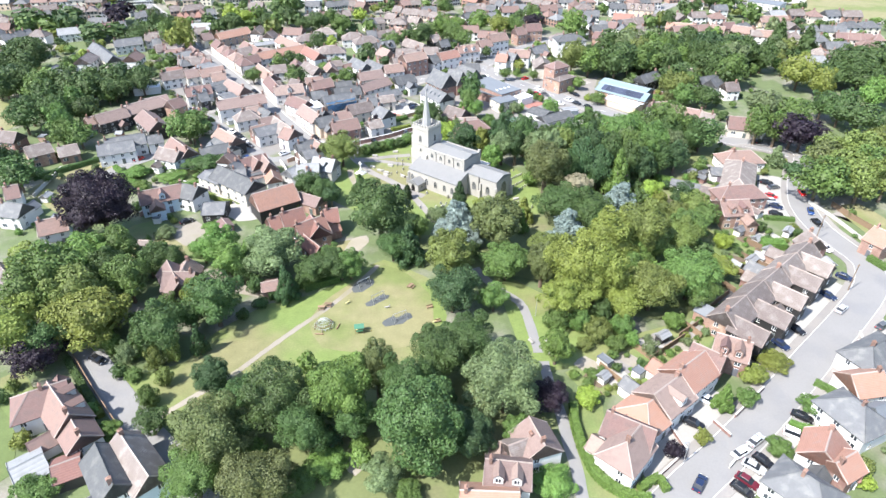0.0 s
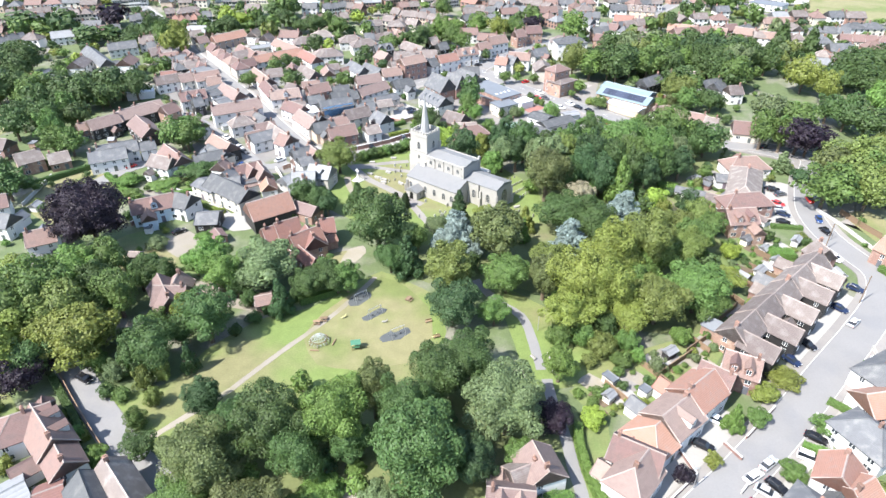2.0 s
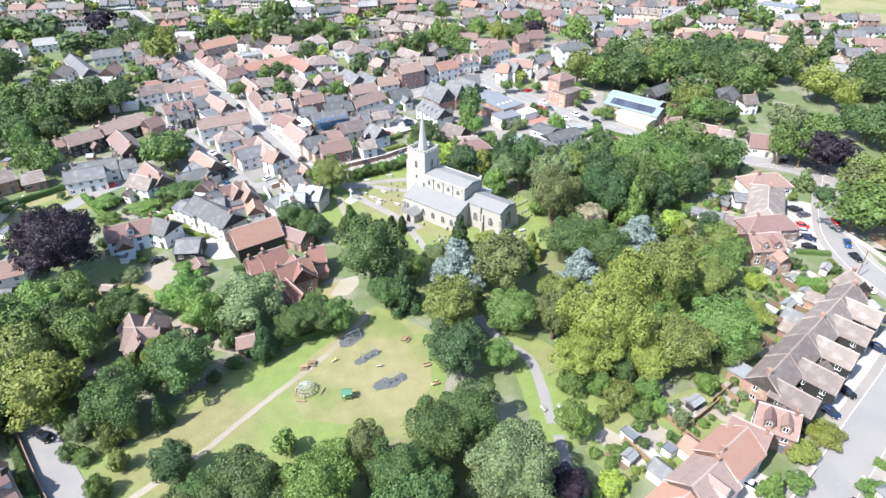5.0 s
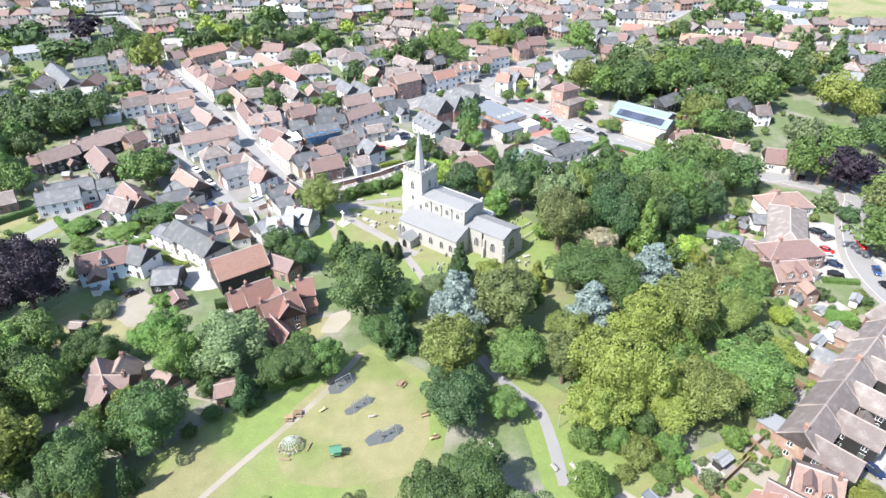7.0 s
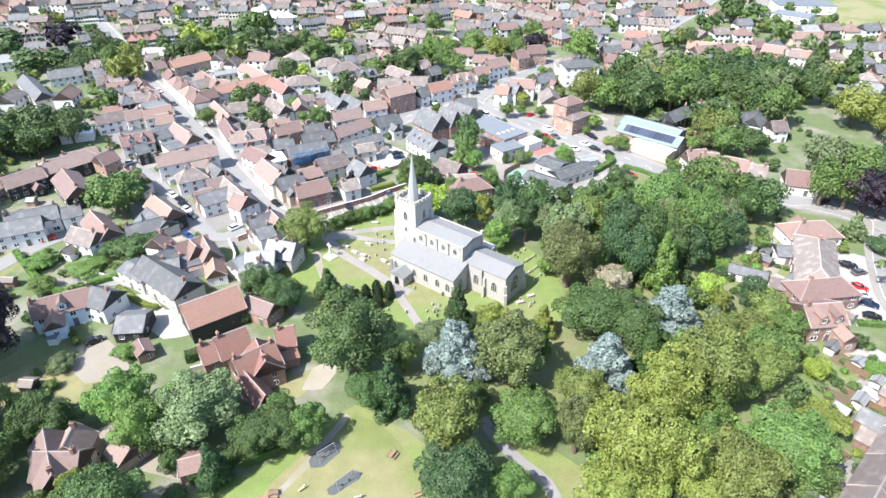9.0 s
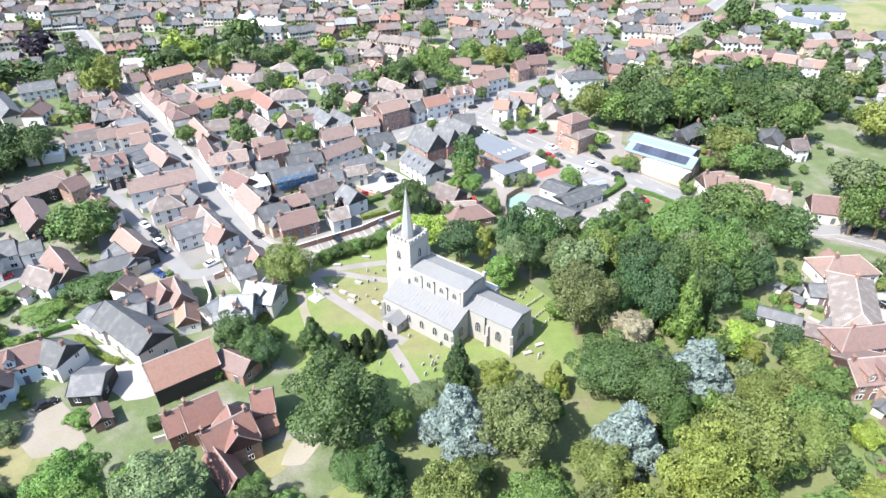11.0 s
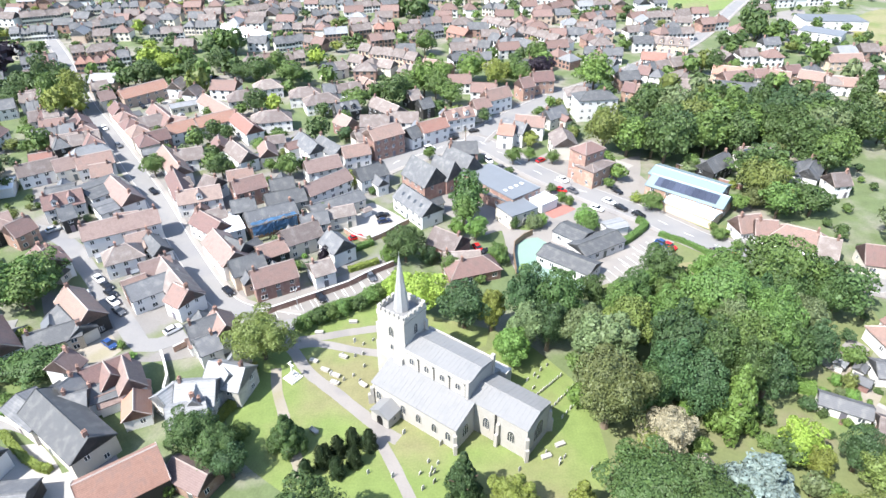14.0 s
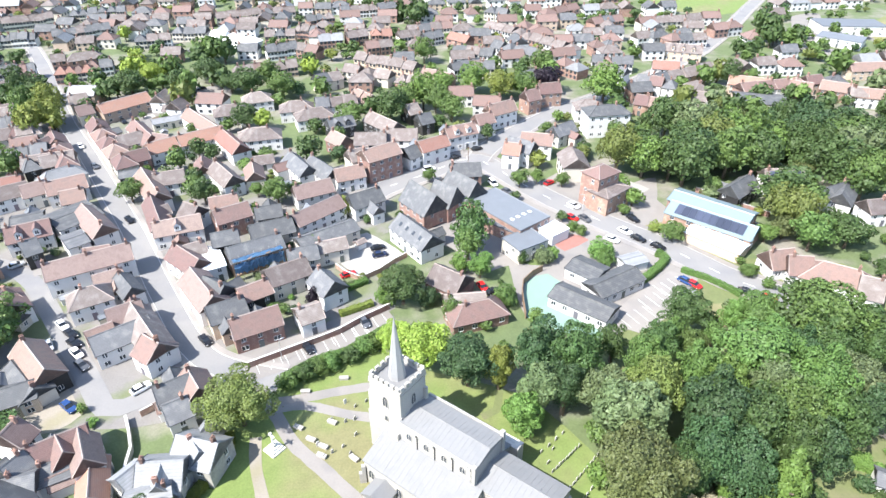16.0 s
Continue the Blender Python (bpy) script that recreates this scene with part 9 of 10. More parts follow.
wall_line([(-51.8, 151.9), (-42.8, 155.2)], 1.6, .35, WALL["stone"], "grey stone boundary wall", "garden_wall", "wall")
wall_line([(65.2, 117.1), (75.6, 126.2)], 1.7, .1, M_WOOD, "brown timber panel fence", "fence", "fence")
wall_line([(57.0, 108.8), (66.2, 116.0)], 1.7, .1, M_WOOD, "brown timber panel fence", "fence", "fence")
wall_line([(36.4, 99.4), (41.0, 92.6)], 1.7, .1, M_WOOD, "brown timber panel fence", "fence", "fence")
wall_line([(43.7, 108.8), (51.0, 97.6)], 1.7, .1, M_WOOD, "brown timber panel fence", "fence", "fence")
wall_line([(87.1, 291.9), (94.5, 283.5), (103.0, 275.3)], 1.8, .3, WALL["brick"], "red brick boundary wall with coping", "garden_wall", "wall")
wall_line([(98.7, 264.6), (95.8, 270.8)], 1.6, .3, WALL["brick"], "red brick boundary wall with coping", "garden_wall", "wall")
tree(-27.7, 211.6, 2.3, 3.9, "g", "broad", 1, where="in the churchyard hedge")
tree(-24.6, 214.0, 2.4, 4.4, "d", "broad", 1, where="in the churchyard hedge")
tree(-21.9, 215.6, 2.2, 3.8, "g", "broad", 1, where="in the churchyard hedge")
tree(-19.1, 217.5, 2.5, 3.7, "g", "broad", 1, where="in the churchyard hedge")
tree(-15.6, 218.8, 2.4, 3.6, "d", "broad", 1, where="in the churchyard hedge")
tree(-12.8, 221.7, 2.3, 4.2, "g", "broad", 1, where="in the churchyard hedge")
tree(-10.4, 222.9, 2.5, 3.7, "g", "broad", 1, where="in the churchyard hedge")
tree(-8.0, 225.2, 2.5, 3.5, "d", "broad", 1, where="in the churchyard hedge")
bay_lines(-34.0, 218.8, 27)
bay_lines(-28.4, 221.6, 27)
bay_lines(-22.6, 224.2, 27)
bay_lines(-16.6, 228.2, 27)
bay_lines(-11.6, 231.0, 27)
wall_line([(40.0, 69.5), (48.4, 76.4)], 0.9, .25, WALL["brick"], "red brick boundary wall with coping", "garden_wall", "wall")
wall_line([(48.4, 76.4), (46.7, 83.3)], 0.9, .25, WALL["brick"], "red brick boundary wall with coping", "garden_wall", "wall")
wall_line([(56.1, 83.6), (58.1, 79.8)], 0.9, .25, WALL["brick"], "red brick boundary wall with coping", "garden_wall", "wall")
wall_line([(60.9, 84.8), (70.0, 92.6)], 0.9, .25, WALL["brick"], "red brick boundary wall with coping", "garden_wall", "wall")
wall_line([(62.0, 79.1), (55.1, 72.6)], 0.8, .25, WALL["stone"], "grey stone boundary wall", "garden_wall", "wall")
wall_line([(77.7, 90.9), (76.1, 81.9)], 0.8, .25, WALL["stone"], "grey stone boundary wall", "garden_wall", "wall")
wall_line([(90.2, 101.2), (88.1, 92.6)], 0.8, .25, WALL["stone"], "grey stone boundary wall", "garden_wall", "wall")
wall_line([(100.6, 110.7), (98.5, 101.1)], 0.8, .25, WALL["stone"], "grey stone boundary wall", "garden_wall", "wall")
wall_line([(48.2, 101.2), (58.3, 108.8)], 1.7, .1, M_WOOD, "brown timber panel fence", "fence", "fence")
wall_line([(62.3, 108.8), (58.9, 114.9)], 1.7, .1, M_WOOD, "brown timber panel fence", "fence", "fence")
wall_line([(77.1, 126.2), (74.5, 131.1)], 1.7, .1, M_WOOD, "brown timber panel fence", "fence", "fence")
wall_line([(83.5, 131.1), (80.0, 137.7)], 1.7, .1, M_WOOD, "brown timber panel fence", "fence", "fence")
wall_line([(90.3, 136.3), (85.3, 143.2)], 1.7, .1, M_WOOD, "brown timber panel fence", "fence", "fence")
wall_line([(95.8, 141.7), (89.9, 150.5)], 1.7, .1, M_WOOD, "brown timber panel fence", "fence", "fence")
wall_line([(119.5, 174.1), (122.2, 165.1), (124.4, 150.4)], 1, .3, WALL["stone"], "grey stone boundary wall", "garden_wall", "wall")
wall_line([(-89.3, 189.1), (-78.4, 184.5)], 1.2, .3, WALL["stone"], "grey stone boundary wall", "garden_wall", "wall")
wall_line([(-90.1, 175.4), (-93.5, 166.0)], 1.6, .3, WALL["brick"], "red brick boundary wall with coping", "garden_wall", "wall")
wall_line([(-134.1, 178.7), (-135.7, 199.8)], 1.2, .3, WALL["stone"], "grey stone boundary wall", "garden_wall", "wall")
bay_lines(51.1, 231.6, 27)
bay_lines(57.8, 237.8, 27)
bay_lines(63.2, 243.4, 27)
hedge([(-34.6, 127.6), (-26.3, 132.1)], 1.8, 1.8, "g")
hedge([(-20.8, 243.2), (-14.1, 247.6)], 1.4, 1.5, "g")
hedge([(-39.8, 270.2), (-34.1, 274.5)], 1.4, 1.4, "l")
hedge([(-43.3, 124.3), (-39.0, 127.2), (-32.7, 132.5), (-28.6, 137.4)], 2.4, 2.0, "d")
KEEP = [[(60.5, 309.2), (71.5, 354.6), (97.8, 372.6), (126.3, 364.6), (148.9, 377.2), (197.6, 367.9), (182.5, 303.9), (149.9, 293.0), (125.1, 298.1), (106.4, 307.2), (79.4, 296.0)],
        [(252.9, 480.4), (310.3, 545.0), (434.3, 543.3), (346.1, 418.9), (275.9, 412.1), (245.9, 424.6)],
        [(143.4, 555.6), (207.0, 649.1), (269.5, 645.0), (218.8, 534.7), (178.0, 515.8)],
        [(187.2, 433.8), (239.0, 530.4), (310.6, 526.3), (247.2, 430.8)],
        [(-171.4, 245.8), (-183.9, 266.0), (-206.7, 285.0), (-225.6, 285.2), (-261.8, 341.0), (-253.9, 375.9), (-212.8, 320.3), (-172.8, 310.5), (-140.4, 301.4), (-128.2, 276.8), (-153.0, 252.1), (-160.9, 239.5)], [(-186.8, 225.2), (-225.6, 285.2), (-207.6, 286.7), (-183.7, 266.0), (-172.7, 243.9), (-176.7, 230.8)]]
OPEN = [[(-13.6, 143.4), (-31.4, 126.4), (-56.5, 101.3), (-70.0, 94.3), (-58.8, 81.9), (-21.9, 101.2), (3.6, 103.1), (23.6, 97.6), (35.9, 117.1), (19.4, 136.4)],
        [(-40.3, 189.1), (-39.1, 212.4), (-9.1, 225.7), (20.6, 210.2), (33.5, 171.3), (23.6, 154.6), (-22.6, 156.2)],
        [(-37.5, 218.0), (-8.0, 238.2), (-3.8, 233.7), (-26.7, 211.1)],
        [(-27.0, 263.8), (-16.0, 273.8), (-3.4, 258.7), (-14.2, 248.8)],
        [(252.9, 480.4), (310.3, 545.0), (434.3, 543.3), (346.1, 418.9), (275.9, 412.1), (245.9, 424.6)], [(143.4, 555.6), (207.0, 649.1), (269.5, 645.0), (218.8, 534.7), (178.0, 515.8)], [(-186.8, 225.2), (-225.6, 285.2), (-207.6, 286.7), (-183.7, 266.0), (-172.7, 243.9), (-176.7, 230.8)], [(22.0, 273.8), (52.4, 275.8), (69.5, 257.2), (70.8, 244.3), (53.8, 227.5), (39.8, 224.1), (24.4, 232.7)]]
TOWN = [(-196.1, 408.8), (-184.4, 416.3), (-143.1, 406.2), (-74.1, 358.3), (-43.9, 313.7), (-8.6, 299.8), (-16.8, 263.4), (-27.8, 253.1), (-33.4, 234.9), (-40.4, 219.9), (-46.5, 204.4), (-64.2, 202.2), (-86.7, 211.8)]
TOWN_TURN = 18
GARDENS = [(TOWN, 90, 14, 8),
           ([(29.6, 96.8), (37.2, 103.0), (45.0, 108.8), (56.3, 110.8), (66.6, 117.1), (77.1, 126.2), (83.5, 131.1), (73.5, 117.1), (63.6, 108.8), (53.3, 101.2), (42.2, 92.6), (34.5, 90.2)], 46, 12, 5),
           ([(94.2, 202.9), (107.1, 202.5), (95.3, 176.2), (82.9, 159.5), (82.6, 176.5), (78.4, 183.9)], 24, 8, 3),
           ([(82.9, 159.5), (96.8, 161.1), (102.2, 155.3), (86.9, 130.6), (81.6, 136.2), (81.5, 142.2)], 24, 8, 4),
           ([(82.1, 139.0), (107.5, 160.0), (106.3, 150.5), (85.0, 131.1)], 16, 5, 3)]
WOODS = [([(-0.2, 188.7), (39.0, 204.5), (58.7, 248.2), (109.5, 246.5), (103.9, 202.6), (85.4, 186.3), (65.9, 186.8), (76.8, 152.3), (79.4, 136.3), (66.2, 121.1), (28.6, 119.4), (13.2, 135.0), (11.1, 153.9)], 40, False),
         ([(-58.7, 76.4), (-52.9, 91.0), (-21.9, 101.2), (3.6, 101.2), (23.6, 97.6), (23.9, 83.3), (8.9, 77.8), (3.3, 68.9), (-17.2, 67.7), (-34.6, 64.3), (-47.4, 66.6)], 26, False),
         ([(-117.0, 136.7), (-108.8, 151.0), (-89.2, 147.9), (-75.6, 126.4), (-62.1, 117.2), (-66.8, 101.3), (-77.9, 108.9), (-91.1, 101.3), (-103.4, 108.9)], 16, False),
         (KEEP[0], 60, True), (KEEP[4], 30, True)]


# ---- scaffold with sheeting ----
def scaffold(x, y, ang, L, W, H):
    s = root("scaffold", pose(x, y, 0, 0, 0, ang), "steel scaffold wrapped in torn blue sheeting", "scaffold")
    for i in range(int(L / 2) + 1):
        for yy in (-W / 2, W / 2):
            bm = bmesh.new()
            tube(bm, (-L / 2 + i * 2, yy, -.1), (-L / 2 + i * 2, yy, H), .04, .04, 5)
            part("pole", bm, M_STEEL, s)
    for z in (2.0, 4.0, 5.8):
        bm = bmesh.new()
        box(bm, -L / 2, L / 2, -W / 2, -W / 2 + .9, z, z + .05)
        part("board", bm, M_WOOD, s)
    r = random.Random(2)
    for i in range(4):
        bm = bmesh.new()
        nx, nz = 8, 5
        g = [[bm.verts.new((-L / 2 + L * (i + a / nx) / 4, -W / 2 - .12 + r.uniform(-.15, .15), 3.0 + (H - 3.2) * b / nz - (r.uniform(0, 1.2) if b in (0, nz) else 0)))
              for a in range(nx + 1)] for b in range(nz + 1)]
        for b in range(nz):
            for a in range(nx):
                bm.faces.new((g[b][a], g[b][a + 1], g[b + 1][a + 1], g[b + 1][a]))
        bmesh.ops.solidify(bm, geom=bm.faces[:], thickness=.02)
        part("sheet", bm, M_TARP, s)
    bm = bmesh.new()
    nx, ny = 16, 4
    g = [[bm.verts.new((-L / 2 + L * a / nx, -W / 2 + W * .6 * b / ny, H - .1 + r.uniform(-.15, .15))) for a in range(nx + 1)] for b in range(ny + 1)]
    for b in range(ny):
        for a in range(nx):
            bm.faces.new((g[b][a], g[b][a + 1], g[b + 1][a + 1], g[b + 1][a]))
    bmesh.ops.solidify(bm, geom=bm.faces[:], thickness=.02)
    part("sheet", bm, M_TARP, s)


# ---- play equipment ----
M_ROPE = mat("pale_rope", (0.33, 0.36, 0.35), 0.9, vary=0.1, bump=0.2)
M_PLAYGREEN = mat("green_painted_panel", (0.06, 0.20, 0.12), 0.4, vary=0.04, bump=0.0)
M_PLAYYELLOW = mat("yellow_painted_panel", (0.46, 0.42, 0.20), 0.4, vary=0.04, bump=0.0)


def swing(x, y, ang):
    s = root("swing_frame", pose(x, y, 0, 0, 0, ang), "steel swing frame standing on rubber surface", "swing")
    for sx in (-1.8, 1.8):
        for sy in (-.9, .9):
            bm = bmesh.new()
            tube(bm, (sx, sy, 0), (sx, 0, 2.4), .05, .05, 6)
            part("leg", bm, M_STEEL, s)
    bm = bmesh.new()
    tube(bm, (-1.85, 0, 2.4), (1.85, 0, 2.4), .06, .06, 6)
    part("crossbar", bm, M_STEEL, s)
    for sx in (-.8, .8):
        bm = bmesh.new()
        box(bm, sx - .25, sx + .25, -.1, .1, .45, .5)
        seat = part("seat", bm, M_TYRE, s)
        for o in (-.22, .22):
            bm = bmesh.new()
            tube(bm, (sx + o, 0, .48), (sx + o, 0, 2.4), .015, .015, 4)
            part("chain", bm, M_STEEL, seat)


def climbing_frame(x, y, ang):
    s = root("climbing_frame", pose(x, y, 0, 0, 0, ang), "weathered log climbing frame hung with pale rope netting", "climbing frame")
    r = random.Random(9)
    for i in range(6):
        a = i * 1.047
        bm = bmesh.new()
        tube(bm, (math.cos(a) * 2.5, math.sin(a) * 2.3, -.2), (math.cos(a) * 1.9, math.sin(a) * 1.8, r.uniform(1.2, 1.9)), .11, .09, 7)
        part("post", bm, M_WOOD, s)
        b = a + 1.047
        bm = bmesh.new()
        tube(bm, (math.cos(a) * 2.1, math.sin(a) * 2.0, 1.2), (math.cos(b) * 2.1, math.sin(b) * 2.0, 1.1), .08, .08, 6)
        part("beam", bm, M_WOOD, s)
    bm = bmesh.new()
    for k in range(18):
        a = k * .349
        tube(bm, (0, 0, 2.3), (math.cos(a) * 1.2, math.sin(a) * 1.15, 1.9), .035, .035, 5)
        tube(bm, (math.cos(a) * 1.2, math.sin(a) * 1.15, 1.9), (math.cos(a) * 2.5, math.sin(a) * 2.35, .5), .035, .035, 5)
        for q, z in ((.7, 2.1), (1.2, 1.9), (1.7, 1.4), (2.2, .8)):
            tube(bm, (math.cos(a) * q, math.sin(a) * q * .95, z), (math.cos(a + .349) * q, math.sin(a + .349) * q * .95, z), .03, .03, 5)
    part("rope_net", bm, M_ROPE, s, "pale rope netting")
    for a, b in (((-2.9, -1.6, .2), (-1.2, -2.9, .35)), ((2.2, -2.6, .2), (3.6, -1.2, .3))):
        bm = bmesh.new()
        tube(bm, a, b, .17, .15, 8)
        part("log", bm, M_WOOD, s)


def play_house(x, y, ang):
    s = root("play_house", pose(x, y, 0, 0, 0, ang), "small green and yellow play house with a slide", "play house")
    for px in (-.9, .9):
        for py in (-.7, .7):
            bm = bmesh.new()
            tube(bm, (px, py, -.1), (px, py, 1.9), .06, .06, 6)
            part("post", bm, M_WOOD, s)
    bm = bmesh.new()
    gabled(bm, -1.15, 1.15, -.95, .95, 1.85, 1.9, 2.6)
    part("roof", bm, M_PLAYGREEN, s)
    bm = bmesh.new()
    box(bm, -.9, .9, -.7, .7, .75, .85)
    part("floor_panel", bm, M_PLAYYELLOW, s)
    for yy in (-.75, .75):
        bm = bmesh.new()
        box(bm, -.85, .85, yy - .03, yy + .03, .85, 1.4)
        part("side_panel", bm, M_PLAYGREEN if yy < 0 else M_PLAYYELLOW, s)
    bm = bmesh.new()
    vs = [bm.verts.new(p) for p in ((.9, -.3, .85), (.9, .3, .85), (2.9, .3, .15), (2.9, -.3, .15))]
    bm.faces.new(vs[::-1])
    bmesh.ops.solidify(bm, geom=bm.faces[:], thickness=.06)
    part("slide", bm, M_PLAYYELLOW, s)


def spring_toy(x, y, ang, material, label):
    s = root("spring_rocker", pose(x, y, 0, 0, 0, ang), label, "play equipment")
    bm = bmesh.new()
    tube(bm, (0, 0, -.1), (0, 0, .4), .12, .12, 8)
    part("spring", bm, M_STEEL, s)
    bm = bmesh.new()
    box(bm, -.7, .7, -.18, .18, .4, .62, 0, .08)
    box(bm, .45, .75, -.12, .12, .62, 1.0, 0, .05)
    part("seat", bm, material, s)


house(24.7, 275.2, 37.5, 11.7, 22.6, 5.0, 5.0, "flat", "brick", "gg", stacks=0, name="school", skylights=4)
house(22.6, 270.3, 48.0, 5.5, 13.3, 3.4, 3.4, "flat", "brick", "gg", stacks=0, name="school")
house(27.8, 259.6, 30.7, 9.8, 7.6, 4.2, 4.2, "flat", "cream", "gg", stacks=0, name="school")
house(36.9, 266.7, 35.8, 6.6, 5.7, 3.0, 3.2, "white", "white", "hh", stacks=0, name="canopy", win=0)
house(56.7, 284.1, 39.7, 11.3, 7.4, 6.0, 6.8, "brown", "brick", "hh", stacks=0, name="station")
house(54.2, 286.7, 34.3, 8.9, 6.9, 10.5, 12.5, "clay", "brick", "hh", stacks=0, name="station")
swing(-19.3, 129.4, 38.8)
swing(-15.1, 123.3, 39.4)
swing(-9.1, 115.7, 31.3)
climbing_frame(-27.3, 113.3, 30)
play_house(-18.4, 111.2, 10)
spring_toy(-22.7, 122.1, 40, M_PLAYYELLOW, "yellow spring rocker on dry grass")
spring_toy(-0.3, 114.9, 40, M_PLAYYELLOW, "yellow spring rocker on dry grass")
spring_toy(-12.5, 120.3, 10, M_CONCRETE, "white spring rocker on dry grass")
scaffold(-42.4, 253.4, 29.3, 13.0, 3.0, 6.0)



# ---- garden growth and small houses between those placed above ----
def free(x, y, r):
    for a, b, c in OCC:
        if (a - x) ** 2 + (b - y) ** 2 < (c + r) ** 2:
            return False
    for line, h in LINES:
        for p in line[::2]:
            if abs(p.x - x) < h + r + 3 and abs(p.y - y) < h + r + 3 and (p.x - x) ** 2 + (p.y - y) ** 2 < (h + r + .6) ** 2:
                return False
    return True


def inside(x, y, poly):
    c = False
    for (x0, y0), (x1, y1) in zip(poly, poly[1:] + poly[:1]):
        if (y0 > y) != (y1 > y) and x < (x1 - x0) * (y - y0) / (y1 - y0) + x0:
            c = not c
    return c


rnd = random.Random(5)
# rows of houses that run on behind the town
for k in range(30):
    yy = 300 + k * 17.5
    for j in range(-34, 35):
        x = j * 12.5 + rnd.uniform(-2, 2) + (k % 2) * 6
        lean = 14 * math.sin(x * .006 + k * .9)
        y = yy + lean + rnd.uniform(-2, 2)
        if abs(x) > .72 * (y - 60) + 40 or y > 800 or rnd.random() < .10 + max(0, (y - 520)) * .001:
            continue
        if not free(x, y, 5.0) or any(inside(x, y, q) for q in KEEP):
            continue
        ang = math.degrees(math.atan(14 * .006 * math.cos(x * .006 + k * .9))) + rnd.choice((0, 0, 0, 90)) + rnd.uniform(-6, 6)
        dz = rnd.uniform(-.6, .5)
        far_house(x, y, ang, rnd.uniform(9, 12.3), rnd.uniform(7.2, 8.8), 4.8 + dz, 7.6 + dz,
                  rnd.choice(("brown", "clay", "slate", "brown", "pale", "brown", "clay", "slate")),
                  rnd.choice(("white", "cream", "brick", "white", "buff")), rnd.choice(("gg", "gg", "hh")))
# cottages and outbuildings packed into the old town
k = 0
while k < 24:
    x, y = rnd.uniform(-150, 60), rnd.uniform(205, 330)
    k += .02
    if not inside(x, y, TOWN) or any(inside(x, y, q) for q in OPEN):
        continue
    L, W = rnd.uniform(6, 9.5), rnd.uniform(4.6, 6)
    a = radians(TOWN_TURN + rnd.choice((0, 0, 90)))
    if not all(free(x + o * math.cos(a), y + o * math.sin(a), W * .55) for o in (-L * .3, 0, L * .3)):
        continue
    e = rnd.choice((2.6, 4.2, 4.5))
    house(x, y, math.degrees(a) + rnd.uniform(-4, 4), L, W, e, e + W * .42, rnd.choice(("clay", "clay", "orange", "brown", "slate", "clay")),
          rnd.choice(("white", "cream", "white", "brick", "black")), "gg", 1 if e > 3 else 0, 0, .8)
    k += 1
# sheds in back gardens
for k in range(400):
    y = rnd.uniform(70, 330)
    x = rnd.uniform(-1, 1) * (.66 * (y - 40) + 70)
    if (y < 200 and -75 < x < 40) or not free(x, y, 2.0) or any(inside(x, y, q) for q in OPEN) or rnd.random() < .6:
        continue
    house(x, y, rnd.uniform(0, 180), rnd.uniform(2.4, 3.6), rnd.uniform(1.9, 2.6), 1.9, 2.5, rnd.choice(("slate", "brown", "flat", "pale")),
          rnd.choice(("black", "cream", "brick", "white")), "gg", 0, 0, 0, name="garden_shed")
# back gardens: patios, sheds, bushes and pots
M_SOIL = mat("dug_soil", (0.10, 0.075, 0.05), 0.95, vary=0.15, scale=1.5, fine=8, bump=0.4)


def planter(x, y, ang):
    p = root("planter", pose(x, y, 0.04, 0, 0, ang), "low timber planter in a back garden", "planter", "planters")
    bm = bmesh.new()
    box(bm, -.7, .7, -.35, .35, -.1, .4, 0, .03)
    part("box", bm, M_WOOD, p)
    bm = bmesh.new()
    box(bm, -.62, .62, -.27, .27, .405, .44)
    part("soil", bm, M_SOIL, p)


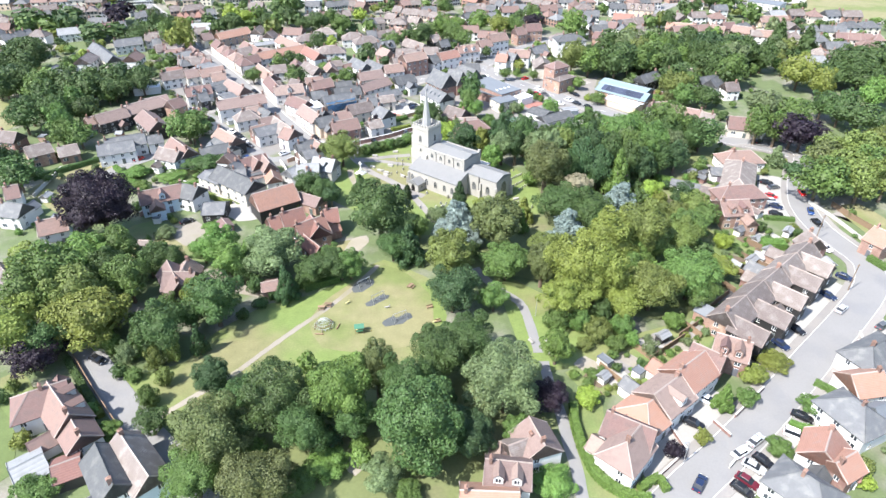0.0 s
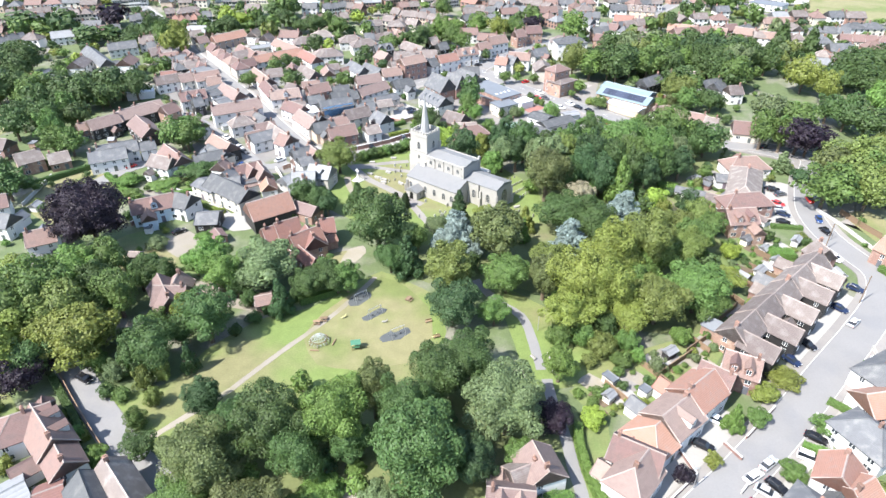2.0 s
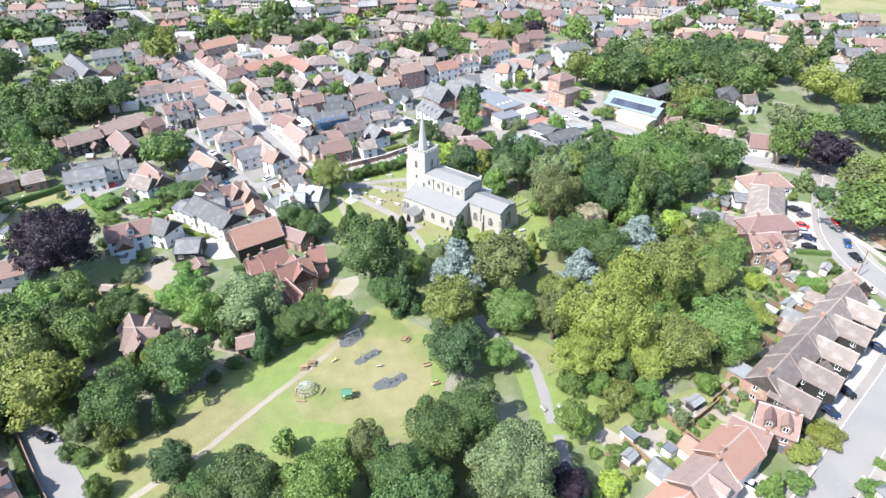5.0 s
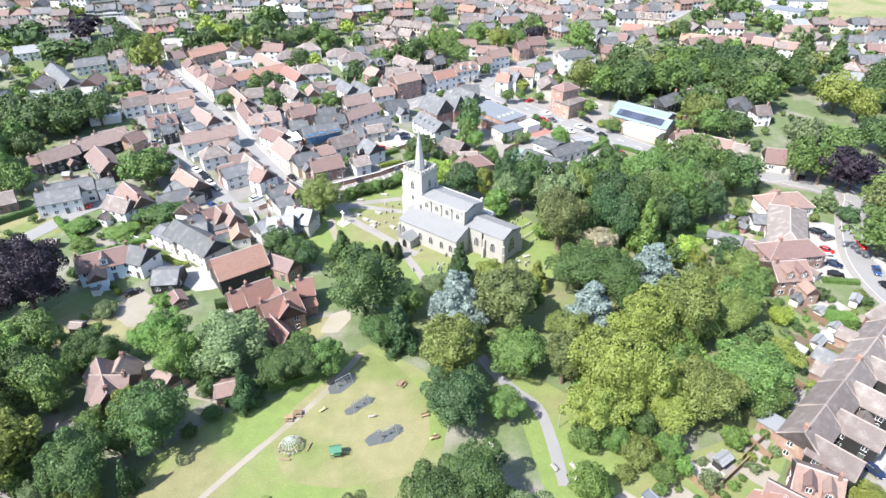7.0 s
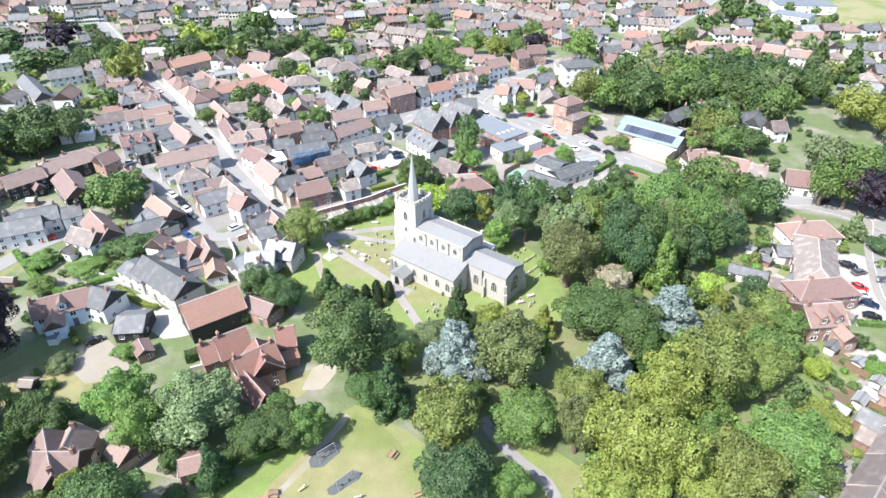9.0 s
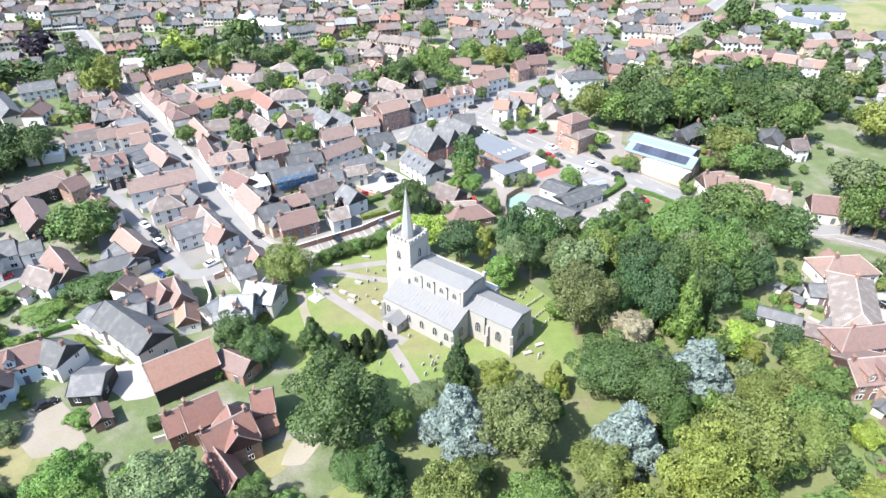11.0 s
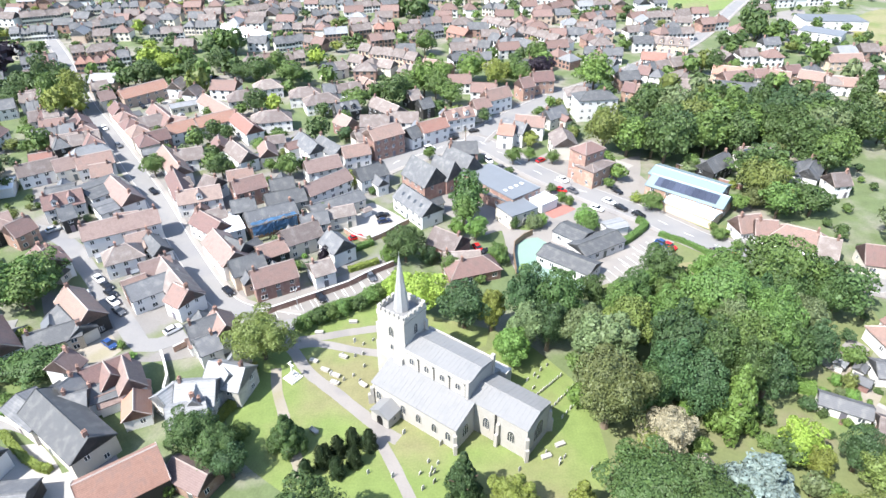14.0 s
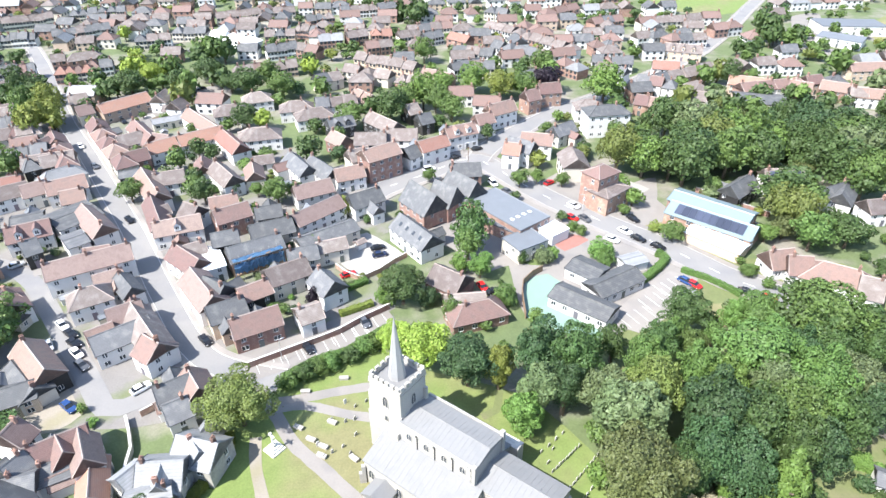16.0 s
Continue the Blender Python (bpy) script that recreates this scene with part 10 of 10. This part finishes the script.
for poly, bushes, patios, sheds in GARDENS:
    xs, ys = [p[0] for p in poly], [p[1] for p in poly]
    for kind, count in (("patio", patios), ("shed", sheds), ("planter", sheds), ("bush", bushes)):
        k = 0
        while k < count:
            x, y = rnd.uniform(min(xs), max(xs)), rnd.uniform(min(ys), max(ys))
            k += .03
            if not inside(x, y, poly) or not free(x, y, .9 if kind in ("bush", "planter") else 1.6):
                continue
            k += 1
            a = 40 + rnd.choice((0, 90)) + rnd.uniform(-8, 8)
            if kind == "patio":
                w, d = rnd.uniform(1.6, 3.4), rnd.uniform(1.4, 2.6)
                pts = [Vector((px, py)) for px, py in ((-w, -d), (w, -d), (w, d), (-w, d))]
                rot = Matrix.Rotation(radians(a), 2)
                pts = [rot @ p + Vector((x, y)) for p in pts]
                patch("patio", [(p.x, p.y) for p in pts], rnd.choice((M_PAVE, M_CONCRETE, M_GRAVEL, M_SOIL)), 0.11 + k * .0013, "small paved patio in a back garden", category="patio")
            elif kind == "shed":
                house(x, y, a, rnd.uniform(2, 3.2), rnd.uniform(1.7, 2.3), 1.9, 2.4, rnd.choice(("slate", "brown", "flat", "pale")), rnd.choice(("black", "cream", "white")),
                      "gg", 0, 0, 0, name="garden_shed")
            elif kind == "planter":
                planter(x, y, a)
            else:
                r = rnd.uniform(.5, 1.5)
                tree(x, y, r, r * rnd.uniform(1.3, 2), rnd.choice("gldoygw"), rnd.choice(("broad", "low")), 3, where="in a back garden")
# garden trees and bushes
n = 0
while n < 1750:
    y = 60 + 640 * rnd.random() ** .75
    x = rnd.uniform(-1, 1) * (.72 * (y - 40) + 75)
    if y < 200 and -75 < x < 40:
        n += .05
        continue
    r = rnd.uniform(.8, 2.0) if y < 280 else rnd.uniform(1.2, 3.6)
    if not free(x, y, r * .55) or any(inside(x, y, q) for q in OPEN):
        n += .05
        continue
    tree(x, y, r, r * rnd.uniform(1.5, 2.1), rnd.choice("gdlgdoygdltw"), rnd.choice(("broad", "broad", "low")), 0 if y > 185 else 3, where="in a garden")
    n += 1
# garden trees east of the halls
k = 0
while k < 46:
    x, y, r = rnd.uniform(92, 215), rnd.uniform(236, 345), rnd.uniform(1.8, 5.0)
    k += .04
    if not free(x, y, r * .6) or x > .7 * (y - 100):
        continue
    tree(x, y, r, r * rnd.uniform(1.6, 2.2), rnd.choice("gdlgdokgw"), rnd.choice(("broad", "broad", "low")), 1, where="in a garden")
    k += 1
# low growth under the trees of the woods
for poly, count, far in WOODS:
    xs, ys = [p[0] for p in poly], [p[1] for p in poly]
    k = 0
    while k < count:
        x, y = rnd.uniform(min(xs), max(xs)), rnd.uniform(min(ys), max(ys))
        if not inside(x, y, poly) or any(inside(x, y, q) for q in OPEN) or any((p.x - x) ** 2 + (p.y - y) ** 2 < 9 for line, h in LINES for p in line):
            k += .1
            continue
        r = rnd.uniform(2.4, 4.6) if far else rnd.uniform(1.6, 3.0)
        tree(x, y, r, r * rnd.uniform(1.8, 2.5), rnd.choice("gdlgdotw"), "broad", 0, where="in the wood")
        k += 1
FAR_HOUSES.build("far_houses", "distant rows of tiled houses across the town", "houses")
FAR_TREES.build("far_trees", "distant garden trees and bushes among the houses", "trees")
